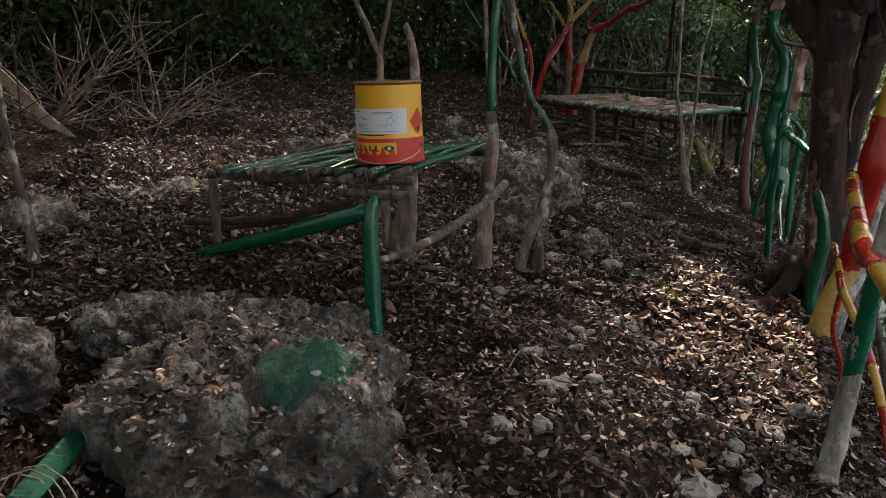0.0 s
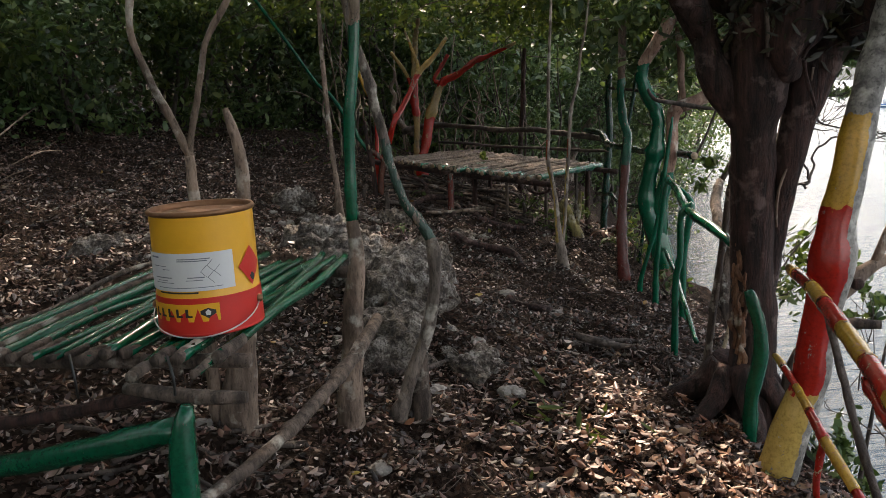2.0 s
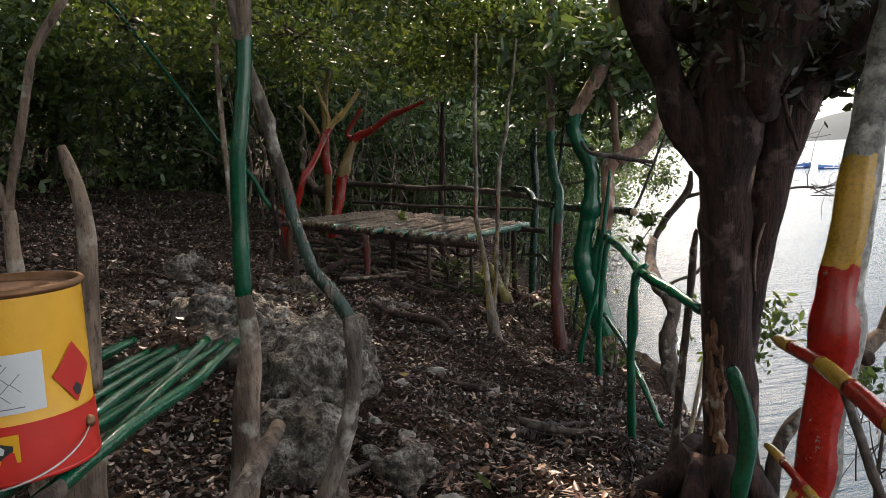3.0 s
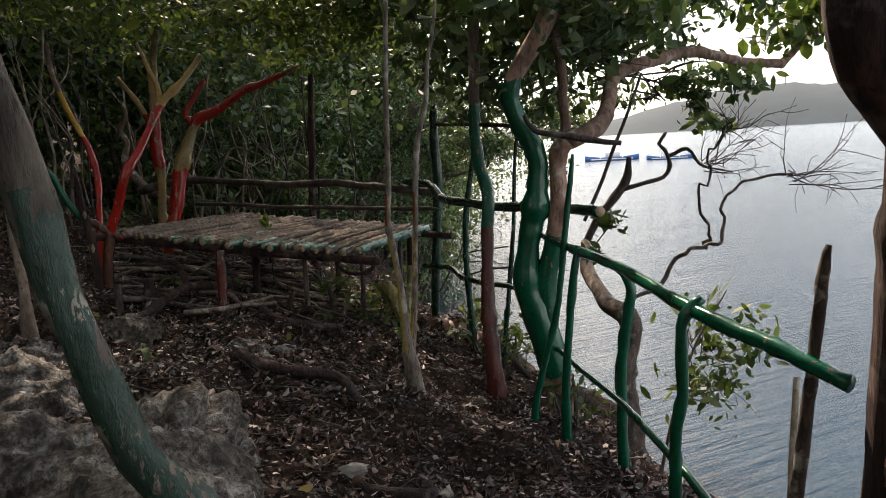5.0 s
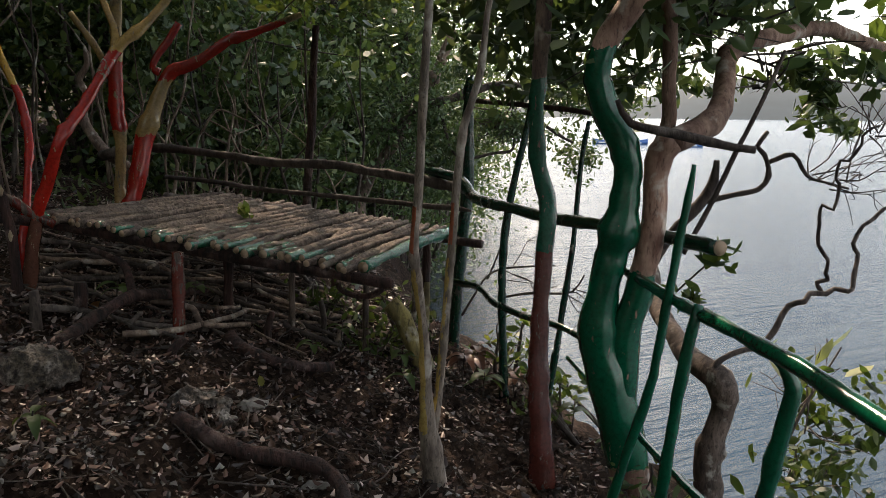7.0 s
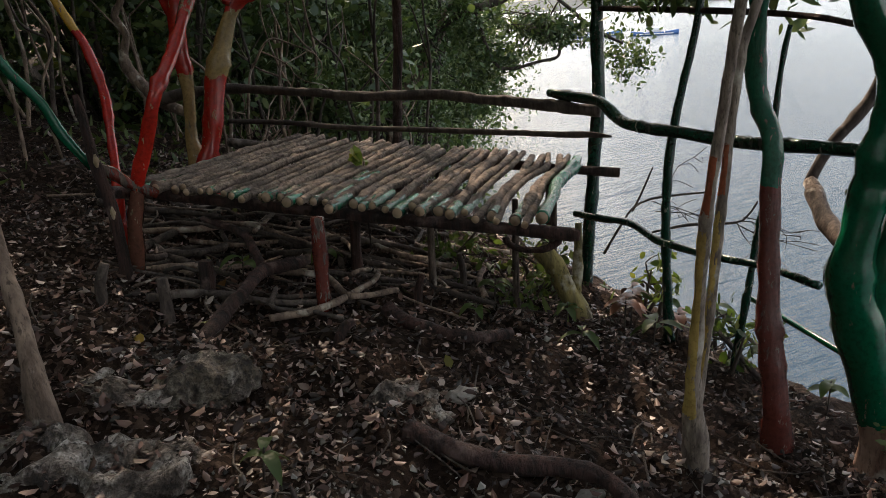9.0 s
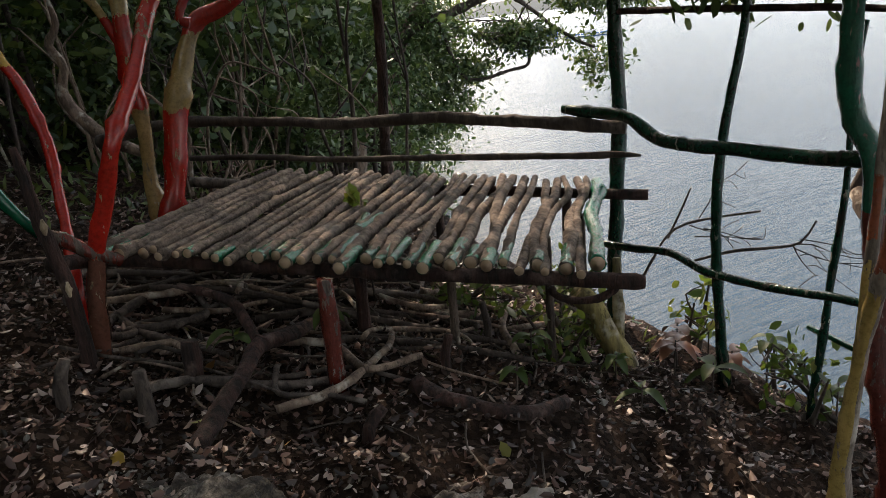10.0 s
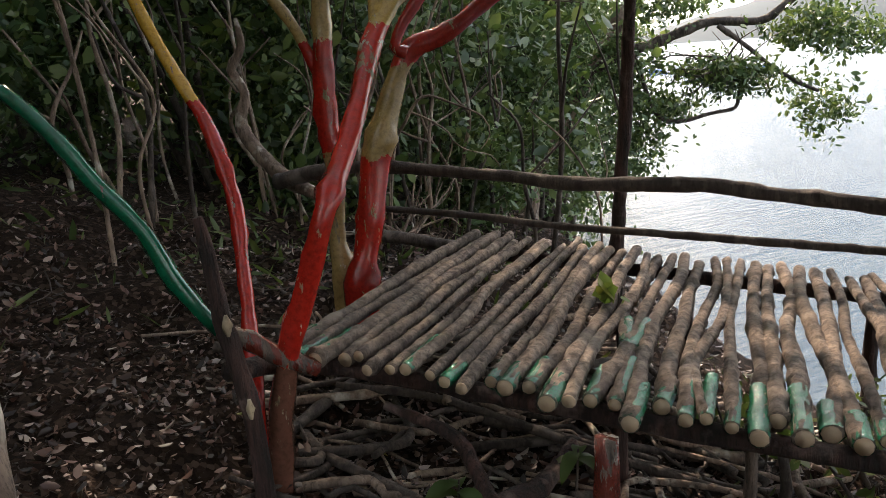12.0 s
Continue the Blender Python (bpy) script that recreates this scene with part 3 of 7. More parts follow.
def scatter_litter():
    rng = np.random.default_rng(21)
    pts = []
    for (x0, x1, y0, y1, n) in ((-2.8, 3.3, 0.9, 7.0, 56000), (-3.5, 3.6, 7.0, 12.5, 36000), (-4.5, 5.0, 12.0, 16.0, 7000), (-7.0, -2.8, 3.0, 14.0, 7000), (-5.0, 2.4, -2.5, 0.9, 12000), (-5.5, -2.8, 0.9, 3.0, 5000)):
        p = np.stack([rng.uniform(x0, x1, n), rng.uniform(y0, y1, n)], 1)
        dens = vnoise(p[:, 0] * 1.3, p[:, 1] * 1.3, 9) + vnoise(p[:, 0] * 4.1, p[:, 1] * 4.1, 10) * 0.6
        p = p[dens + rng.random(n) * 0.9 > 0.15]
        pts.append(p)
    p = np.vstack(pts)
    p = p[(p[:, 0] < 2.1) | (p[:, 1] < 6.3) | (p[:, 1] > 9.2) | (rng.random(len(p)) < 0.8)]
    z = ground_z(p[:, 0], p[:, 1]) + 0.004 + 0.016 * rng.random(len(p))
    keep = z > -0.6
    c = np.column_stack([p, z])[keep]
    v, f = leaves_at(c, 0.039, 0.017, rng, flat=0.42, curl=1.4)
    structure("leaf_litter", v, f, M_LITTER, "dry brown and grey leaves strewn over the slope", "fallen leaves", "stuff")
    q = np.stack([rng.uniform(-2.0, 3.0, 70), rng.uniform(1.8, 11.5, 70)], 1)
    v, f = leaves_at(np.column_stack([q, ground_z(q[:, 0], q[:, 1]) + 0.020]), 0.062, 0.032, rng, flat=0.7, curl=0.6)
    structure("fresh_litter", v, f, M_FRESH, "few freshly fallen yellow and orange leaves", "fallen leaves", "stuff")
    n = 90000
    q = np.stack([rng.uniform(-2.8, 3.2, n), rng.uniform(0.9, 11.5, n)], 1)
    q = q[vnoise(q[:, 0] * 2.3, q[:, 1] * 2.3, 15) + 0.7 * rng.random(len(q)) > 0.2]
    c = np.column_stack([q, ground_z(q[:, 0], q[:, 1]) + 0.006])
    v, f = leaves_at(c, 0.024, 0.013, rng, flat=0.5, curl=0.8)
    structure("leaf_crumbs", v, f, M_LITTER, "broken crumbs of dry leaf over the soil", "fallen leaves", "stuff")
    tw = []
    for _ in range(900):
        x, y = rng.uniform(-3, 3.2), rng.uniform(1.2, 12.5)
        if rng.random() < 0.45:
            x, y = rng.uniform(0.5, 3.0), rng.uniform(3, 8.5)
        a, ln = rng.uniform(0, 6.28), rng.uniform(0.06, 0.32)
        q = [(x + math.cos(a) * ln * s + rng.normal() * 0.015, y + math.sin(a) * ln * s + rng.normal() * 0.015) for s in (-0.5, 0, 0.5)]
        r = rng.uniform(0.0015, 0.0042)
        tw.append(tube([(qx, qy, gz1(qx, qy) + 0.012 + rng.random() * 0.015, r) for qx, qy in q], 4, 0.1, 0.12, 3, False))
    v, f = join(tw)
    structure("fallen_twigs", v, f, M_DEAD, "thin grey broken twigs among the leaves", "twigs", "stuff")


scatter_litter()


def rock_data(x, y, z, sx, sy, sz, seed, sub=4):
    """A worn lump: broad swells and ledges, then knobs and pits of a few centimetres."""
    bm = bmesh.new()
    bmesh.ops.create_icosphere(bm, subdivisions=sub, radius=1.0)
    o = Vector((seed * 3.7, seed * 1.3, seed * 2.1))
    size = (sx + sy + sz) / 3
    for v in bm.verts:
        p = v.co.copy()
        q = Vector((p.x * sx, p.y * sy, p.z * sz))
        n = Vector((p.x / sx, p.y / sy, p.z / sz)).normalized()
        w = q / size
        d = size * (0.34 * noise.noise(w * 1.1 + o) + 0.22 * (0.28 - abs(noise.noise(w * 2.3 + o))) + 0.10 * noise.noise(w * 5.1 + o))
        if sub > 4:
            c = noise.voronoi(q * 11 + o)[0]
            d += 0.045 * min(0.6, c[1] - c[0]) - 0.016
            d += 0.030 * noise.noise(q * 9 + o) + 0.018 * noise.noise(q * 21 + o) + 0.011 * noise.noise(q * 47 + o)
            d -= 0.075 * max(0.0, noise.noise(q * 13 - o) - 0.10)
        v.co = q + n * d
    bmesh.ops.translate(bm, verts=bm.verts, vec=(x, y, z))
    for f in bm.faces:
        f.smooth = sub > 4
    return bm


ROCK_TOPS = []


def rock(x, y, sx, sy, sz, seed, label, sink=0.35, sub=4, material=None):
    z = gz1(x, y) - sz * sink
    ob = new("rock", bpy.data.meshes.new("rock"))
    bm = rock_data(0, 0, 0, sx, sy, sz, seed, sub)
    if sub > 4:
        bm.normal_update()
        ROCK_TOPS.extend((x + v.co.x, y + v.co.y, z + v.co.z + 0.008) for v in bm.verts if v.normal.z > 0.5)
    bm.to_mesh(ob.data)
    bm.free()
    ob.data.materials.append(material or M_ROCK)
    ob.location = (x, y, z)
    return tagged(ob, label, "rock", "limestone rocks")


for k, (x, y, sx, sy, sz) in enumerate([(-0.46, 2.54, 0.44, 0.50, 0.20), (-0.14, 2.22, 0.34, 0.40, 0.15), (-1.56, 2.85, 0.24, 0.36, 0.30), (-0.62, 3.55, 0.40, 0.22, 0.13), (-1.05, 3.35, 0.34, 0.24, 0.14),
                                        (0.50, 5.85, 0.28, 0.34, 0.26), (0.68, 6.45, 0.34, 0.42, 0.30), (0.84, 7.15, 0.32, 0.40, 0.28), (0.40, 7.0, 0.32, 0.32, 0.24), (0.30, 7.7, 0.40, 0.30, 0.24), (1.0, 5.7, 0.16, 0.2, 0.10), (-0.04, 9.45, 0.30, 0.22, 0.20), (0.25, 8.7, 0.30, 0.2, 0.14),
                                        (0.80, 9.05, 0.30, 0.24, 0.10), (0.55, 8.55, 0.26, 0.22, 0.10), (1.48, 8.75, 0.26, 0.20, 0.10), (-2.3, 4.4, 0.5, 0.3, 0.16), (-2.1, 5.6, 0.5, 0.3, 0.12), (-1.2, 7.4, 0.5, 0.28, 0.14), (0.25, 7.9, 0.22, 0.2, 0.12)]):
    rock(x, y, sx, sy, sz, k + 1, "large grey pitted limestone outcrop among dead leaves", 0.06 if k == 0 else 0.55 if k > 11 else 0.22, 6 if k < 2 else 5, M_ROCK_GREEN if k in (0, 1) else None)
rr = np.random.default_rng(5)
for k in range(120):
    x, y = rr.uniform(-2.2, 1.9), rr.uniform(2.2, 10.5)
    if k < 60:
        x, y = rr.uniform(0.2, 1.7), rr.uniform(2.3, 5.6)
    s = rr.uniform(0.018, 0.05)
    rock(x, y, s * rr.uniform(0.8, 1.7), s * rr.uniform(0.7, 1.2), s * rr.uniform(0.5, 0.8), 40 + k, "small grey limestone chip in the leaf litter", 0.0, 3, M_STONE)
tr = np.random.default_rng(77)
tops = np.array(ROCK_TOPS)
tops = tops[tr.permutation(len(tops))[:9000]]
keep = vnoise(tops[:, 0] * 5, tops[:, 1] * 5, 12) > 0.24
v, f = leaves_at(tops[keep], 0.036, 0.017, tr, flat=0.6, curl=0.8)
n_low = tops[(tops[:, 1] < 3.2) & (np.hypot(tops[:, 0] + 0.26, tops[:, 1] - 2.42) > 0.18)]
crumbs = leaves_at(n_low + np.array((0, 0, -0.003)), 0.021, 0.012, tr, flat=0.5, curl=0.8)
v, f = join([(v, f), crumbs])
structure("rock_litter", v, f, M_LITTER, "dry leaves caught on the limestone", "fallen leaves", "stuff")



def rubble():
    """Angular chips of limestone lying thick on the outcrops and in patches round them."""
    rng = np.random.default_rng(88)
    t = np.array(ROCK_TOPS)
    t = t[t[:, 1] < 4]
    a = t[rng.permutation(len(t))[:1500]] - np.array((0, 0, 0.010))
    g = np.stack([rng.uniform(-2.6, 2.6, 26000), rng.uniform(1.6, 10.6, 26000)], 1)
    k = vnoise(g[:, 0] * 1.5, g[:, 1] * 1.5, 31) + 0.5 * vnoise(g[:, 0] * 5, g[:, 1] * 5, 32)
    g = g[k + 0.25 * rng.random(len(g)) > 0.30]
    c = np.vstack([a, np.column_stack([g, ground_z(g[:, 0], g[:, 1]) + 0.004])])
    n = len(c)
    s = 0.004 + 0.013 * rng.random(n) ** 2.2
    octa = np.array([(1, 0, 0), (-1, 0, 0), (0, 1, 0), (0, -1, 0), (0, 0, 0.8), (0, 0, -0.8)], float)
    v = octa[None] * (0.6 + 0.8 * rng.random((n, 6, 1))) + rng.normal(size=(n, 6, 3)) * 0.28
    ang = rng.uniform(0, 6.28, n)
    co, si = np.cos(ang)[:, None], np.sin(ang)[:, None]
    w = np.stack([v[..., 0] * co - v[..., 1] * si, v[..., 0] * si + v[..., 1] * co, v[..., 2]], -1) * s[:, None, None] + c[:, None, :]
    f = np.array([(0, 2, 4), (2, 1, 4), (1, 3, 4), (3, 0, 4), (2, 0, 5), (1, 2, 5), (3, 1, 5), (0, 3, 5)])
    faces = (f[None] + (np.arange(n) * 6)[:, None, None]).reshape(-1, 3).tolist()
    structure("limestone_rubble", w.reshape(-1, 3), faces, M_RUBBLE, "grey limestone crumbs strewn on outcrops and soil", "rubble", "stuff", False)


rubble()
# russet leaves drifted into the sunlit hollow; their colour also warms the sun patch
rl = np.random.default_rng(61)
q = np.array((1.65, 4.65)) + rl.normal(size=(2300, 2)) * np.array((0.42, 0.55))
v, f = leaves_at(np.column_stack([q, ground_z(q[:, 0], q[:, 1]) + 0.014]), 0.052, 0.025, rl, flat=0.6, curl=0.9)
structure("russet_litter", v, f, M_RUSSET, "russet dry leaves beside the dark tree, warming its sun patch", "fallen leaves", "stuff")

# ---- poles, posts and trunks ----


def limb_thing(name, parts, label, category, group="", knobs=0.20):
    """A standing or hanging piece of wood; parts: (part name, points, material, label)."""
    b = parts[0][1][0]
    t = thing(name, b[:3], label, category, group)
    for k, (pn, pts, m, lb) in enumerate(parts):
        big = max(p[3] for p in pts)
        part(pn, tube(pts, 16 if big > 0.08 else 11 if big > 0.03 else 8, knobs, 0.04, len(name) * 7 + k), m, t, lb)
    return t


def rooted(pts, depth=0.12):
    """Adds a flared foot that goes into the ground, where the lowest end is."""
    p = list(pts)
    if p[0][2] > p[-1][2]:
        p.reverse()
    x, y, z, r = p[0]
    g = gz1(x, y)
    if z > g - 0.03:
        p.insert(0, (x, y, g - depth, r * 1.15))
    return p


FORK = rooted([(-0.28, 4.74, 0.95, 0.026), (-0.28, 4.74, 1.33, 0.022), (-0.28, 4.74, 1.49, 0.019)])
fork_tree = limb_thing("forked_sapling", [("trunk", FORK, M_PALE, ""), ("branch", [(-0.28, 4.74, 1.49, 0.016), (-0.33, 4.75, 1.62, 0.015), (-0.39, 4.76, 1.76, 0.014), (-0.43, 4.77, 1.88, 0.013), (-0.45, 4.77, 1.96, 0.013), (-0.44, 4.77, 2.07, 0.013), (-0.41, 4.76, 2.23, 0.011)], M_PALE, ""), ("branch", [(-0.28, 4.74, 1.49, 0.014), (-0.26, 4.74, 1.59, 0.013), (-0.23, 4.73, 1.69, 0.013), (-0.2, 4.73, 1.82, 0.012), (-0.18, 4.73, 1.9, 0.012), (-0.14, 4.72, 1.97, 0.012), (-0.09, 4.71, 2.04, 0.011), (-0.02, 4.7, 2.17, 0.009)], M_PALE, "")], "slim forked pale sapling growing behind the green bench", "sapling")
stub_post = limb_thing("broken_stump", [("trunk", rooted([(-0.19, 4.73, 0.46, 0.07), (-0.16, 4.73, 0.65, 0.06), (-0.12, 4.72, 0.98, 0.036), (-0.09, 4.72, 1.33, 0.026), (-0.09, 4.72, 1.49, 0.023), (-0.11, 4.72, 1.59, 0.02), (-0.13, 4.73, 1.66, 0.011)]), M_PALE, "")], "tall broken-off pale tree stump behind the bench", "stump", "", 0.09)
green_pole = limb_thing("painted_pole", [("lower_trunk", rooted([(0.27, 4.89, 0.38, 0.057), (0.29, 4.88, 0.55, 0.044), (0.31, 4.88, 0.8, 0.044), (0.34, 4.87, 1.0, 0.034), (0.33, 4.88, 1.17, 0.027)]), M_PALE, "bare stripped lower trunk"), ("upper_trunk", [(0.33, 4.88, 1.16, 0.027), (0.34, 4.88, 1.46, 0.026), (0.35, 4.87, 1.62, 0.026), (0.38, 4.87, 1.82, 0.024), (0.39, 4.87, 1.93, 0.023), (0.4, 4.87, 2.06, 0.023), (0.4, 4.86, 2.32, 0.02), (0.43, 4.86, 2.61, 0.018)], M_POLE_G, "green painted upper trunk")], "slim tree painted green above a stripped base", "tree", "", 0.12)
bent_pole = limb_thing("bent_sapling", [("trunk", rooted([(0.49, 5.02, 0.23, 0.045), (0.52, 5.01, 0.29, 0.034), (0.58, 5.0, 0.47, 0.029), (0.64, 4.99, 0.61, 0.027), (0.68, 4.99, 0.79, 0.027), (0.69, 4.98, 0.95, 0.028), (0.68, 4.99, 1.04, 0.026), (0.62, 5.0, 1.15, 0.024), (0.57, 5.0, 1.22, 0.022), (0.52, 5.01, 1.39, 0.022), (0.5, 5.02, 1.51, 0.022), (0.47, 5.02, 1.64, 0.022), (0.45, 5.03, 1.76, 0.021), (0.42, 5.03, 1.86, 0.019), (0.39, 5.04, 1.99, 0.018), (0.36, 5.04, 2.18, 0.017)]), M_BENT, "")], "crooked bent sapling with faded green paint", "sapling")
part("root_stub", tube(rooted([(0.62, 5.03, 0.50, 0.02), (0.60, 5.03, 0.30, 0.045)]), 9, 0.3), M_BARK, bent_pole)
curved_branch = limb_thing("leaning_branch", [("branch", [(0.4, 4.76, 0.77, 0.024), (0.33, 4.58, 0.73, 0.028), (0.27, 4.46, 0.7, 0.027), (0.13, 4.19, 0.65, 0.023), (-0.03, 3.92, 0.61, 0.021), (-0.17, 3.71, 0.6, 0.018), (-0.23, 3.63, 0.61, 0.014)], M_BARK, "")], "bare curved branch leaning from green post to pole", "branch")
white_trunk = limb_thing("slim_grey_tree", [("trunk", rooted([(0.43, 8.9, 0.6, 0.05), (0.43, 8.92, 0.72, 0.037), (0.43, 8.96, 0.86, 0.026), (0.41, 9.08, 1.15, 0.023), (0.4, 9.25, 1.55, 0.022), (0.39, 9.38, 2.0, 0.022), (0.39, 9.45, 2.4, 0.021), (0.41, 9.5, 3.2, 0.016)]), M_PALE, "")], "slim pale grey tree with a swollen dark foot", "tree")
left_sapling = limb_thing("thin_sapling", [("trunk", rooted([(-1.83, 3.80, 0.45, 0.030), (-1.84, 3.82, 0.75, 0.024), (-1.93, 3.9, 1.15, 0.020), (-1.97, 3.95, 1.6, 0.017), (-1.98, 4.0, 2.2, 0.014)]), M_BARK, "")], "thin grey sapling standing alone in the litter", "sapling")

def nearer(pts, eye, k, girth=1.0):
    """The same line set at another distance from a point."""
    return [(*(eye[j] + (q[j] - eye[j]) * k for j in range(3)), q[3] * k * girth) for q in pts]


STAND = (0.15, 1.4, 1.63)
striped_tree = limb_thing("striped_tree", [("trunk", rooted(nearer([(2.25, 4.79, -0.32, 0.151), (2.28, 4.79, -0.21, 0.118), (2.34, 4.78, 0.04, 0.1), (2.42, 4.76, 0.28, 0.091), (2.44, 4.76, 0.5, 0.087), (2.47, 4.75, 0.69, 0.094), (2.49, 4.75, 0.82, 0.104), (2.51, 4.75, 1.01, 0.095), (2.54, 4.74, 1.18, 0.087), (2.57, 4.74, 1.36, 0.083), (2.63, 4.73, 1.68, 0.074), (2.7, 4.72, 1.94, 0.067), (2.74, 4.71, 2.21, 0.06), (2.81, 4.7, 2.57, 0.053)], STAND, 0.968, 0.88), 0.3), M_STRIPE, "banded red and yellow paint over grey bark"), ("broken_limb", nearer([(2.53, 4.81, 0.65, 0.060), (2.63, 4.79, 0.73, 0.048), (2.72, 4.78, 0.79, 0.029), (2.79, 4.77, 0.82, 0.026), (2.90, 4.76, 0.84, 0.024)], STAND, 0.968), M_PALE, "broken pale limb with a knot hole"), ("broken_limb", nearer([(2.74, 4.78, 0.80, 0.024), (2.76, 4.77, 0.88, 0.020), (2.79, 4.76, 0.99, 0.014)], STAND, 0.968), M_PALE, "")], "leaning shore tree painted in red and yellow bands", "tree", "", 0.10)
knot = bmesh.new()
bmesh.ops.create_uvsphere(knot, u_segments=14, v_segments=9, radius=0.03)
bmesh.ops.translate(knot, verts=knot.verts, vec=(2.520, 4.605, 0.765))
part("knot_hole", knot, M_DARK, striped_tree, "dark hollow knot")


def striped_branch(name, pts, label, n):
    """A branch painted in turns of red and yellow, one part a band."""
    t = thing(name, pts[0][:3], label, "branch", "painted branches")
    c = smooth_path(pts, 0.03)
    cuts = np.linspace(0, len(c) - 1, n + 1).astype(int)
    for k in range(n):
        seg = c[cuts[k]:cuts[k + 1] + 1]
        if len(seg) > 1:
            part("red_band" if k % 2 else "yellow_band", tube([tuple(q) for q in seg[::max(1, len(seg) // 4)]] + [tuple(seg[-1])], 10, 0.12, 0.03, k), M_BRANCH_RY if k % 2 else M_BRANCH_Y, t)
    return t


striped_branch("painted_branch", [(2.47, 5.02, 0.755, 0.016), (2.41, 4.92, 0.77, 0.027), (2.20, 4.47, 0.81, 0.029), (2.006, 4.045, 0.805, 0.032), (1.85, 3.65, 0.765, 0.033), (1.72, 3.35, 0.745, 0.036), (1.62, 3.05, 0.735, 0.036), (1.53, 2.72, 0.70, 0.036), (1.46, 2.42, 0.66, 0.034), (1.40, 2.15, 0.62, 0.030)], "fence branch painted in red and yellow bands", 11)
split = bpy.data.objects["painted_branch"]
part("split_strip", tube([(1.83, 3.66, 0.73, 0.014), (1.75, 3.46, 0.69, 0.020), (1.68, 3.26, 0.665, 0.017), (1.63, 3.12, 0.69, 0.008)], 8, 0.5, 0.03, 5), M_BRANCH_RY, split, "splintered red strip hanging below")
striped_branch("painted_twig", [(2.335, 4.92, 0.35, 0.013), (2.30, 4.82, 0.355, 0.018), (2.17, 4.47, 0.34, 0.018), (2.035, 4.114, 0.30, 0.022), (2.03, 3.9, 0.17, 0.020), (2.01, 3.7, 0.04, 0.020), (1.97, 3.5, -0.10, 0.018), (1.94, 3.38, -0.22, 0.016)], "thin twig painted in red and yellow bands", 8)
part("red_offshoot", tube([(2.035, 4.114, 0.31, 0.016), (2.01, 4.11, 0.20, 0.015), (2.0, 4.10, 0.08, 0.013), (2.05, 4.10, -0.07, 0.010), (2.06, 4.1, gz1(2.06, 4.1) - 0.05, 0.010)], 8, 0.2, 0.03, 2), M_BRANCH_RY, bpy.data.objects["painted_twig"], "thin offshoot streaked with red paint")
limb_thing("fence_post", [("post", rooted([(1.565, 3.13, -0.16, 0.046), (1.585, 3.11, 0.0, 0.040), (1.61, 3.08, 0.33, 0.034), (1.625, 3.02, 0.64, 0.032), (1.64, 3.02, 0.80, 0.031), (1.66, 3.03, 0.91, 0.030), (1.715, 3.03, 1.01, 0.028), (1.77, 3.03, 1.07, 0.024), (1.86, 3.03, 1.14, 0.018)]), bark_mat("half_green_post", (0.18, 0.16, 0.13), (0.46, 0.42, 0.36), bands=[(0.29, 0.68, GREEN)], worn=0.12, relief=0.002), "")], "crooked pale post painted green at its middle", "post", "fence posts")
limb_thing("bare_prop", [("prop", rooted([(2.12, 3.75, -0.15, 0.018), (2.17, 4.1, 0.3, 0.016), (2.2, 4.4, 0.8, 0.014)]), M_DEAD, "")], "thin bare prop under the painted branch", "stick")

big = limb_thing("shore_tree", [("trunk", rooted([(2.50, 5.40, -0.41, 0.24), (2.50, 5.39, -0.12, 0.16), (2.49, 5.37, 0.3, 0.122), (2.45, 5.33, 0.8, 0.108), (2.41, 5.285, 1.3, 0.105), (2.40, 5.25, 1.58, 0.125), (2.42, 5.22, 1.85, 0.155), (2.46, 5.21, 2.1, 0.16), (2.52, 5.21, 2.4, 0.12), (2.6, 5.2, 2.8, 0.08)], 0.4), M_DARK, ""), ("second_trunk", [(2.53, 5.40, 0.35, 0.07), (2.56, 5.32, 0.9, 0.070), (2.58, 5.24, 1.25, 0.074), (2.63, 5.22, 1.52, 0.086), (2.70, 5.20, 1.75, 0.11), (2.80, 5.20, 1.98, 0.12), (2.92, 5.2, 2.2, 0.095), (3.1, 5.25, 2.5, 0.06)], M_DARK, ""), ("limb", [(2.38, 5.27, 1.42, 0.07), (2.27, 5.30, 1.60, 0.078), (2.19, 5.33, 1.78, 0.07), (2.15, 5.36, 2.02, 0.055), (2.08, 5.39, 2.35, 0.045)], M_DARK, "")], "stout dark rough-barked shore tree with twin trunks", "tree", "", 0.11)
rb = np.random.default_rng(31)
for k in range(7):
    a = k * 0.9
    e = (2.42 + 0.42 * math.cos(a), 5.4 + 0.42 * math.sin(a))
    part("root", tube([(2.42 + 0.08 * math.cos(a), 5.4 + 0.08 * math.sin(a), 0.12, 0.08), (2.42 + 0.22 * math.cos(a), 5.4 + 0.22 * math.sin(a), -0.02, 0.06), (*e, gz1(*e) - 0.06, 0.035)], 9, 0.3, 0.05, k), M_DARK, big)
M_TORN = bark_mat("torn_orange_bark", (0.09, 0.035, 0.018), (0.34, 0.18, 0.10), grain=18)
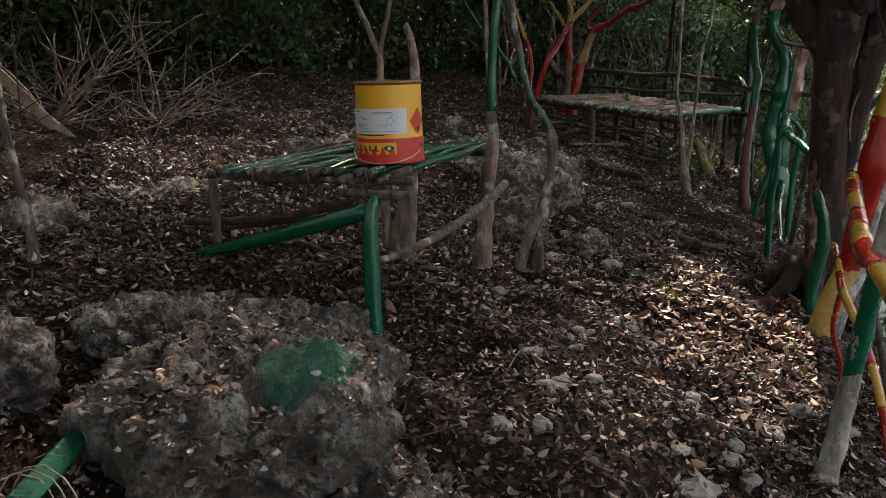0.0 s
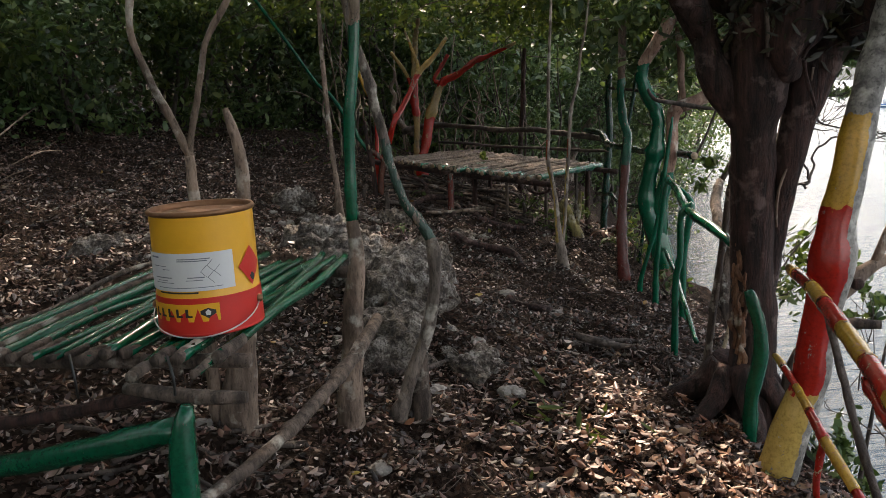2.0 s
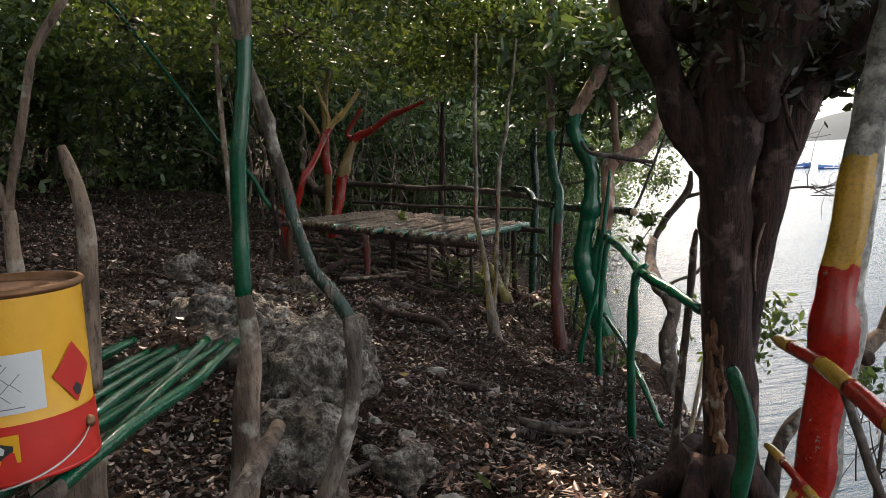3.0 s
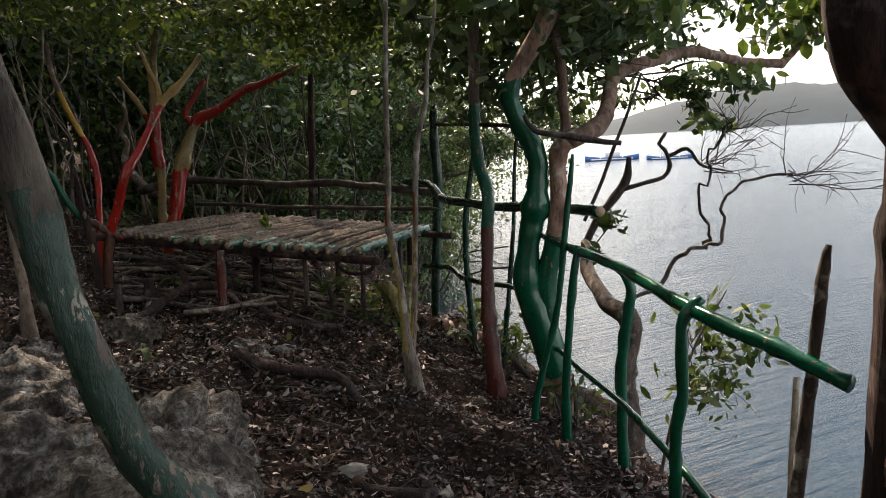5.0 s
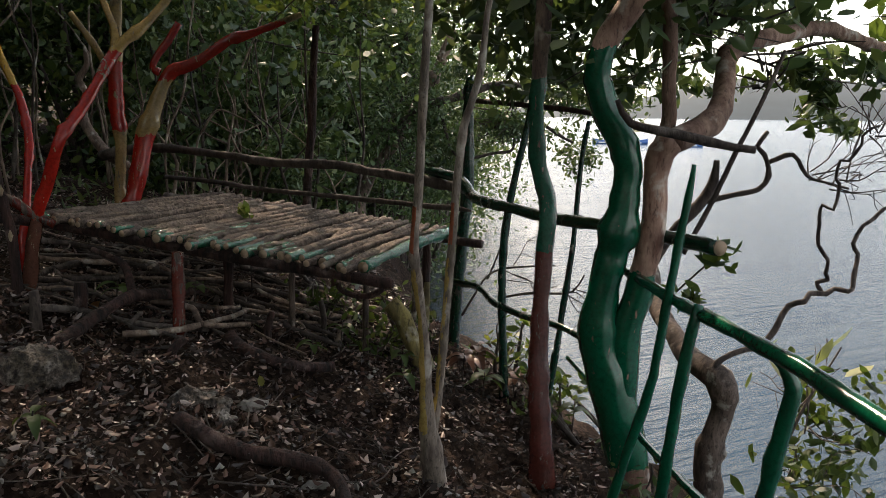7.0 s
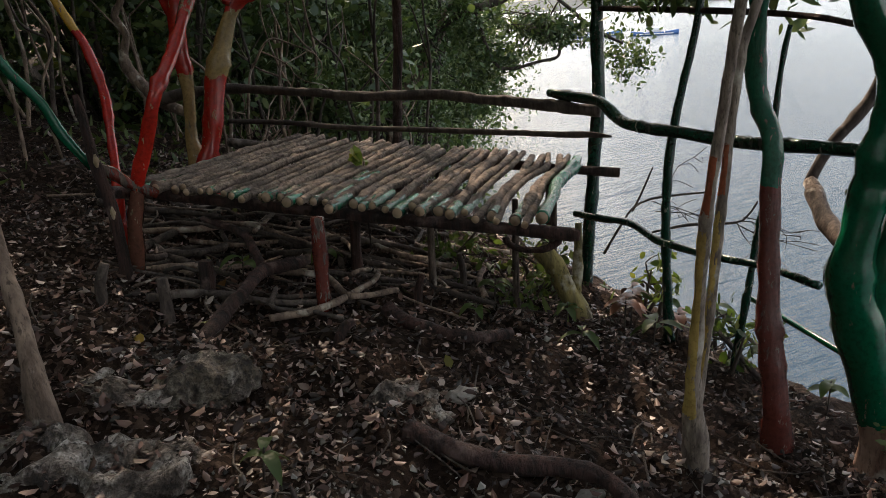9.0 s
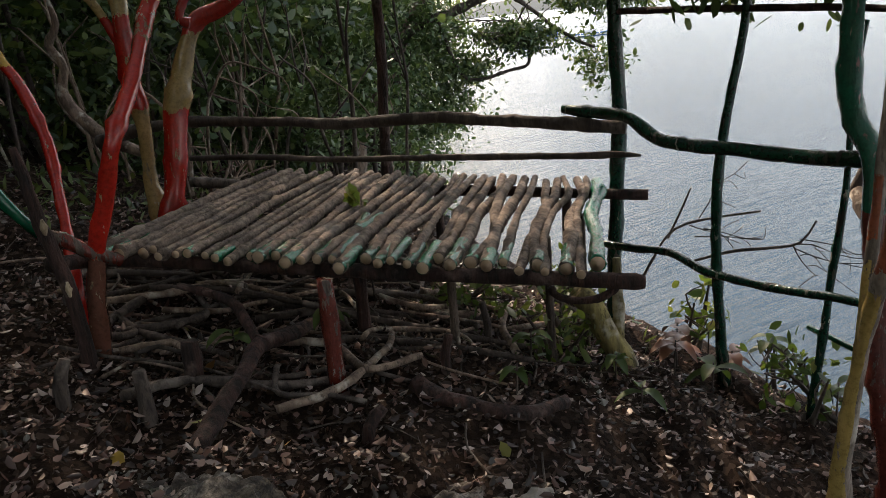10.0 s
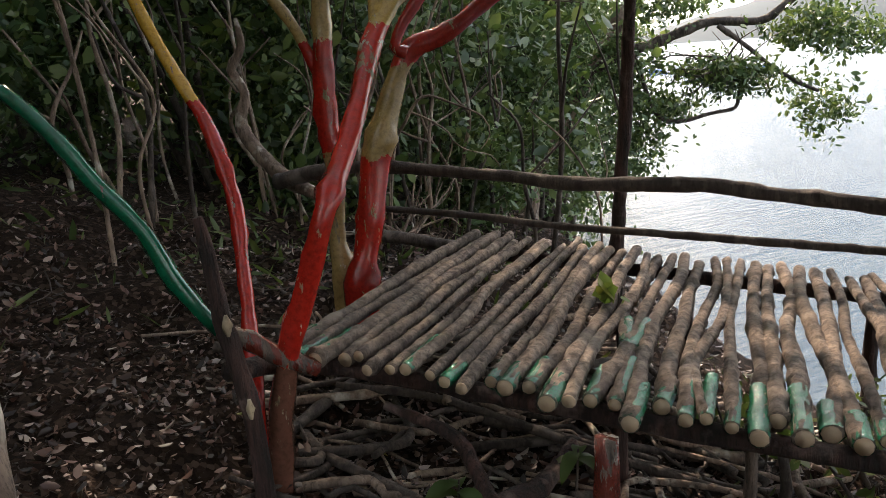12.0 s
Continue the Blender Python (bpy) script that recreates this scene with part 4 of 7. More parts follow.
for k in range(15):
    z0, a = 0.10 + 0.04 * k + 0.05 * rb.random(), -2.45 - 0.16 * (k % 4)
    rr0 = 0.124 - 0.02 * (z0 - 0.2)
    sx, sy = 2.475 + rr0 * math.cos(a), 5.355 + rr0 * math.sin(a)
    ln = 0.16 + 0.14 * rb.random()
    part("torn_bark", tube([(sx, sy, z0, 0.012), (sx + 0.012 * rb.normal(), sy - 0.005, z0 + ln * 0.4, 0.014), (sx + 0.015 * rb.normal(), sy, z0 + ln * 0.8, 0.010), (sx + 0.01, sy, z0 + ln, 0.004)], 7, 0.7, 0.02, k), M_TORN, big, "torn pale orange strip of bark")
part("hanging_root", tube([(2.62, 5.12, 1.72, 0.006), (2.61, 5.17, 1.42, 0.007), (2.51, 5.20, 1.12, 0.007), (2.53, 5.24, 0.92, 0.006)], 5, 0.2), M_PALE, big, "pale hanging aerial root")
crown_mass = []
for k in range(16):
    s = np.array((2.58 + 0.2 * rb.normal(), 5.24 + 0.10 * rb.normal(), 1.75 + 0.15 * rb.random()))
    e = s + np.array((0.26 * rb.normal(), 0.24 * rb.normal(), 0.32 + 0.35 * rb.random()))
    m = (s + e) / 2 + rb.normal(size=3) * 0.08
    crown_mass.append(tube([(*s, 0.06), (*m, 0.045), (*e, 0.02)], 8, 0.35, 0.06, k))
for piece in crown_mass:
    part("gnarled_limb", piece, M_DARK, big)
bp = hole_for_sun(np.vstack([puff((2.55, 5.4, 2.5), (0.75, 0.6, 0.45), 2600, rb), puff((2.8, 5.0, 3.1), (1.1, 1.0, 0.5), 4200, rb, 26)]), SUNNY)
part("crown", leaves_at(bp, 0.075, 0.032, rb), M_LEAF_MID, big)
part("burl", tube([(2.50, 5.15, 1.68, 0.06), (2.46, 5.10, 1.82, 0.11), (2.52, 5.10, 2.0, 0.13), (2.62, 5.14, 2.2, 0.09)], 14, 0.4, 0.03, 3), M_DARK, big, "swollen burl of dark bark")
part("broken_stub", tube([(2.44, 5.08, 1.85, 0.030), (2.425, 5.03, 1.875, 0.028)], 10, 0.2, 0.02, 4), M_TORN, big, "broken stub with an orange scar")
for k in range(10):
    q = np.array((2.40 + 0.035 * k + 0.03 * rb.normal(), 5.06 + 0.02 * rb.normal(), 2.0 + 0.12 * rb.normal()))
    part("aerial_root", tube([(*q, 0.010), (q[0] + 0.03 * rb.normal(), q[1] - 0.03, q[2] - 0.10, 0.011), (q[0] + 0.05 * rb.normal(), q[1] - 0.01, q[2] - 0.22, 0.007)], 6, 0.3, 0.03, k), M_BARK if k % 3 == 0 else M_DARK, big)
part("low_tuft", leaves_at(puff((2.74, 5.16, 1.98), (0.50, 0.26, 0.19), 3000, rb, 26, 0.5), 0.075, 0.022, rb), M_LEAF_TUFT, big, "near-black leaves about the fork")
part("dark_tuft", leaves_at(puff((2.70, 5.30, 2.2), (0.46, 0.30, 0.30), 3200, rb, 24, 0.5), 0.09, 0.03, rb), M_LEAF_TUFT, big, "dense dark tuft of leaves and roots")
limb_thing("arched_root", [("root", [(3.02, 5.05, 0.40, 0.022), (2.90, 5.18, 0.38, 0.030), (2.80, 5.27, 0.30, 0.033), (2.70, 5.30, 0.15, 0.034), (2.66, 5.30, -0.1, 0.038), (2.65, 5.30, -0.35, 0.042)], M_BARK, "")], "thick arched root rising beside the dark tree", "root")
limb_thing("green_stub", [("stub", rooted([(2.29, 5.05, -0.12, 0.041), (2.3, 5.05, 0.09, 0.035), (2.33, 5.04, 0.28, 0.038), (2.33, 5.04, 0.42, 0.036), (2.29, 5.05, 0.59, 0.032), (2.27, 5.06, 0.65, 0.021)]), M_GREENPAINT, "")], "short crooked stub painted green beside the dark tree", "stump")

# ---- the rail along the shore ----
TOP_RAIL = [(3.34, 8.26, 0.92, 0.020), (3.28, 8.14, 0.92, 0.021), (3.05, 7.57, 0.92, 0.023), (2.78, 6.88, 0.935, 0.026), (2.5, 6.15, 0.895, 0.028), (2.44, 5.75, 0.85, 0.028), (2.43, 5.5, 0.80, 0.026)]
LOW_RAIL = [(3.6, 8.94, 0.24, 0.014), (3.23, 8.01, 0.26, 0.015), (3.0, 7.44, 0.28, 0.016), (2.78, 6.89, 0.31, 0.016), (2.6, 6.45, 0.30, 0.017), (2.47, 6.1, 0.26, 0.017), (2.36, 5.75, 0.16, 0.014)]
shore_rail = limb_thing("shore_railing", [("top_rail", TOP_RAIL, M_GREENPAINT, ""), ("lower_rail", LOW_RAIL, M_GREENPAINT, "")], "glossy green rustic railing of poles along the shore edge", "railing")
for q in ([(3.08, 7.56, 1.42, 0.007), (3.07, 7.57, 1.3, 0.014), (3.03, 7.59, 0.98, 0.017), (2.99, 7.61, 0.64, 0.018), (2.96, 7.64, 0.45, 0.019), (2.9, 7.67, 0.22, 0.02), (2.86, 7.69, 0.02, 0.022)], [(2.96, 7.38, 0.96, 0.016), (2.93, 7.39, 0.8, 0.02), (2.91, 7.41, 0.57, 0.021), (2.89, 7.42, 0.34, 0.022), (2.88, 7.43, 0.13, 0.024)], [(2.87, 7.05, 0.93, 0.014), (2.93, 7.01, 0.86, 0.016), (2.96, 6.99, 0.79, 0.027), (2.95, 6.99, 0.71, 0.026), (2.93, 7.01, 0.56, 0.026), (2.91, 7.02, 0.31, 0.026)], [(2.51, 6.11, 0.94, 0.017), (2.48, 6.14, 0.9, 0.026), (2.45, 6.15, 0.84, 0.021), (2.45, 6.15, 0.73, 0.021), (2.45, 6.15, 0.59, 0.021), (2.43, 6.17, 0.39, 0.023)]):
    part("post", tube(rooted(q), 9, 0.22, 0.05, int(q[0][1] * 10)), M_GREENPAINT, shore_rail)
part("post", tube(rooted([(2.49, 5.61, 1.17, 0.008), (2.48, 5.62, 1.1, 0.018), (2.46, 5.64, 0.8, 0.019), (2.43, 5.66, 0.5, 0.02), (2.39, 5.69, 0.0, 0.022), (2.38, 5.69, -0.2, 0.023)]), 9, 0.25, 0.05, 9), M_BARK, shore_rail, "bare pointed post")
part("brace", tube([(2.84, 5.99, 0.62, 0.012), (2.70, 5.9, 0.35, 0.012), (2.55, 5.8, 0.02, 0.013)], 8, 0.15), M_PLANK, shore_rail, "bare cut stick")

red_brown = limb_thing("red_brown_tree", [("trunk", rooted([(2.946, 8.233, 0.037, 0.061), (2.934, 8.229, 0.125, 0.05), (2.95, 8.293, 0.42, 0.044), (2.981, 8.341, 0.689, 0.041), (3.023, 8.379, 0.936, 0.04), (3.058, 8.417, 1.151, 0.04), (3.089, 8.491, 1.256, 0.042), (3.05, 8.499, 1.402, 0.037), (3.025, 8.477, 1.63, 0.035), (3.027, 8.454, 1.947, 0.035), (3.021, 8.428, 2.208, 0.033), (3.023, 8.405, 2.509, 0.031), (3.047, 8.401, 2.947, 0.028)]), M_RB, "")], "slim tree painted red-brown below and green above", "tree")
twin = limb_thing("twin_sapling", [("trunk", rooted([(2.334, 8.089, 0.085, 0.054), (2.288, 8.064, 0.332, 0.041), (2.271, 8.059, 0.486, 0.026), (2.248, 8.03, 0.674, 0.02), (2.216, 7.993, 0.853, 0.018), (2.172, 7.946, 1.01, 0.017), (2.141, 7.908, 1.132, 0.016), (2.145, 7.887, 1.3, 0.015), (2.14, 7.855, 1.477, 0.015), (2.128, 7.799, 1.775, 0.014), (2.139, 7.775, 2.067, 0.012), (2.159, 7.772, 2.443, 0.01)]), M_TWIN, ""), ("second_trunk", [(2.3, 8.09, 0.32, 0.029), (2.33, 8.08, 0.5, 0.018), (2.34, 8.07, 0.65, 0.017), (2.35, 8.06, 0.84, 0.017), (2.37, 8.05, 1.13, 0.016), (2.38, 8.04, 1.34, 0.016), (2.4, 8.03, 1.54, 0.015), (2.43, 8.01, 1.66, 0.014), (2.45, 8.0, 1.75, 0.014), (2.47, 7.99, 1.96, 0.011), (2.5, 7.97, 2.11, 0.01), (2.54, 7.95, 2.43, 0.008)], M_TWIN, "")], "pale twin sapling with traces of yellow and red paint", "sapling")
green_tree = limb_thing("green_painted_tree", [("left_trunk", rooted([(3.24, 7.97, -0.15, 0.096), (3.23, 7.98, 0.05, 0.085), (3.19, 8.01, 0.28, 0.097), (3.14, 8.04, 0.51, 0.113), (3.14, 8.04, 0.62, 0.107)][:3] + [(3.15, 8.04, 0.44, 0.100), (3.11, 8.06, 0.56, 0.086)], 0.3) + [(3.13, 8.04, 0.51, 0.08), (3.09, 8.07, 0.65, 0.075), (3.1, 8.06, 0.84, 0.066), (3.13, 8.05, 1.0, 0.064), (3.16, 8.03, 1.16, 0.063), (3.17, 8.02, 1.34, 0.059), (3.15, 8.03, 1.47, 0.058), (3.1, 8.07, 1.59, 0.064), (3.06, 8.09, 1.7, 0.058), (3.05, 8.09, 1.77, 0.053), (3.07, 8.08, 1.87, 0.053), (3.11, 8.06, 1.94, 0.054), (3.16, 8.02, 2.03, 0.055), (3.21, 7.99, 2.12, 0.055), (3.27, 7.96, 2.28, 0.049), (3.3, 7.94, 2.51, 0.044), (3.36, 7.9, 2.85, 0.036)][1:], M_GTREE, "S-curved trunk painted glossy green"), ("right_trunk", [(3.19, 8.01, 0.30, 0.055), (3.185, 8.01, 0.46, 0.070)] + [(3.16, 8.03, 0.51, 0.08), (3.19, 8.01, 0.65, 0.067), (3.22, 7.99, 0.81, 0.061), (3.24, 7.97, 0.93, 0.055), (3.27, 7.96, 1.15, 0.049), (3.27, 7.96, 1.34, 0.049), (3.28, 7.95, 1.44, 0.054), (3.32, 7.92, 1.49, 0.054)][1:], M_GTREE_R, "pink-barked trunk, green at its foot"),
                                               ("limb", [(3.33, 7.95, 1.48, 0.054), (3.48, 7.98, 1.52, 0.053), (3.61, 8.01, 1.56, 0.052), (3.75, 8.08, 1.66, 0.046), (3.86, 8.18, 1.78, 0.046), (3.96, 8.26, 1.88, 0.047), (4.11, 8.3, 1.94, 0.049), (4.35, 8.35, 1.99, 0.044), (4.7, 8.42, 2.05, 0.043), (4.89, 8.45, 2.07, 0.041), (5.09, 8.48, 2.05, 0.038), (5.52, 8.55, 2.0, 0.037), (6.04, 8.64, 2.0, 0.036)], M_PINK, ""), ("limb", [(6.04, 8.64, 2.0, 0.034), (6.19, 8.6, 2.13, 0.03), (6.41, 8.53, 2.29, 0.028), (6.66, 8.44, 2.38, 0.026), (7.02, 8.33, 2.67, 0.02)], M_PINK, ""), ("limb", [(3.37, 8.06, 1.43, 0.04), (3.4, 8.04, 1.56, 0.032), (3.39, 8.04, 1.72, 0.029), (3.39, 8.05, 1.93, 0.029), (3.37, 8.06, 2.13, 0.026), (3.36, 8.07, 2.47, 0.023)], M_PINK, ""), ("dead_limb", [(3.05, 7.96, 1.65, 0.01), (3.1, 7.93, 1.56, 0.016), (3.25, 7.84, 1.52, 0.021), (3.4, 7.75, 1.48, 0.017), (3.51, 7.67, 1.46, 0.014)], M_DEAD, "short dark dead limb")], "twisted forked shore tree painted glossy green below", "tree", "", 0.15)
gt_rng = np.random.default_rng(17)
gt_leaf = hole_for_sun(np.vstack([puff((3.3, 8.3, 2.35), (0.9, 0.8, 0.42), 2600, gt_rng, 30), puff((4.1, 8.6, 2.5), (0.8, 0.6, 0.34), 1300, gt_rng, 26), puff((5.05, 8.4, 1.80), (0.40, 0.3, 0.16), 320, gt_rng, 12), puff((5.2, 8.7, 1.58), (0.30, 0.2, 0.12), 110, gt_rng, 8), puff((3.6, 9.0, 1.85), (0.6, 0.5, 0.2), 200, gt_rng, 12), puff((4.6, 9.2, 2.6), (1.6, 1.2, 0.5), 2600, gt_rng, 30)]), SUNNY)
part("crown", leaves_at(gt_leaf, 0.115, 0.042, gt_rng, droop=0.5), M_LEAF_DARK, green_tree)
part("upper_leaves", leaves_at(hole_for_sun(np.vstack([puff(c, (0.5, 0.4, 0.22), n, gt_rng, 14) for c, n in (((3.32, 9.45, 2.22), 380), ((3.61, 9.3, 2.08), 460), ((3.44, 9.39, 1.95), 140), ((3.94, 9.12, 2.18), 460), ((4.3, 8.9, 2.25), 420), ((3.75, 9.2, 1.78), 160), ((4.0, 9.1, 1.70), 60), ((4.8, 8.7, 2.45), 300))]), SUNNY), 0.095, 0.036, gt_rng, droop=0.4), M_LEAF_DARK, green_tree)
# Extra crown and limb out of view, added to cut skylight on the bank.
part("high_crown", leaves_at(hole_for_sun(np.vstack([puff((4.7, 9.6, 3.6), (1.6, 1.7, 0.5), 4200, gt_rng, 34), puff((4.4, 7.6, 3.5), (1.3, 1.2, 0.45), 2200, gt_rng, 26)]), SUNNY), 0.11, 0.045, gt_rng, droop=0.3), M_LEAF_DARK, green_tree)
part("high_limb", tube([(3.36, 7.90, 2.85, 0.036), (3.7, 8.3, 3.2, 0.03), (4.3, 9.0, 3.5, 0.022), (5.0, 9.8, 3.7, 0.012)], 8, 0.15, 0.08, 2), M_PINK, green_tree)
part("under_leaves", leaves_at(np.vstack([puff(c, (0.34, 0.34, 0.13), 130, gt_rng, 12, 0.4) for c in ((3.61, 9.07, 2.23), (3.96, 9.09, 2.13), (4.17, 8.89, 2.25), (4.50, 9.05, 1.96), (5.15, 9.42, 1.79), (4.88, 8.80, 2.16), (5.64, 9.18, 1.98), (4.48, 9.47, 1.80))]), 0.10, 0.034, gt_rng, droop=0.7), M_LEAF_DARK, green_tree)
part("drooping_leaves", leaves_at(np.vstack([puff((x, y, z), (0.18, 0.12, 0.07), 26, gt_rng, 4) for x, y, z in ((3.70, 9.98, 2.02), (3.90, 9.83, 1.97), (3.88, 9.86, 1.93), (4.02, 9.74, 1.88), (3.96, 9.79, 1.82), (4.15, 9.6, 1.98))]), 0.10, 0.032, gt_rng, droop=0.8), M_LEAF_MID, green_tree)
part("bright_leaves", leaves_at(np.vstack([puff((6.45, 8.5, 2.3), (0.7, 0.5, 0.22), 420, gt_rng, 14), puff((6.0, 8.5, 2.75), (1.4, 0.6, 0.35), 700, gt_rng, 20)]), 0.12, 0.06, gt_rng, droop=0.3), M_LEAF_LIGHT, green_tree, "yellow-green sunlit leaves")
part("spray", join([twigs((4.0, 8.5, 2.2), (1.0, 0.6, 0.4), 26, gt_rng, 0.006), twigs((6.4, 8.5, 2.3), (0.7, 0.4, 0.25), 12, gt_rng, 0.006), twigs((4.6, 8.5, 1.85), (0.8, 0.4, 0.25), 16, gt_rng, 0.005)]), M_DEAD, green_tree)
limb_thing("dead_twig", [("twig", [(3.33, 9.69, 0.34, 0.008), (3.4, 9.64, 0.49, 0.007), (3.45, 9.59, 0.6, 0.006), (3.52, 9.53, 0.65, 0.006), (3.63, 9.4, 0.68, 0.006), (3.73, 9.27, 0.7, 0.005)], M_DEAD, ""), ("side_twig", [(3.46, 9.6, 0.58, 0.007), (3.48, 9.54, 0.71, 0.006), (3.49, 9.48, 0.84, 0.004)], M_DEAD, "")], "thin dead twigs hanging over the water", "twig", "dead twigs")
limb_thing("dead_twig", [("twig", [(3.46, 9.45, 0.49, 0.006), (3.56, 9.3, 0.54, 0.008), (3.64, 9.16, 0.56, 0.007), (3.7, 9.05, 0.59, 0.006), (3.74, 9.0, 0.69, 0.005)], M_DEAD, "")], "thin dead twigs hanging over the water", "twig", "dead twigs")
limb_thing("leaning_pole", [("pole", [(3.78, 7.79, 1.86, 0.008), (3.71, 7.83, 1.65, 0.009), (3.63, 7.88, 1.43, 0.011), (3.56, 7.93, 1.21, 0.011), (3.47, 7.98, 1.0, 0.011)], M_DEAD, "")], "thin dark pole leaning against the shore tree", "stick")


def crooked(pts, thin, seed):
    """The same line, thinner and with small kinks."""
    rng = np.random.default_rng(seed)
    c = smooth_path(pts, 0.09)
    return [(*(q[:3] + rng.normal(size=3) * 0.018 * (0 < k < len(c) - 1)), q[3] * thin) for k, q in enumerate(c)]


snag = limb_thing("dead_shore_tree", [("trunk", [(3.88, 8.2, -2.4, 0.1), (3.92, 8.16, -1.2, 0.09), (3.93, 8.15, -0.52, 0.095), (3.91, 8.16, -0.18, 0.066), (3.92, 8.15, 0.01, 0.056), (3.96, 8.13, 0.17, 0.055), (3.93, 8.15, 0.31, 0.064), (3.98, 8.41, 0.34, 0.060), (4.07, 8.60, 0.40, 0.056), (4.22, 8.93, 0.50, 0.050), (4.40, 9.17, 0.66, 0.040)], M_BARK, "thick twisted trunk"), ("snag", nearer([(3.69, 8.33, 0.83, 0.024), (3.76, 8.29, 0.99, 0.026), (3.85, 8.23, 1.12, 0.025), (3.92, 8.19, 1.24, 0.025), (3.93, 8.18, 1.37, 0.013)], (0.84, 4.966, 1.544), 1.26), M_DEAD, ""), ("dead_branch", nearer([(3.9, 8.2, 1.17, 0.016), (4.04, 8.11, 1.21, 0.013), (4.11, 8.07, 1.23, 0.013), (4.15, 8.05, 1.3, 0.013), (4.12, 8.06, 1.4, 0.013), (4.09, 8.08, 1.44, 0.012), (4.13, 8.06, 1.51, 0.01)], (0.84, 4.966, 1.544), 1.26), M_DEAD, ""), ("dead_branch", nearer([(4.16, 8.07, 1.36, 0.012), (4.26, 8.01, 1.4, 0.012), (4.32, 7.97, 1.3, 0.009), (4.39, 7.93, 1.27, 0.007), (4.49, 7.86, 1.24, 0.006)], (0.84, 4.966, 1.544), 1.26), M_DEAD, ""), ("dead_branch", crooked([(3.9, 8.16, 0.34, 0.027), (3.99, 8.13, 0.42, 0.021), (4.12, 8.08, 0.48, 0.022), (4.22, 8.06, 0.58, 0.022), (4.36, 8.03, 0.7, 0.02), (4.42, 8.01, 0.73, 0.019), (4.54, 7.95, 0.74, 0.017), (4.58, 7.95, 0.82, 0.016), (4.63, 7.95, 0.91, 0.016), (4.65, 7.99, 1.04, 0.014), (4.74, 7.96, 1.11, 0.014), (4.88, 7.91, 1.18, 0.014), (5.11, 7.8, 1.17, 0.013)], 0.7, 1), M_DEAD, ""), ("dead_branch", crooked([(4.75, 8.23, 0.66, 0.019), (4.78, 8.2, 0.72, 0.017), (4.74, 8.21, 0.83, 0.015), (4.66, 8.23, 1.02, 0.015), (4.69, 8.2, 1.1, 0.013), (4.72, 8.17, 1.19, 0.013), (4.71, 8.16, 1.3, 0.011), (4.73, 8.14, 1.38, 0.011), (4.8, 8.07, 1.48, 0.01), (4.82, 8.04, 1.55, 0.008)], 0.7, 2), M_DEAD, "")], "twisted bare dead tree reaching out over the water", "dead tree")


def twig_spray(start, way, n, size, rng, r=0.005):
    """Bare forking twigs, each with finer twigs of its own."""
    out = []
    for _ in range(n):
        d = np.array(way) + rng.normal(size=3) * 0.55
        d /= np.linalg.norm(d)
        p = np.array(start) + rng.normal(size=3) * 0.03
        pts = [(*p, r)]
        L = size * rng.uniform(0.5, 1.0)
        for k in range(4):
            p = p + d * L / 4
            d = d + rng.normal(size=3) * 0.28
            d /= np.linalg.norm(d)
            pts.append((*p, r * (1 - 0.2 * (k + 1))))
            if k < 3:
                e = p + (d + rng.normal(size=3) * 0.7) * L * 0.28
                m = (p + e) / 2 + rng.normal(size=3) * 0.02
                out.append(tube([(*p, r * 0.6), (*m, r * 0.5), (*e, r * 0.3)], 4, 0.0, 0.1, 0, False))
        out.append(tube(pts, 5, 0.1, 0.08, 1, False))
    return join(out)


sr = np.random.default_rng(3)
part("spray", join([twig_spray((5.11, 7.8, 1.17), (0.9, -0.25, 0.05), 9, 0.75, sr, 0.005), twig_spray((4.82, 8.04, 1.5), (0.6, -0.2, 0.5), 7, 0.5, sr), twig_spray((4.72, 8.17, 1.25), (0.8, -0.2, -0.05), 6, 0.55, sr), twig_spray((5.3, 8.77, 1.24), (0.7, -0.3, -0.1), 5, 0.6, sr)]), M_DEAD, snag)

for twig_ob, at, way in ((bpy.data.objects["dead_twig"], (3.55, 9.50, 0.65), (0.7, -0.5, 0.25)), (bpy.data.objects["dead_twig.001"], (3.70, 9.05, 0.58), (0.5, -0.7, 0.15))):
    part("fine_twigs", twig_spray(at, way, 4, 0.42, sr, 0.0035), M_DEAD, twig_ob)
limb_thing("shore_pole", [("pole", rooted([(3.47, 8.67, 1.56, 0.011), (3.45, 8.69, 1.37, 0.012), (3.42, 8.7, 0.91, 0.014), (3.39, 8.73, 0.55, 0.016), (3.36, 8.74, 0.29, 0.018), (3.33, 8.76, 0.04, 0.019)]), M_BACKLIT_GREEN, "")], "thin green pole standing at the shore edge", "post", "fence posts")
limb_thing("shore_pole", [("pole", rooted([(3.48, 9.13, 1.95, 0.017), (3.44, 9.15, 1.61, 0.019), (3.41, 9.17, 1.42, 0.019), (3.38, 9.19, 1.25, 0.019), (3.35, 9.21, 1.05, 0.021), (3.33, 9.22, 0.81, 0.022), (3.33, 9.22, 0.51, 0.024), (3.34, 9.21, 0.19, 0.025), (3.35, 9.2, -0.11, 0.028)], 0.25), M_BACKLIT_GREEN, "")], "green pole, silhouette-dark in colour, holding the shore rails", "post", "fence posts")

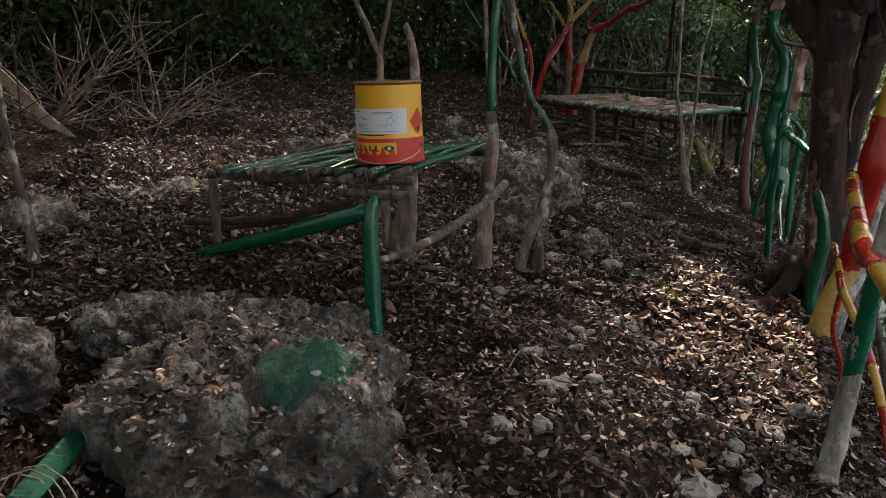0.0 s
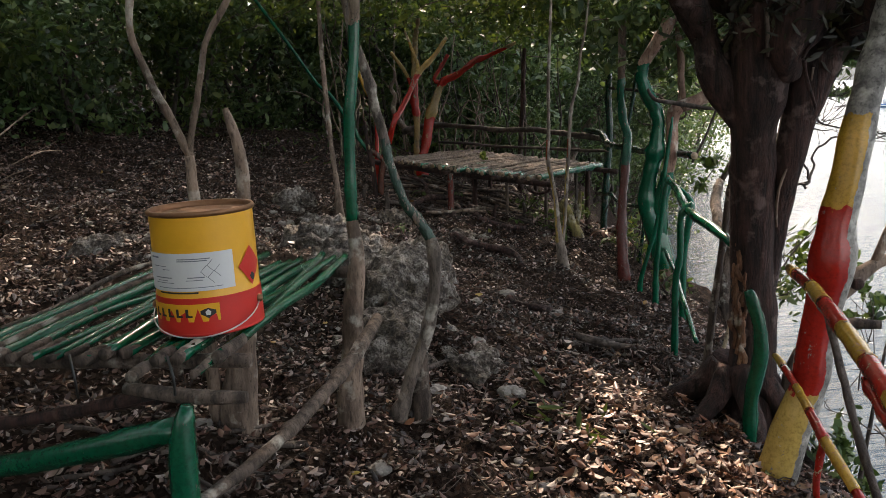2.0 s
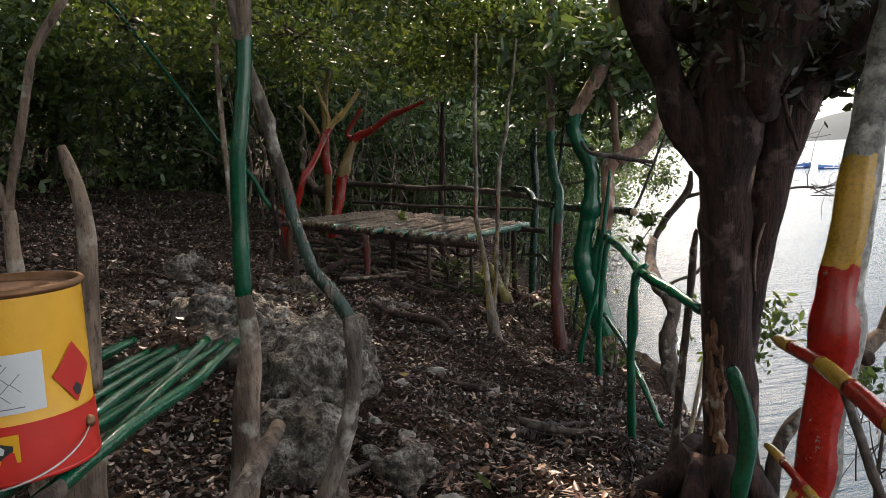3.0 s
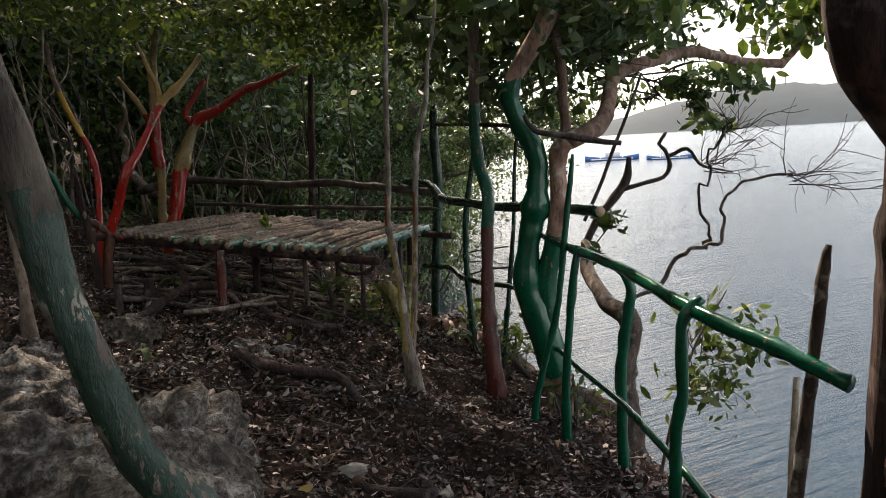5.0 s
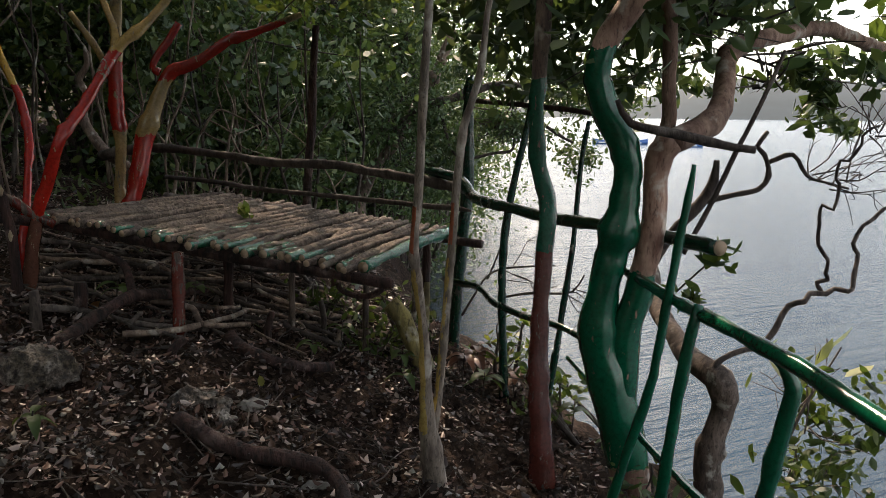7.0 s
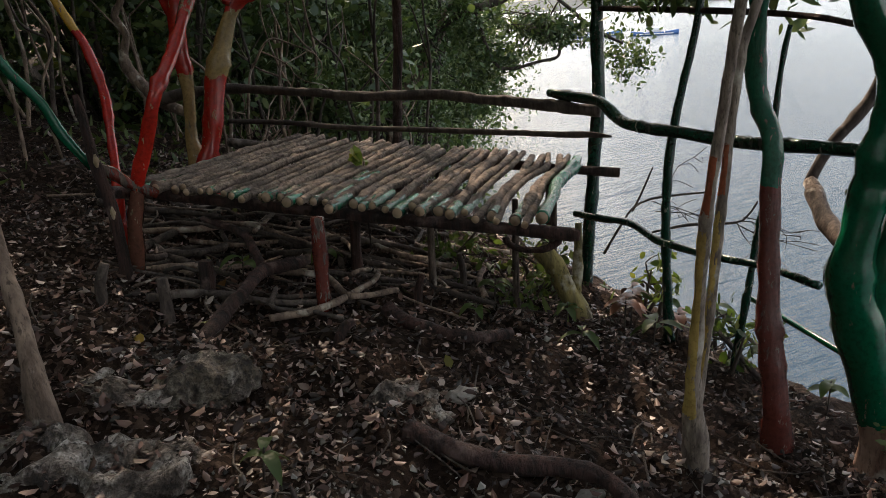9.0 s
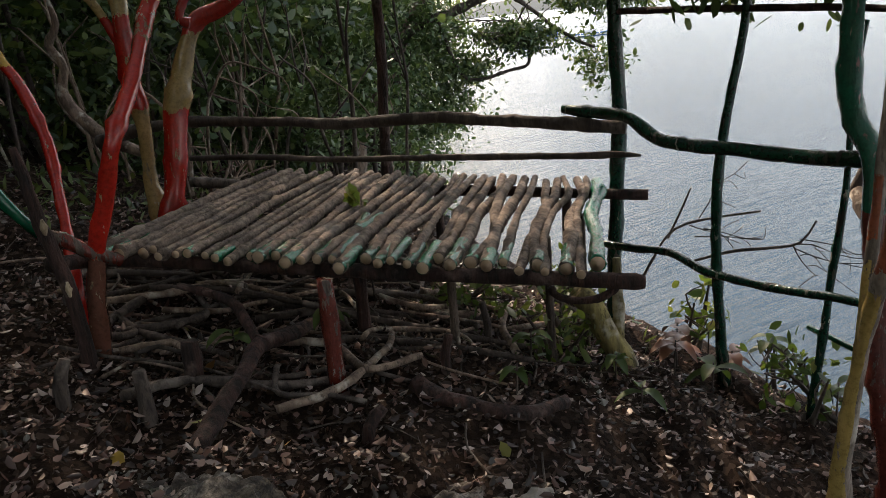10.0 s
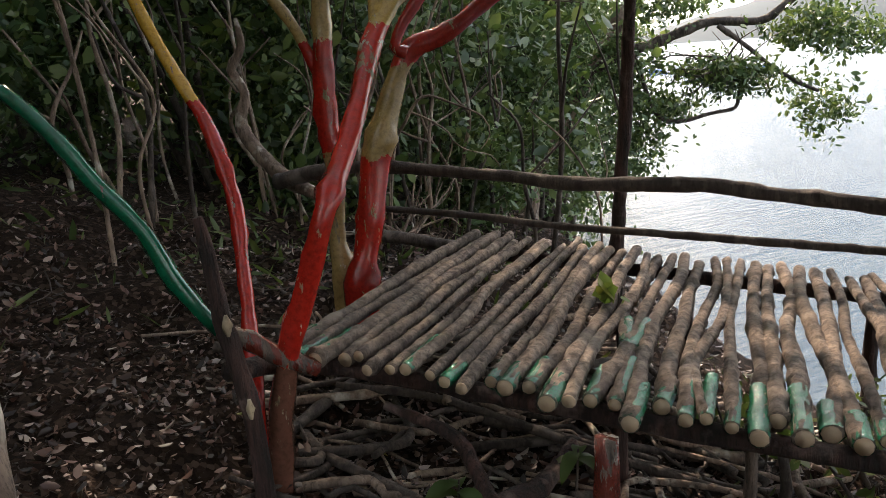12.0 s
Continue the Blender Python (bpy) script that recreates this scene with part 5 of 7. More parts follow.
# ---- green slat bench with the pail ----
bench = thing("slat_bench", (-0.35, 4.5, gz1(-0.35, 4.5)), "rustic bench of green-painted poles lashed on a frame", "bench")
br = np.random.default_rng(12)
NB = 17
for k in range(NB):
    t = k / (NB - 1)
    a = np.array((-1.03 + 0.90 * t, 4.12 - 0.34 * t + br.normal() * 0.05, 0.960 + br.normal() * 0.006))
    b = np.array((-0.50 + 0.80 * t, 5.42 - 0.30 * t + br.normal() * 0.07, 0.966 + br.normal() * 0.008))
    m1, m2 = a + (b - a) * 0.35 + br.normal(size=3) * 0.013, a + (b - a) * 0.7 + br.normal(size=3) * 0.013
    r = br.uniform(0.011, 0.020)
    slat = part("slat", tube([(*a, r), (*m1, r * 1.02), (*m2, r), (*b, r * 0.8)], 10, 0.12, 0.05, k), M_GREENPAINT if k not in (0, 3) else M_BARK, bench, "" if k not in (0, 3) else "unpainted grey slat")
    e = a + (b - a) * br.uniform(0.05, 0.13)
    part("bare_end", tube([(*(a - (b - a) * 0.015), r * 1.0), (*((a + e) / 2), r * 1.04), (*e, r * 1.02)], 10, 0.15, 0.04, k + 50), M_BARK, slat, "bare bark-covered end")
part("front_beam", tube([(-1.12, 4.26, 0.922, 0.022), (-0.6, 4.06, 0.92, 0.024), (-0.05, 3.88, 0.922, 0.022)], 9, 0.14), M_BARK, bench, "bare bark-covered beam")
part("back_beam", tube([(-0.60, 5.32, 0.925, 0.026), (-0.1, 5.18, 0.925, 0.027), (0.32, 5.0, 0.925, 0.026)], 9, 0.2), M_BARK, bench, "bare bark-covered beam")
for q in ([(-1.30, 4.35, 0.66, 0.020), (-0.85, 4.18, 0.70, 0.022), (-0.35, 4.02, 0.80, 0.018)], [(-1.22, 4.42, 0.60, 0.014), (-0.8, 4.30, 0.66, 0.015), (-0.3, 4.2, 0.72, 0.012)]):
    part("brace", tube(q, 9, 0.25, 0.05, int(q[0][2] * 50)), M_DARK, bench, "thin bare brace")
part("side_beam", tube([(-0.40, 3.85, 0.885, 0.018), (-0.2, 3.72, 0.885, 0.022), (-0.05, 3.66, 0.89, 0.016)], 9, 0.12), M_BARK, bench)
for k in range(3):
    x = -0.82 + 0.28 * k
    part("lashing", tube([(x, 3.95 - 0.1 * k, 1.0, 0.004), (x + 0.02, 3.90 - 0.1 * k, 0.95, 0.004), (x + 0.01, 3.94 - 0.1 * k, 0.875, 0.004)], 5, 0.0), M_TIN_BLACK, bench, "black cord")
part("leg", tube(rooted([(-1.10, 4.22, 0.45, 0.024), (-1.09, 4.21, 0.90, 0.022)]), 9, 0.2), M_BARK, bench)
part("leg", tube(rooted([(-0.52, 5.33, 0.45, 0.024), (-0.52, 5.33, 0.92, 0.022)]), 9, 0.2), M_BARK, bench)
part("green_leg", tube(rooted([(-0.22, 3.57, 0.24, 0.040), (-0.225, 3.60, 0.55, 0.039), (-0.22, 3.62, 0.80, 0.036), (-0.20, 3.62, 0.90, 0.018)]), 12, 0.12), M_GREENPAINT, bench, "thick green post with a split top")
part("green_rail", tube([(-0.23, 3.64, 0.83, 0.034), (-0.5, 3.78, 0.74, 0.036), (-0.85, 4.02, 0.62, 0.033), (-1.16, 4.25, 0.52, 0.030), (-1.35, 4.38, 0.46, 0.018)], 11, 0.14), M_GREENPAINT, bench, "thick green brace")

PX, PY, PZ, PR, PH = -0.175, 4.10, 0.992, 0.158, 0.375
pail = thing("paint_pail", (PX, PY, PZ), "upturned yellow and red metal paint pail on the bench", "pail")
FACE = math.atan2(1.1 - PY, 0.15 - PX)


def ring_wall(z0, z1, r0, r1, a0=0.0, a1=2 * math.pi, n=56, thick=0.0015):
    """A curved sheet of the pail between two heights and two angles from its front."""
    v, f = [], []
    closed = a1 - a0 > 6.2
    for k in range(n + (0 if closed else 1)):
        a = FACE + a0 + (a1 - a0) * k / n
        c, s = math.cos(a), math.sin(a)
        v += [(PX + (r0 + thick) * c, PY + (r0 + thick) * s, PZ + z0), (PX + (r1 + thick) * c, PY + (r1 + thick) * s, PZ + z1)]
    for k in range(n):
        j = (k + 1) % (len(v) // 2)
        f.append((k * 2, j * 2, j * 2 + 1, k * 2 + 1))
    return v, f


def swept(profile, n=56):
    v, f = [], []
    for r, z in profile:
        for k in range(n):
            a = 2 * math.pi * k / n
            v.append((PX + r * math.cos(a), PY + r * math.sin(a), PZ + z))
    for i in range(len(profile) - 1):
        for k in range(n):
            f.append((i * n + k, i * n + (k + 1) % n, (i + 1) * n + (k + 1) % n, (i + 1) * n + k))
    return v, f


part("body", swept([(PR - 0.006, 0.004), (PR, 0.008), (PR, 0.060), (PR + 0.003, 0.066), (PR, 0.072), (PR - 0.001, 0.24), (PR - 0.002, 0.362)]), M_TIN_Y, pail)
part("red_band", ring_wall(0.008, 0.118, PR + 0.0034, PR + 0.0012), M_TIN_R, pail, "red painted band")
part("rim", swept([(PR - 0.002, 0.360), (PR + 0.005, 0.364), (PR + 0.006, 0.371), (PR + 0.001, 0.377), (PR - 0.006, 0.376), (PR - 0.008, 0.368), (PR - 0.010, 0.360)]), M_RUST, pail, "rolled rusty rim")
part("base_plate", swept([(PR - 0.009, 0.362), (PR - 0.014, 0.358), (PR - 0.05, 0.358), (PR - 0.056, 0.363), (PR - 0.066, 0.363), (PR - 0.072, 0.358), (0.001, 0.358)]), M_RUST, pail, "rust-stained recessed base")
part("lower_rim", swept([(PR - 0.004, 0.0), (PR + 0.005, 0.001), (PR + 0.006, 0.008), (PR + 0.001, 0.012)]), M_TIN_R, pail)
DEG = math.pi / 180
label_sheet = part("paper_label", ring_wall(0.140, 0.255, PR, PR, -82 * DEG, 30 * DEG, 30, 0.003), M_TIN_W, pail, "white printed paper label")
for z, a0, a1, h in ((0.240, -70, -55, 0.005), (0.236, -30, 5, 0.003), (0.230, -30, 2, 0.003), (0.215, -66, -45, 0.002), (0.205, -50, -40, 0.002), (0.180, -64, -38, 0.003), (0.172, -60, -44, 0.002), (0.180, -20, -2, 0.003), (0.172, -22, -4, 0.002), (0.165, -64, -36, 0.002), (0.150, -60, 16, 0.002)):
    part("print_line", ring_wall(z, z + h, PR, PR, a0 * DEG, a1 * DEG, 8, 0.0042), M_TIN_INK, label_sheet)
part("print_line", ring_wall(0.132, 0.137, PR, PR, -60 * DEG, -10 * DEG, 8, 0.0022), M_TIN_BLACK, pail)


def on_pail(pts, thick):
    """A flat patch of (angle, height) corners laid on the pail, finely divided."""
    v, f = [], []
    bm = bmesh.new()
    bm.faces.new([bm.verts.new((a, z, 0)) for a, z in pts])
    bmesh.ops.triangulate(bm, faces=bm.faces[:])
    bmesh.ops.subdivide_edges(bm, edges=bm.edges[:], cuts=5, use_grid_fill=True)
    bm.verts.ensure_lookup_table()
    for w in bm.verts:
        a = FACE + w.co.x * DEG
        w.co = Vector((PX + (PR + thick) * math.cos(a), PY + (PR + thick) * math.sin(a), PZ + w.co.y))
    bmesh.ops.recalc_face_normals(bm, faces=bm.faces[:])
    return bm


part("hazard_diamond", on_pail([(36, 0.195), (55, 0.255), (74, 0.195), (55, 0.130)], 0.003), M_TIN_R, pail, "red diamond with a dark mark")
part("hazard_mark", on_pail([(55, 0.172), (60, 0.160), (58, 0.145), (54, 0.145), (51, 0.160)], 0.0045), M_TIN_BLACK, pail)
for da, dz in ((0, 0), (7, 0.018), (-7, 0.018), (0, 0.036)):
    for s in (-1, 1):
        c0 = 8 + da
        part("print_diamond", on_pail([(c0 - 7, 0.180 + dz), (c0 - 6.2, 0.180 + dz), (c0, 0.180 + dz + s * 0.018), (c0 - 0.8, 0.180 + dz + s * 0.018)], 0.0043), M_TIN_INK, label_sheet)
brand = part("brand_panel", on_pail([(-82, 0.046), (10, 0.046), (10, 0.100), (-82, 0.100)], 0.0048), M_TIN_Y, pail, "yellow panel with a plain dark mark")
for k in range(5):
    a = -70 + 11 * k
    part("brand_bar", on_pail([(a, 0.060), (a + 3.2, 0.060), (a + 3.2, 0.086), (a, 0.086)], 0.0062), M_TIN_BLACK, brand)
    part("brand_bar", on_pail([(a + 3.2, 0.060), (a + 7.5, 0.060), (a + 7.5, 0.066), (a + 3.2, 0.066)], 0.0062), M_TIN_BLACK, brand)
part("brand_mark", on_pail([(-10, 0.070), (-5, 0.062), (-2, 0.055), (1, 0.062), (6, 0.070), (6, 0.080), (-2, 0.088), (-10, 0.080)], 0.0062), M_TIN_BLACK, brand)
part("brand_mark", on_pail([(-4, 0.066), (0, 0.066), (1, 0.076), (-2, 0.084), (-5, 0.076)], 0.0070), M_TIN_W, brand)
hnd = []
for k in range(13):
    a = -92 + (66 + 92) * k / 12
    s = math.sin(math.pi * k / 12)
    rr_ = PR + 0.006 + 0.035 * s
    aa = FACE + a * DEG
    hnd.append((PX + rr_ * math.cos(aa), PY + rr_ * math.sin(aa), PZ + 0.075 - 0.067 * s, 0.0022))
part("wire_handle", tube(hnd, 6, 0.0, 0.03), M_STEEL, pail, "thin bent steel wire handle")
for a in (-92, 66):
    lug = bmesh.new()
    bmesh.ops.create_uvsphere(lug, u_segments=12, v_segments=8, radius=0.014)
    aa = FACE + a * DEG
    bmesh.ops.translate(lug, verts=lug.verts, vec=(PX + (PR + 0.003) * math.cos(aa), PY + (PR + 0.003) * math.sin(aa), PZ + 0.078))
    part("handle_lug", lug, M_RUST, pail, "rusty handle lug")

# ---- log platform by the painted trees ----
FL, FR = np.array((1.02, 10.36, 1.005)), np.array((2.36, 8.98, 0.835))
BL, BR = np.array((2.24, 11.50, 0.965)), np.array((3.43, 10.03, 0.835))
M_SLATG = bark_mat("log_with_green_paint", (0.075, 0.055, 0.045), (0.30, 0.235, 0.19), bands=[(-9, 9, (0.003, 0.11, 0.052))], grain=30, stretch=1.0, worn=0.10, relief=0.008)
platform = thing("log_platform", (2.0, 10.2, gz1(2.0, 10.2)), "raised platform of lashed logs beside red-painted trees", "platform")
pr_ = np.random.default_rng(44)
NS = 35
for k in range(NS):
    t = (k + pr_.normal() * 0.12) / (NS - 1)
    a = FL + (FR - FL) * t + np.array((0.7, 0.72, 0)) * pr_.normal() * 0.035
    b = BL + (BR - BL) * t + np.array((0.7, 0.72, 0)) * pr_.normal() * 0.035
    a[2] += pr_.normal() * 0.005
    b[2] += pr_.normal() * 0.005
    r = pr_.uniform(0.017, 0.026)
    mids = [a + (b - a) * s + pr_.normal(size=3) * np.array((0.014, 0.014, 0.004)) * (1 + (k > 19) * 0.7) for s in (0.25, 0.5, 0.75)]
    if k == NS - 1:
        r = 0.030
        mids[0] = mids[0] + np.array((0.015, -0.015, 0.0))
    pts = [(*a, r)] + [(*m, r * pr_.uniform(0.9, 1.08)) for m in mids] + [(*b, r * 0.9)]
    sl = part("log", tube(pts, 10, 0.26, 0.035, k), M_SLATG if k == NS - 1 else M_SLAT, platform, "green-painted log" if k == NS - 1 else "")
    if pr_.random() < (0.85 if k > 12 else 0.55) and k < NS - 1:
        e = a + (b - a) * pr_.uniform(0.07, 0.20)
        part("green_end", tube([(*(a - (b - a) * 0.001), r * 1.05), (*e, r * 1.05)], 9, 0.18, 0.05, k, False), M_SLATG, sl, "end smeared with green paint")
    if k in (16, 17):
        part("green_smear", tube([(*mids[0], r * 1.06), (*(a + (b - a) * 0.42), r * 1.06)], 9, 0.18, 0.05, k, False), M_SLATG, sl, "smear of green paint")
    d = (a - b) / np.linalg.norm(a - b)
    part("cut_end", tube([(*(a + d * 0.001), r * 0.9), (*(a + d * 0.004), r * 0.86)], 9, 0.1, 0.05, k), M_CUT, sl, "sawn log end")
fd, bd = (FR - FL) / np.linalg.norm(FR - FL), (BR - BL) / np.linalg.norm(BR - BL)
dn = np.array((0, 0, 0.047))
part("front_beam", tube([(0.83, 10.25, 1.02, 0.026), (*(FL - dn + fd * 0.1 + np.array((0.03, 0.03, 0))), 0.027), (*((FL + FR) / 2 - dn + np.array((0.04, 0.04, -0.01))), 0.028), (*(FR - dn + np.array((0.03, 0.03, 0))), 0.027), (*(FR - dn + fd * 0.16 + np.array((0.03, 0.03, 0))), 0.022)], 10, 0.2), M_DARK, platform)
part("back_beam", tube([(*(BL - dn - bd * 0.1 - np.array((0.08, 0.08, 0))), 0.027), (*((BL + BR) / 2 - dn - np.array((0.08, 0.08, 0.0))), 0.03), (*(BR - dn + bd * 0.25 - np.array((0.08, 0.08, 0))), 0.026)], 10, 0.2), M_DARK, platform)
for x, y, top, r, m in ((1.61, 9.61, 0.88, 0.031, M_REDPAINT), (1.95, 10.0, 0.86, 0.026, M_DARK), (2.25, 9.75, 0.84, 0.018, M_BARK), (2.62, 9.55, 0.80, 0.018, M_BARK), (3.30, 10.15, 0.76, 0.028, M_DARK), (2.42, 11.25, 0.88, 0.026, M_DARK), (2.85, 10.7, 0.84, 0.024, M_DARK), (3.02, 9.75, 0.78, 0.016, M_BARK)):
    part("leg", tube(rooted([(x, y, gz1(x, y) + 0.02, r * 1.05), (x + 0.005, y, (top + gz1(x, y)) / 2, r), (x + 0.01, y - 0.005, top, r * 0.95)]), 10, 0.2), m, platform, "red painted leg" if m is M_REDPAINT else "")

rail = limb_thing("platform_railing", [("top_rail", [(1.5, 12.34, 1.23, 0.044), (1.63, 12.18, 1.27, 0.04), (1.77, 12.01, 1.3, 0.032), (1.91, 11.83, 1.31, 0.032), (2.12, 11.53, 1.29, 0.028), (2.3, 11.27, 1.27, 0.027), (2.48, 11.03, 1.24, 0.03), (2.64, 10.81, 1.24, 0.032), (2.81, 10.58, 1.24, 0.031), (2.96, 10.37, 1.21, 0.03), (3.09, 10.19, 1.19, 0.033), (3.24, 9.97, 1.16, 0.034), (3.38, 9.77, 1.13, 0.034)], M_DEAD, ""), ("middle_rail", [(1.92, 11.95, 1.08, 0.017), (2.19, 11.53, 1.07, 0.017), (2.46, 11.11, 1.04, 0.017), (2.74, 10.67, 1.03, 0.017), (2.97, 10.32, 1.02, 0.017), (3.21, 9.95, 1.01, 0.017), (3.32, 9.78, 1.01, 0.017), (3.38, 9.68, 1.0, 0.006)], M_DEAD, ""), ("post", rooted([(2.86, 11.04, 2.2, 0.023), (2.84, 11.05, 1.92, 0.027), (2.83, 11.07, 1.57, 0.031), (2.8, 11.08, 1.18, 0.031), (2.78, 11.1, 0.79, 0.032)]), M_DARK, ""), ("post", rooted([(3.49, 9.89, 1.8, 0.03), (3.48, 9.9, 1.78, 0.034), (3.47, 9.9, 1.56, 0.036), (3.48, 9.9, 1.27, 0.038), (3.47, 9.91, 1.0, 0.038), (3.44, 9.92, 0.63, 0.038), (3.42, 9.94, 0.24, 0.037), (3.4, 9.95, -0.13, 0.041)], 0.25), M_BACKLIT_GREEN, "green post in silhouette-dark colour"), ("side_rail", [(3.26, 10.07, 1.23, 0.022), (3.27, 9.96, 1.22, 0.029), (3.3, 9.75, 1.21, 0.03), (3.3, 9.66, 1.19, 0.03), (3.29, 9.5, 1.11, 0.031), (3.3, 9.37, 1.09, 0.028), (3.33, 9.16, 1.08, 0.031), (3.37, 8.82, 1.06, 0.033)] + [(3.36, 8.4, 1.08, 0.030), (3.33, 8.0, 1.09, 0.030), (3.31, 7.63, 1.09, 0.030)], M_BACKLIT_GREEN, "green side rail in silhouette-dark colour"), ("lower_side_rail", [(3.33, 9.94, 0.53, 0.019), (3.33, 9.72, 0.54, 0.021), (3.33, 9.48, 0.56, 0.02), (3.3, 9.25, 0.52, 0.02), (3.29, 8.92, 0.52, 0.019), (3.29, 8.59, 0.54, 0.019), (3.27, 8.31, 0.53, 0.019)], M_BACKLIT_GREEN, "")], "rustic pole railing behind the log platform", "railing")
part("upper_side_rail", tube([(3.475, 9.90, 1.67, 0.013), (3.47, 9.80, 1.67, 0.015), (3.45, 9.2, 1.64, 0.015), (3.42, 8.6, 1.60, 0.013), (3.30, 8.2, 1.55, 0.011)], 8, 0.15), M_DARK, rail)
part("cut_end", tube([(3.309, 7.632, 1.09, 0.031), (3.307, 7.622, 1.09, 0.028)], 12, 0.05), M_CUT, rail, "pale sawn rail end")
limb_thing("twisted_limb", [("limb", [(1.44, 12.6, 2.1, 0.012), (1.45, 12.59, 1.95, 0.022), (1.39, 12.63, 1.83, 0.026), (1.44, 12.6, 1.7, 0.026), (1.4, 12.6, 1.53, 0.034), (1.48, 12.45, 1.34, 0.04), (1.58, 12.35, 1.22, 0.042), (1.73, 12.22, 1.12, 0.032)], M_PALE, "")], "pale twisted limb behind the painted trees", "branch")
limb_thing("arching_branch", [("branch", [(2.2, 12.66, 0.45, 0.012), (2.28, 12.61, 1.24, 0.011), (2.36, 12.56, 1.46, 0.010), (2.46, 12.5, 1.6, 0.009), (2.6, 12.4, 1.55, 0.007), (2.75, 12.31, 1.46, 0.006), (2.78, 12.29, 1.35, 0.004), (2.73, 12.32, 1.27, 0.003)], M_PALE, ""), ("twig", [(2.38, 12.55, 1.52, 0.007), (2.51, 12.47, 1.44, 0.006), (2.59, 12.41, 1.33, 0.005), (2.51, 12.46, 1.1, 0.004), (2.47, 12.49, 0.95, 0.003)], M_PALE, ""), ("twig", [(2.59, 12.41, 1.33, 0.005), (2.66, 12.37, 1.27, 0.004), (2.78, 12.29, 1.23, 0.004), (2.82, 12.26, 1.16, 0.003)], M_PALE, "")], "bare pale branch arching over behind the railing", "branch")
limb_thing("fallen_log", [("log", [(1.92, 12.06, 0.92, 0.031), (2.08, 11.95, 0.89, 0.034), (2.27, 11.81, 0.84, 0.034), (2.54, 11.61, 0.78, 0.027)], M_DEAD, "")], "straight log lying behind the platform", "log", "fallen logs")

tree_a = limb_thing("painted_tree", [("trunk", rooted([(0.92, 10.4, 0.83, 0.027), (0.94, 10.45, 0.94, 0.026), (0.95, 10.5, 1.03, 0.023), (0.97, 10.6, 1.21, 0.023), (0.99, 10.72, 1.42, 0.026), (0.97, 10.85, 1.62, 0.024), (0.93, 10.95, 1.75, 0.023), (0.88, 11.06, 1.89, 0.023), (0.83, 11.2, 2.07, 0.024), (0.79, 11.33, 2.25, 0.02), (0.78, 11.49, 2.51, 0.017)]), M_TREE_A, "")], "slim leaning tree painted red, yellow above", "tree", "painted trees")
tree_b = limb_thing("painted_tree", [("trunk", rooted([(0.94, 10.27, 0.65, 0.041), (0.98, 10.26, 0.91, 0.035), (1.01, 10.24, 1.05, 0.029), (1.07, 10.22, 1.22, 0.033), (1.14, 10.19, 1.44, 0.03), (1.24, 10.29, 1.57, 0.032), (1.36, 10.42, 1.75, 0.031), (1.45, 10.52, 1.9, 0.033), (1.53, 10.57, 1.99, 0.032), (1.67, 10.65, 2.11, 0.028), (1.86, 10.79, 2.33, 0.024)]), M_TREE_B, ""), ("branch", [(1.46, 10.53, 1.91, 0.026), (1.48, 10.58, 2.04, 0.022), (1.44, 10.66, 2.2, 0.018), (1.38, 10.75, 2.42, 0.013)], M_TREE_B, "")], "leaning tree painted red at the platform's corner", "tree", "painted trees")
tree_c = limb_thing("painted_tree", [("trunk", rooted([(1.58, 11.3, 0.89, 0.074), (1.61, 11.3, 0.99, 0.056), (1.65, 11.31, 1.13, 0.056), (1.7, 11.33, 1.39, 0.061), (1.77, 11.33, 1.58, 0.052), (1.84, 11.33, 1.76, 0.044), (1.89, 11.32, 1.84, 0.05), (1.94, 11.3, 1.88, 0.05), (2.05, 11.25, 1.92, 0.04), (2.14, 11.22, 1.98, 0.038), (2.28, 11.16, 2.08, 0.033), (2.43, 11.09, 2.13, 0.028), (2.73, 10.96, 2.26, 0.019)]), M_TREE_C, ""), ("branch", [(1.79, 11.09, 1.84, 0.029), (1.75, 11.11, 1.87, 0.022), (1.79, 11.1, 1.96, 0.024), (1.85, 11.08, 2.04, 0.026), (1.92, 11.05, 2.16, 0.024)], M_TREE_C, "")], "forking tree painted red and ochre behind the platform", "tree", "painted trees")
tree_f = limb_thing("painted_tree", [("trunk", rooted([(1.56, 11.45, 0.94, 0.063), (1.54, 11.46, 1.05, 0.038), (1.56, 11.45, 1.28, 0.035), (1.56, 11.45, 1.47, 0.042), (1.55, 11.46, 1.62, 0.046), (1.56, 11.45, 1.9, 0.045), (1.57, 11.45, 2.08, 0.04), (1.58, 11.44, 2.3, 0.035), (1.64, 11.41, 2.62, 0.027)]), M_TREE_F, ""), ("branch", [(1.55, 11.46, 1.74, 0.024), (1.5, 11.48, 1.88, 0.024), (1.45, 11.5, 2.0, 0.024), (1.39, 11.53, 2.1, 0.023), (1.3, 11.57, 2.24, 0.021)], M_TREE_F, "")], "ochre tree with a red painted band", "tree", "painted trees")
limb_thing("green_brace", [("pole", [(-0.9, 10.48, 3.7, 0.014), (-0.43, 10.44, 3.05, 0.016), (0.0, 10.38, 2.41, 0.018)] + [(0.35, 10.36, 1.86, 0.016), (0.42, 10.35, 1.81, 0.018), (0.52, 10.33, 1.68, 0.021), (0.59, 10.32, 1.56, 0.023), (0.68, 10.3, 1.43, 0.023), (0.74, 10.29, 1.28, 0.026), (0.83, 10.28, 1.13, 0.02)], M_GREENPAINT, "")], "long green pole slanting down to a brown post", "pole")
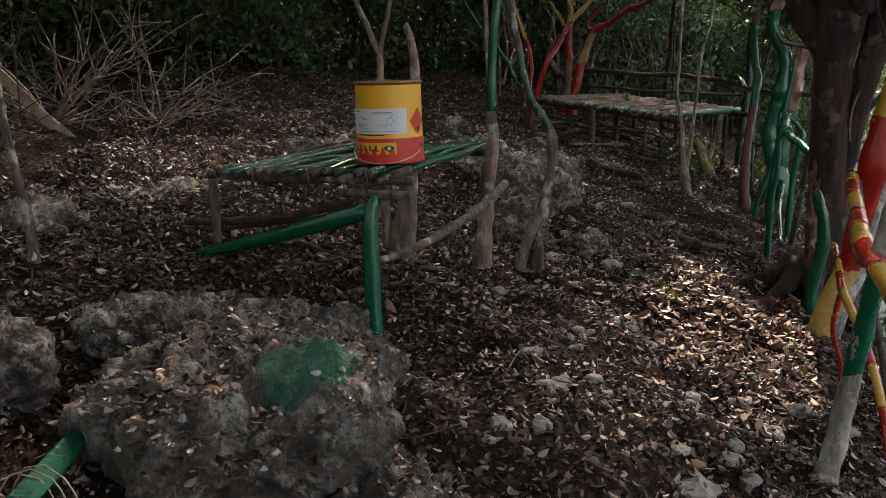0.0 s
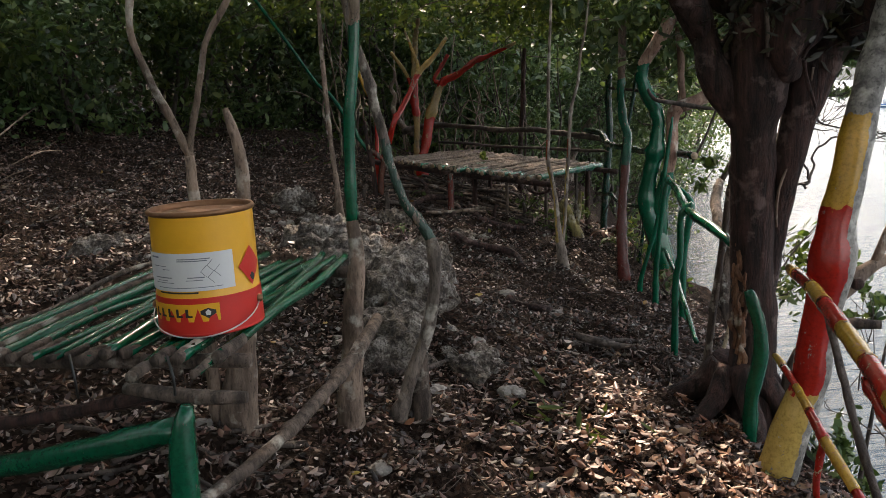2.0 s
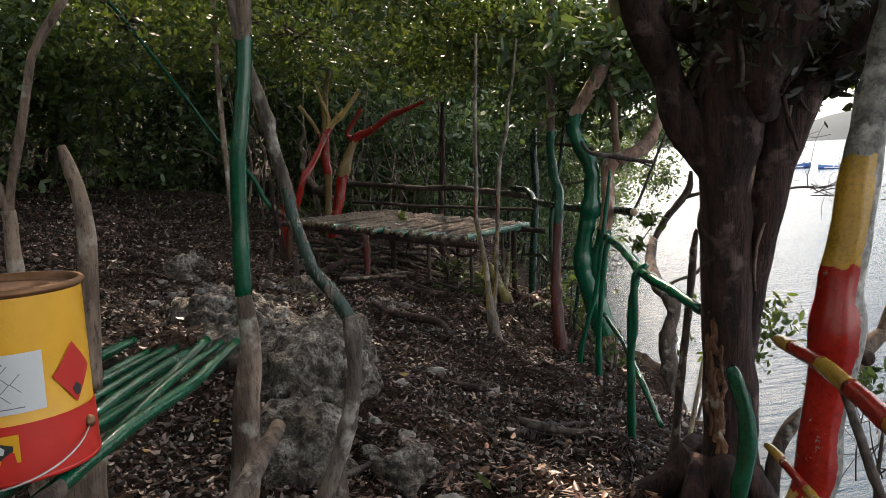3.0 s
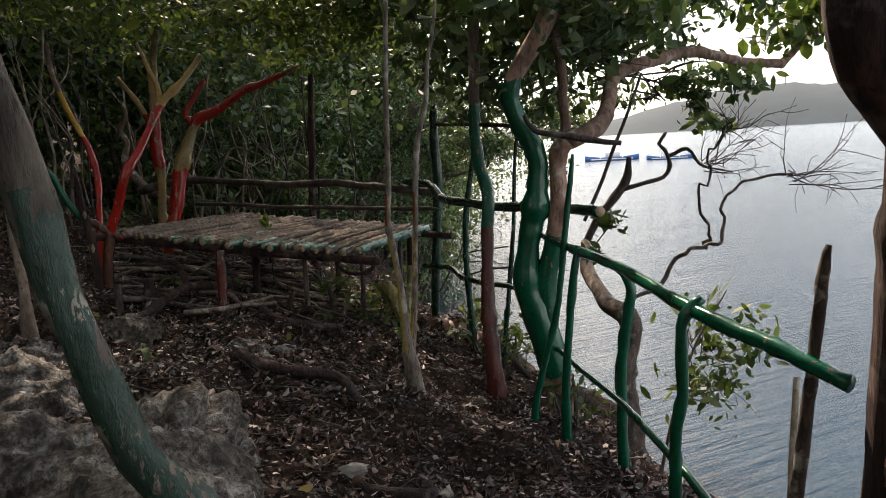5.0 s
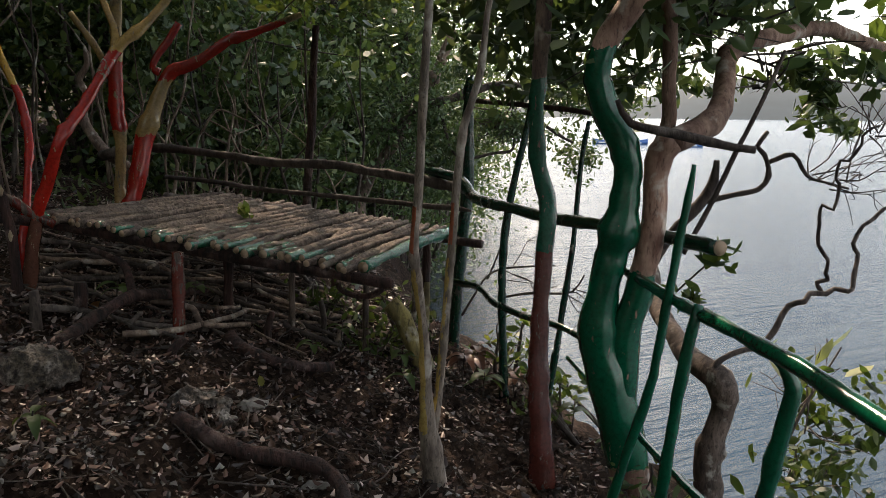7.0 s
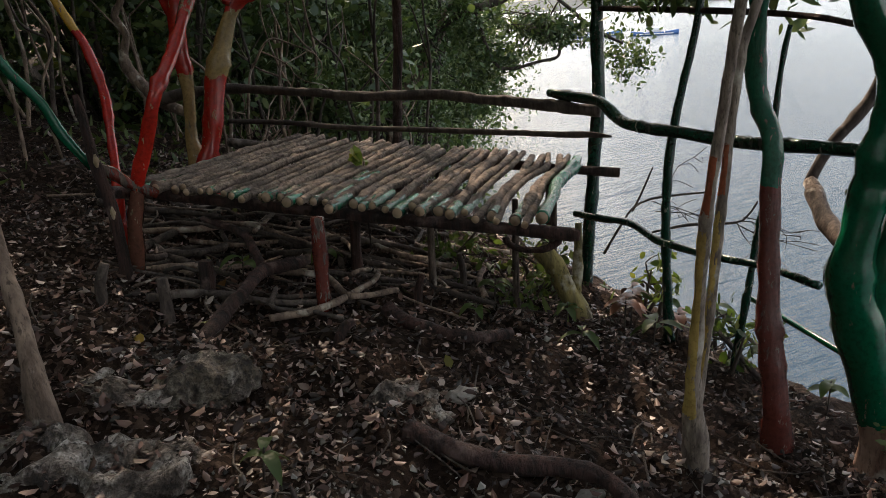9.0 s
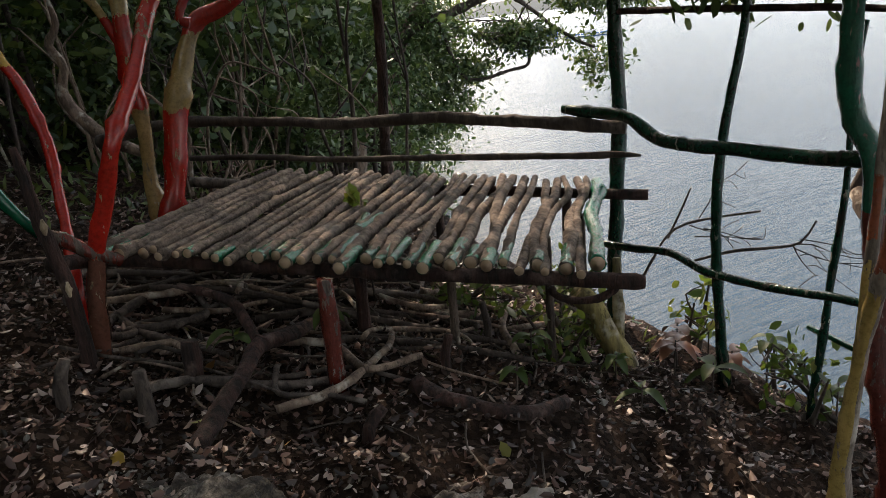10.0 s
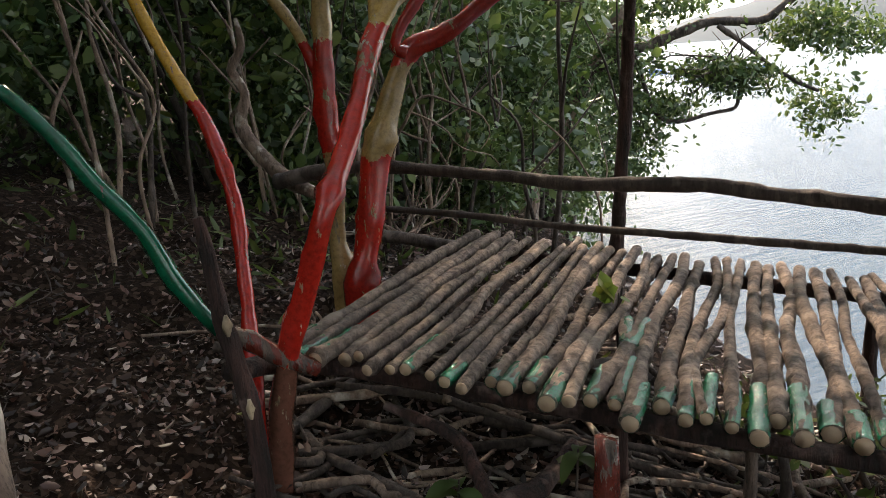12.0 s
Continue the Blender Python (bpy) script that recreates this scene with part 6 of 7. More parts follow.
limb_thing("brace_post", [("post", rooted([(0.81, 10.22, 1.46, 0.012), (0.82, 10.22, 1.39, 0.019), (0.83, 10.21, 1.25, 0.022), (0.84, 10.21, 1.13, 0.026), (0.87, 10.2, 0.96, 0.025), (0.88, 10.19, 0.79, 0.026), (0.88, 10.19, 0.69, 0.029)]), M_DARK, ""), ("crossbar", [(0.83, 10.23, 1.14, 0.023), (0.9, 10.24, 1.1, 0.026), (0.97, 10.24, 1.04, 0.027), (1.08, 10.25, 0.97, 0.029)], M_REDPAINT, "")], "leaning brown post with a peeling white scar", "post")
bp_ = bpy.data.objects["brace_post"]
for q in ((0.840, 10.184, 1.17, 0.014), (0.868, 10.172, 0.93, 0.012)):
    part("peeled_scar", tube([(q[0], q[1], q[2] - 0.03, 0.004), (q[0], q[1] + 0.004, q[2], q[3]), (q[0], q[1], q[2] + 0.03, 0.004)], 7, 0.6, 0.02), M_PLANK, bp_, "white peeled patch")
limb_thing("yellow_stump", [("stump", rooted([(3.0, 9.38, -0.12, 0.10)] + [(2.95, 9.42, 0.04, 0.073), (2.92, 9.44, 0.18, 0.058), (2.87, 9.47, 0.32, 0.055), (2.83, 9.5, 0.43, 0.054), (2.77, 9.54, 0.51, 0.047)], 0.2), M_STUMP, ""), ("offshoot", rooted([(2.88, 9.42, 0.1, 0.03), (2.96, 9.47, 0.4, 0.024), (2.99, 9.5, 0.62, 0.018)]), M_STUMP, "")], "crooked mossy yellow stump under the platform", "stump")
hoop = [(2.42 + 0.09 * math.cos(a), 9.12 - 0.08 * math.cos(a), 0.735 + 0.06 * math.sin(a), 0.015) for a in np.linspace(math.pi, 2 * math.pi, 9)]
limb_thing("bent_hoop", [("hoop", hoop, M_DARK, "")], "dark bent root hooked under the platform's edge", "branch")

# ---- sticks and logs on the ground ----
lr = np.random.default_rng(90)


def stick(x, y, turn, length, r, material, label, group, lift=0.0):
    c, s = math.cos(turn), math.sin(turn)
    pts = []
    for q in (-0.5, -0.18, 0.16, 0.5):
        px, py = x + c * length * q + lr.normal() * 0.06, y + s * length * q + lr.normal() * 0.06
        pts.append((px, py, gz1(px, py) + r * 0.8 + lift, r * (1 - 0.3 * (q + 0.5))))
    zs = np.polyfit([-0.5, -0.18, 0.16, 0.5], [p[2] for p in pts], 1)
    pts = [(p[0], p[1], max(p[2] - 0.02, float(np.polyval(zs, q))), p[3]) for p, q in zip(pts, (-0.5, -0.18, 0.16, 0.5))]
    return limb_thing("fallen_log" if r > 0.03 else "fallen_stick", [("log" if r > 0.03 else "stick", pts, material, "")], label, "log" if r > 0.03 else "stick", group)


for k in range(110):
    stick(lr.uniform(1.05, 2.75), lr.uniform(9.60, 11.2), lr.normal() * 0.7 - 0.45, lr.uniform(0.3, 1.0), 0.005 + 0.017 * lr.random() ** 1.6, M_DEAD if k % 5 < 3 else M_PALE, "dead grey stick piled beneath the log platform", "sticks under the platform", 0.04 * lr.random())
for x, y, a, ln, r in ((1.72, 8.15, -0.95, 0.9, 0.035),  (2.25, 6.15, -0.35, 0.9, 0.028), (2.0, 6.3, 0.2, 0.7, 0.022), (1.7, 7.0, 0.4, 0.5, 0.03), (0.1, 4.6, 0.3, 0.8, 0.014), (-0.3, 4.6, 0.5, 0.7, 0.012), (-0.5, 4.4, 0.1, 0.6, 0.011), (-0.15, 4.35, 0.9, 0.6, 0.013), (0.05, 4.95, -0.2, 0.9, 0.014), (-0.7, 4.6, 0.2, 0.7, 0.010), (-0.45, 4.7, 0.7, 0.5, 0.009), (-0.25, 4.45, 0.2, 0.6, 0.010), (-0.6, 4.8, -0.3, 0.6, 0.011), (0.7, 5.6, 0.2, 0.5, 0.02), (1.96, 9.2, -0.9, 0.6, 0.035)):
    stick(x, y, a, ln, r, M_DEAD if r < 0.03 else M_DARK, "weathered branch lying in the leaf litter", "fallen branches")

g0 = gz1(1.05, 9.45)
gnarl = limb_thing("gnarled_log", [("log", [(1.02, 9.42, g0 + 0.02, 0.032), (1.14, 9.56, g0 + 0.05, 0.036), (1.28, 9.66, gz1(1.28, 9.66) + 0.12, 0.030), (1.42, 9.84, gz1(1.42, 9.84) + 0.10, 0.034), (1.60, 9.90, gz1(1.60, 9.90) + 0.14, 0.028), (1.86, 10.12, gz1(1.86, 10.12) + 0.08, 0.022)], M_DARK, ""), ("side_limb", [(1.42, 9.84, gz1(1.42, 9.84) + 0.10, 0.026), (1.40, 10.02, gz1(1.4, 10.02) + 0.22, 0.020), (1.26, 10.2, gz1(1.26, 10.2) + 0.25, 0.013)], M_DARK, "")], "gnarled forked dead log under the log platform", "log")
for k, (x, y, h, r) in enumerate([(0.95, 9.72, 0.20, 0.026), (1.16, 9.86, 0.14, 0.034), (0.72, 9.80, 0.16, 0.022), (2.05, 9.55, 0.16, 0.020), (2.45, 9.80, 0.22, 0.018), (1.50, 9.20, 0.10, 0.022)]):
    z = gz1(x, y)
    limb_thing("cut_stub", [("stub", [(x, y, z - 0.06, r * 1.15), (x + 0.012, y, z + h * 0.5, r), (x + 0.03 * lr.normal(), y, z + h, r * 0.9)], M_DARK if k % 2 else M_DEAD, "")], "short cut-off sapling stub by the log platform", "stump", "cut stubs")

board = bmesh.new()
bmesh.ops.create_cube(board, size=1.0)
bmesh.ops.scale(board, vec=(0.09, 0.02, 0.95), verts=board.verts)
bmesh.ops.subdivide_edges(board, edges=board.edges[:], cuts=3, use_grid_fill=True)
for v in board.verts:
    v.co.x += 0.012 * math.sin(v.co.z * 9) * (1 - abs(v.co.z))
bmesh.ops.bevel(board, geom=board.edges[:], offset=0.002, segments=1, affect="EDGES")
bmesh.ops.transform(board, matrix=pose(-3.35, 6.6, 1.25, 18, -38, 20), verts=board.verts)
bt = thing("split_board", (-3.2, 6.6, gz1(-3.2, 6.6)), "pale split board leaning in the dead brush", "board")
part("board", board, M_PLANK, bt)
gplank = bmesh.new()
bmesh.ops.create_cube(gplank, size=1.0)
bmesh.ops.scale(gplank, vec=(0.062, 0.42, 0.03), verts=gplank.verts)
bmesh.ops.bevel(gplank, geom=gplank.edges[:], offset=0.004, segments=2, affect="EDGES")
bmesh.ops.transform(gplank, matrix=pose(-0.845, 2.08, 0.475, -4, 22, 6), verts=gplank.verts)
gt_ = thing("green_board", (-0.845, 2.08, gz1(-0.845, 2.08)), "short green-painted board propped between the rocks", "board")
part("board", gplank, M_GREENPAINT, gt_)

# ---- woods ----


def shrub(x, y, h, rad, n, seed, leafm, size, label, stems=4, bare=0.25, name="shrub"):
    """Several leaning stems, forked, with clumps of leaves about their ends."""
    rng = np.random.default_rng(seed)
    z = gz1(x, y)
    t = thing(name, (x, y, z), label, "tree" if h > 3 else "bush", "woodland bushes")
    cl = []
    for k in range(stems):
        st = []
        a = rng.uniform(0, 6.28)
        e = np.array((x + rad * 0.75 * math.cos(a), y + rad * 0.75 * math.sin(a), z + h * rng.uniform(0.6, 0.95)))
        b = np.array((x + rng.normal() * 0.12, y + rng.normal() * 0.12, z - 0.08))
        m = b + (e - b) * 0.5 + rng.normal(size=3) * 0.14 * h * 0.4
        r = 0.012 * h ** 0.6 + 0.006
        st.append(tube([(*b, r * 1.3), (*m, r), (*e, r * 0.35)], 6, 0.2, 0.2, k, False))
        for j in range(3):
            s = m + (e - m) * rng.random()
            f = s + rng.normal(size=3) * np.array((rad * 0.5, rad * 0.5, h * 0.16))
            st.append(tube([(*s, r * 0.5), (*((s + f) / 2 + rng.normal(size=3) * 0.05), r * 0.35), (*f, r * 0.15)], 5, 0.1, 0.2, j, False))
            cl.append(f)
        cl.append(e)
        part("stem", join(st), M_DEAD, t)
    cl = np.array(cl)
    extra = np.array((x, y, z + h * (bare + (1 - bare) / 2))) + rng.normal(size=(len(cl), 3)) * np.array((rad * 0.45, rad * 0.45, h * (1 - bare) * 0.28))
    cl = np.vstack([cl, extra])
    pick = rng.integers(0, len(cl), n)
    p = cl[pick] + rng.normal(size=(n, 3)) * np.array((rad, rad, h * 0.45)) * 0.20
    p = p[p[:, 2] > z + bare * h * 0.6]
    part("crown", leaves_at(hole_for_sun(p, SUNNY), size, size * 0.45, rng, droop=0.2), leafm, t)
    return t


wr_ = np.random.default_rng(66)
for k, (x, y) in enumerate([(3.4, 16.0), (4.4, 17.6), (5.4, 18.8), (2.4, 15.8), (6.2, 20.5), (4.0, 19.5)]):
    shrub(x, y, wr_.uniform(4.0, 5.5), 1.2, 6500, 420 + k, M_LEAF_DARK, 0.10, "dense dark woodland tree near the shore", 5, 0.03, "woodland_tree")
for k, (x, y, h, rad) in enumerate([(6.8, 18.8, 4.6, 1.4), (7.8, 20.2, 5.0, 1.6), (9.2, 22.5, 5.5, 1.8), (11.0, 25.5, 6.0, 2.2), (13.6, 29.5, 6.5, 2.6), (17.0, 35.0, 7.0, 3.0), (8.0, 23.5, 6.5, 2.0), (22.0, 43.0, 8.0, 3.4)]):
    shrub(x, y, h, rad, 4600, 440 + k, M_LEAF_DARK, 0.075 + 0.03 * rad, "dark leafy tree on the wooded point along the shore", 5, 0.02, "shore_tree")
for k in range(15):
    y = 16.6 + 1.5 * k
    x = float(np.interp(y, EDGE_Y, EDGE_X)) - 0.15
    shrub(x, y, 2.6 + 0.08 * k, 1.0 + 0.06 * k, 4600 if k < 5 else 3000, 470 + k, M_LEAF_DARK, 0.085 + 0.006 * k, "dark bush overhanging the water along the shore", 4, -0.1, "shore_bush")
for k, (x, y, h, rad, n) in enumerate([(5.9, 16.9, 4.6, 0.8, 5200), (6.3, 17.8, 5.2, 1.0, 6000), (7.5, 19.6, 6.0, 1.2, 6500), (8.2, 20.9, 6.2, 1.3, 6000)]):
    shrub(x, y, h, rad, n, 900 + k, M_LEAF_DARK, 0.09, "dense dark tree leaning over the water", 5, -0.05, "shore_tree")
ROW = [(-7.0, 5.0), (-6.0, 6.6), (-5.2, 8.0), (-4.4, 9.4), (-3.4, 10.6), (-2.4, 11.8), (-1.5, 13.0), (-0.5, 14.2), (0.5, 14.8), (1.5, 14.6), (2.4, 14.2), (3.3, 14.4), (3.6, 16.0), (4.3, 16.6)]
for k, (x, y) in enumerate(ROW):
    shrub(x, y, wr_.uniform(1.8, 2.8), wr_.uniform(0.9, 1.2), 5600, 100 + k, M_LEAF_DARK if k % 3 else M_LEAF_MID, 0.10, "dense dark green bush at the wood's edge", 4, -0.2)
for k in range(26):
    t = k / 25
    x, y = np.interp(t, [0, 0.35, 0.7, 1], [-9, -5, 0.5, 5.0]), np.interp(t, [0, 0.35, 0.7, 1], [6.5, 11.5, 16.5, 18.0])
    shrub(x + wr_.normal() * 0.4, y + wr_.normal() * 0.5, wr_.uniform(4.0, 6.0), wr_.uniform(1.3, 1.9), 5600, 200 + k, M_LEAF_DARK if k % 4 else M_LEAF_MID, 0.13, "tall dark woodland tree behind the clearing", 4, 0.0, "woodland_tree")
for k in range(14):
    t = k / 13
    x, y = np.interp(t, [0, 0.4, 0.75, 1], [-13, -8, 0, 6.5]), np.interp(t, [0, 0.4, 0.75, 1], [8.5, 15, 20.5, 22])
    shrub(x + wr_.normal() * 0.6, y + wr_.normal() * 0.6, wr_.uniform(7.0, 9.0), wr_.uniform(2.2, 2.8), 4200, 260 + k, M_LEAF_DARK, 0.17, "tall dark woodland tree on the hillside", 5, 0.06, "woodland_tree")
for k, (x, y, h, rad) in enumerate([(3.3, 13.3, 0.9, 0.45), (5.6, 17.0, 2.8, 1.0), (4.6, 16.4, 2.6, 0.9), (6.2, 17.8, 3.4, 1.1)]):
    shrub(x, y, h, rad, 3400, 300 + k, M_LEAF_DARK, 0.07, "fine-leaved green shore bush over the water", 5, 0.1)
for k, (x, y, h, rad, n) in enumerate([(3.55, 9.55, 0.36, 0.18, 70), (3.62, 9.0, 0.30, 0.15, 50), (3.1, 9.95, 0.35, 0.25, 220), (2.6, 10.15, 0.28, 0.22, 160), (3.2, 7.75, 0.3, 0.2, 120), (3.35, 8.75, 0.35, 0.2, 120), (2.75, 9.65, 0.3, 0.25, 200), (2.55, 4.1, 0.45, 0.3, 240)]):
    shrub(x, y, h, rad, n, 330 + k, M_LEAF_LIGHT if k < 2 else M_LEAF_MID, 0.075 if k < 2 else 0.052, "small leafy seedling at the shore edge", 3, 0.1, "seedling")
def broad_seedling(x, y, h, n, size, seed, material, label):
    """A thin stem with a whorl of broad drooping leaves."""
    rng = np.random.default_rng(seed)
    z = gz1(x, y)
    t = thing("broadleaf_seedling", (x, y, z), label, "seedling", "broadleaf seedlings")
    part("stem", tube([(x, y, z - 0.03, 0.005), (x + 0.01, y, z + h * 0.6, 0.004), (x + 0.015, y, z + h, 0.003)], 5), M_DEAD, t)
    for k in range(n):
        a = k * 2.4 + rng.normal() * 0.3
        d = Vector((math.cos(a), math.sin(a), 0))
        side = Vector((-d.y, d.x, 0))
        o = Vector((x + 0.012, y, z + h * (0.65 + 0.35 * k / n)))
        L, W = size * rng.uniform(0.75, 1.15), size * rng.uniform(0.20, 0.27)
        lift, sag = rng.uniform(0.2, 0.6), rng.uniform(0.5, 1.0)
        vv, ff = [], []
        for j in range(7):
            s = j / 6
            c = o + d * (L * s) + Vector((0, 0, L * (lift * s - sag * s * s)))
            w = W * math.sin(math.pi * min(1, 0.06 + 0.94 * s)) ** 0.75
            vv += [c - side * w + Vector((0, 0, w * 0.3)), c, c + side * w + Vector((0, 0, w * 0.3))]
        for j in range(6):
            ff += [(j * 3, j * 3 + 1, j * 3 + 4, j * 3 + 3), (j * 3 + 1, j * 3 + 2, j * 3 + 5, j * 3 + 4)]
        part("leaf", (vv, ff), material, t)


for k, (x, y, h, n, sz) in enumerate([(1.34, 9.92, 0.16, 5, 0.11), (1.75, 9.95, 0.16, 5, 0.10), (2.45, 9.50, 0.15, 6, 0.10), (2.22, 9.32, 0.12, 5, 0.085), (2.72, 9.28, 0.13, 5, 0.09), (0.92, 8.35, 0.10, 4, 0.10), (3.15, 9.12, 0.15, 5, 0.14), (2.62, 9.05, 0.12, 4, 0.11), (3.5, 8.75, 0.20, 6, 0.11), (3.6, 9.15, 0.24, 7, 0.12), (3.62, 9.5, 0.22, 7, 0.12), (3.45, 8.35, 0.16, 5, 0.11), (0.12, 8.1, 0.08, 4, 0.09)]):
    broad_seedling(x, y, h, n, sz, 700 + k, M_LEAF_MID, "young seedling with broad green leaves in the litter")
for k, (x, y, h) in enumerate([(3.28, 9.42, 0.24), (3.12, 9.30, 0.16), (3.42, 9.22, 0.16)]):
    broad_seedling(x, y, h, 9, 0.12, 740 + k, M_RUSSET, "withered orange-brown plant at the shore edge")

water_bush = thing("waterside_bush", (3.0, 5.1, gz1(3.0, 5.1)), "thin dark bush hanging over the water by the striped tree", "bush")
wb_ = np.random.default_rng(19)
part("stem", join([tube([(2.85, 4.95, -0.5, 0.012), (2.98, 5.0, 0.1, 0.009), (3.15, 5.1, 0.55, 0.005)], 6), twig_spray((2.98, 5.0, 0.1), (0.5, -0.1, 0.6), 9, 0.55, wb_, 0.004), twig_spray((2.9, 4.9, -0.1), (0.3, -0.5, 0.3), 7, 0.5, wb_, 0.004)]), M_DEAD, water_bush)
part("leaves", leaves_at(np.vstack([puff(c, r, n, wb_, 8) for c, r, n in [((3.03, 5.21, 0.38), (0.12, 0.12, 0.10), 60), ((3.16, 5.19, 0.45), (0.12, 0.12, 0.08), 50), ((2.98, 5.22, 0.59), (0.08, 0.1, 0.08), 30), ((2.70, 4.95, -0.2), (0.16, 0.15, 0.16), 160), ((2.78, 4.9, -0.45), (0.2, 0.2, 0.15), 180), ((2.95, 4.85, -0.7), (0.25, 0.25, 0.15), 200), ((2.32, 3.66, -0.05), (0.12, 0.15, 0.12), 120), ((2.4, 3.7, -0.3), (0.2, 0.2, 0.12), 160)]]), 0.075, 0.032, wb_, droop=0.4), M_LEAF_DARK, water_bush)
for k, (x, y, s) in enumerate([(2.12, 5.02, 0.07), (2.28, 4.15, 0.08), (2.42, 4.2, 0.05), (1.95, 4.6, 0.05)]):
    fib = thing("root_fibre_clump", (x, y, gz1(x, y)), "tangle of orange-brown root fibres on the soil", "roots", "root fibre clumps")
    part("fibre", leaves_at(puff((x, y, gz1(x, y) + s * 0.5), (s, s, s * 0.8), 420, wb_, 5), 0.06, 0.004, wb_, curl=1.2), M_RUSSET, fib)

sprig = thing("leaf_sprig", (2.15, 10.25, 0.8), "yellow-green sprig growing up between the logs", "seedling")
sg = np.random.default_rng(2)
part("leaves", leaves_at(puff((2.15, 10.25, 0.99), (0.06, 0.06, 0.05), 12, sg, 4), 0.09, 0.045, sg), M_LEAF_LIGHT, sprig)
part("stem", tube([(2.16, 10.27, 0.45, 0.005), (2.15, 10.26, 0.8, 0.004), (2.15, 10.25, 0.99, 0.003)], 5), M_DEAD, sprig)

# the shrub with round leaves below the railing
round_shrub = thing("round_leaf_shrub", (4.1, 8.05, gz1(4.1, 8.05)), "shore shrub with large round yellow-green leaves", "bush")
rs = np.random.default_rng(8)
part("stem", join([tube([(4.05, 8.1, -1.2, 0.016), (4.25, 8.1, -0.5, 0.012), (4.5, 8.12, 0.0, 0.009), (4.85, 8.15, 0.35, 0.005)], 6), twig_spray((4.5, 8.1, 0.0), (0.7, 0, 0.6), 7, 0.6, rs), twig_spray((4.3, 8.0, -0.3), (0.8, -0.1, 0.1), 6, 0.6, rs)]), M_DEAD, round_shrub)
part("round_leaves", leaves_at(np.array([(4.35, 8.2, 0.42), (4.5, 8.2, 0.34), (4.72, 8.15, 0.34), (4.9, 8.2, 0.36), (4.95, 8.1, 0.22), (4.4, 8.1, 0.18), (4.65, 8.1, 0.26), (4.8, 8.05, 0.16), (4.3, 8.1, 0.3), (4.2, 8.2, 0.25)]), 0.16, 0.13, rs), M_LEAF_LIGHT, round_shrub)
part("small_leaves", leaves_at(np.vstack([puff((4.5, 8.0, -0.05), (0.42, 0.3, 0.28), 260, rs, 12), puff((4.75, 8.0, 0.1), (0.35, 0.3, 0.25), 160, rs, 9)]), 0.09, 0.038, rs, droop=0.4), M_LEAF_MID, round_shrub)
upper = thing("leafy_sprig", (3.75, 8.05, 0.75), "leafy green sprig growing by the railing", "bush")
part("leaves", leaves_at(np.vstack([puff((3.72, 8.0, 0.98), (0.16, 0.14, 0.10), 34, rs, 5), puff((3.5, 8.0, 0.80), (0.12, 0.1, 0.08), 22, rs, 4)]), 0.11, 0.042, rs, droop=0.4), M_LEAF_MID, upper)
part("stem", tube([(3.7, 8.3, 0.70, 0.006), (3.72, 8.15, 0.85, 0.005), (3.74, 8.0, 1.0, 0.003)], 5), M_DEAD, upper)

far_tree = limb_thing("overhanging_tree", [("trunk", [(4.6, 15.42, -0.9, 0.12)] + [(4.72, 15.4, -0.26, 0.111), (4.84, 15.35, 0.17, 0.097), (4.92, 15.31, 0.53, 0.09), (5.08, 15.24, 0.88, 0.083), (5.28, 15.15, 1.16, 0.083), (5.45, 15.07, 1.49, 0.076), (5.65, 14.99, 1.82, 0.07), (5.84, 14.9, 2.2, 0.063), (6.0, 14.83, 2.67, 0.051)], M_PALE, ""), ("limb", [(5.34, 15.01, 1.45, 0.064), (5.59, 14.87, 1.68, 0.057), (5.92, 14.65, 1.79, 0.051), (6.19, 14.47, 1.9, 0.048), (6.42, 14.33, 1.97, 0.045), (6.79, 14.04, 1.95, 0.039), (7.02, 13.91, 2.12, 0.033), (7.36, 13.69, 2.29, 0.027)], M_DEAD, ""), ("limb", [(6.45, 14.28, 1.93, 0.028), (6.63, 14.09, 1.72, 0.022), (6.8, 13.9, 1.49, 0.022), (6.99, 13.72, 1.32, 0.019), (7.1, 13.62, 1.25, 0.016)], M_DEAD, ""), ("limb", [(5.73, 14.68, 1.72, 0.025), (5.79, 14.42, 1.14, 0.02), (5.96, 14.29, 1.04, 0.02), (6.25, 14.13, 1.1, 0.019), (6.44, 14.03, 1.14, 0.019), (6.49, 14.03, 1.3, 0.017)], M_DEAD, "")], "pale leaning tree whose dark limbs hang over the water", "tree")
fr = np.random.default_rng(73)
fl_ = np.vstack([puff((x, y, z), (a * 1.25, 0.35, b * 1.25), int(n * 1.7), fr, 18, 0.46) for x, y, z, a, b, n in ((6.36, 14.26, 1.49, 0.38, 0.14, 900), (6.61, 14.1, 1.40, 0.30, 0.12, 600), (5.95, 14.53, 1.15, 0.36, 0.2, 700), (7.23, 13.7, 1.08, 0.22, 0.26, 480), (7.36, 13.61, 1.84, 0.40, 0.2, 700), (7.6, 13.45, 1.72, 0.26, 0.12, 350), (7.0, 13.84, 1.86, 0.3, 0.14, 500), (6.1, 14.42, 2.14, 0.5, 0.12, 500), (5.65, 14.7, 1.6, 0.35, 0.35, 900), (5.66, 14.7, 0.75, 0.35, 0.3, 900))] + [puff((5.0, 15.0, 1.4), (0.7, 0.6, 0.9), 2600, fr, 24), puff((5.8, 15.0, 3.0), (1.6, 1.3, 0.6), 3600, fr, 26)])
part("crown", leaves_at(fl_, 0.070, 0.028, fr), M_LEAF_DARK, far_tree)
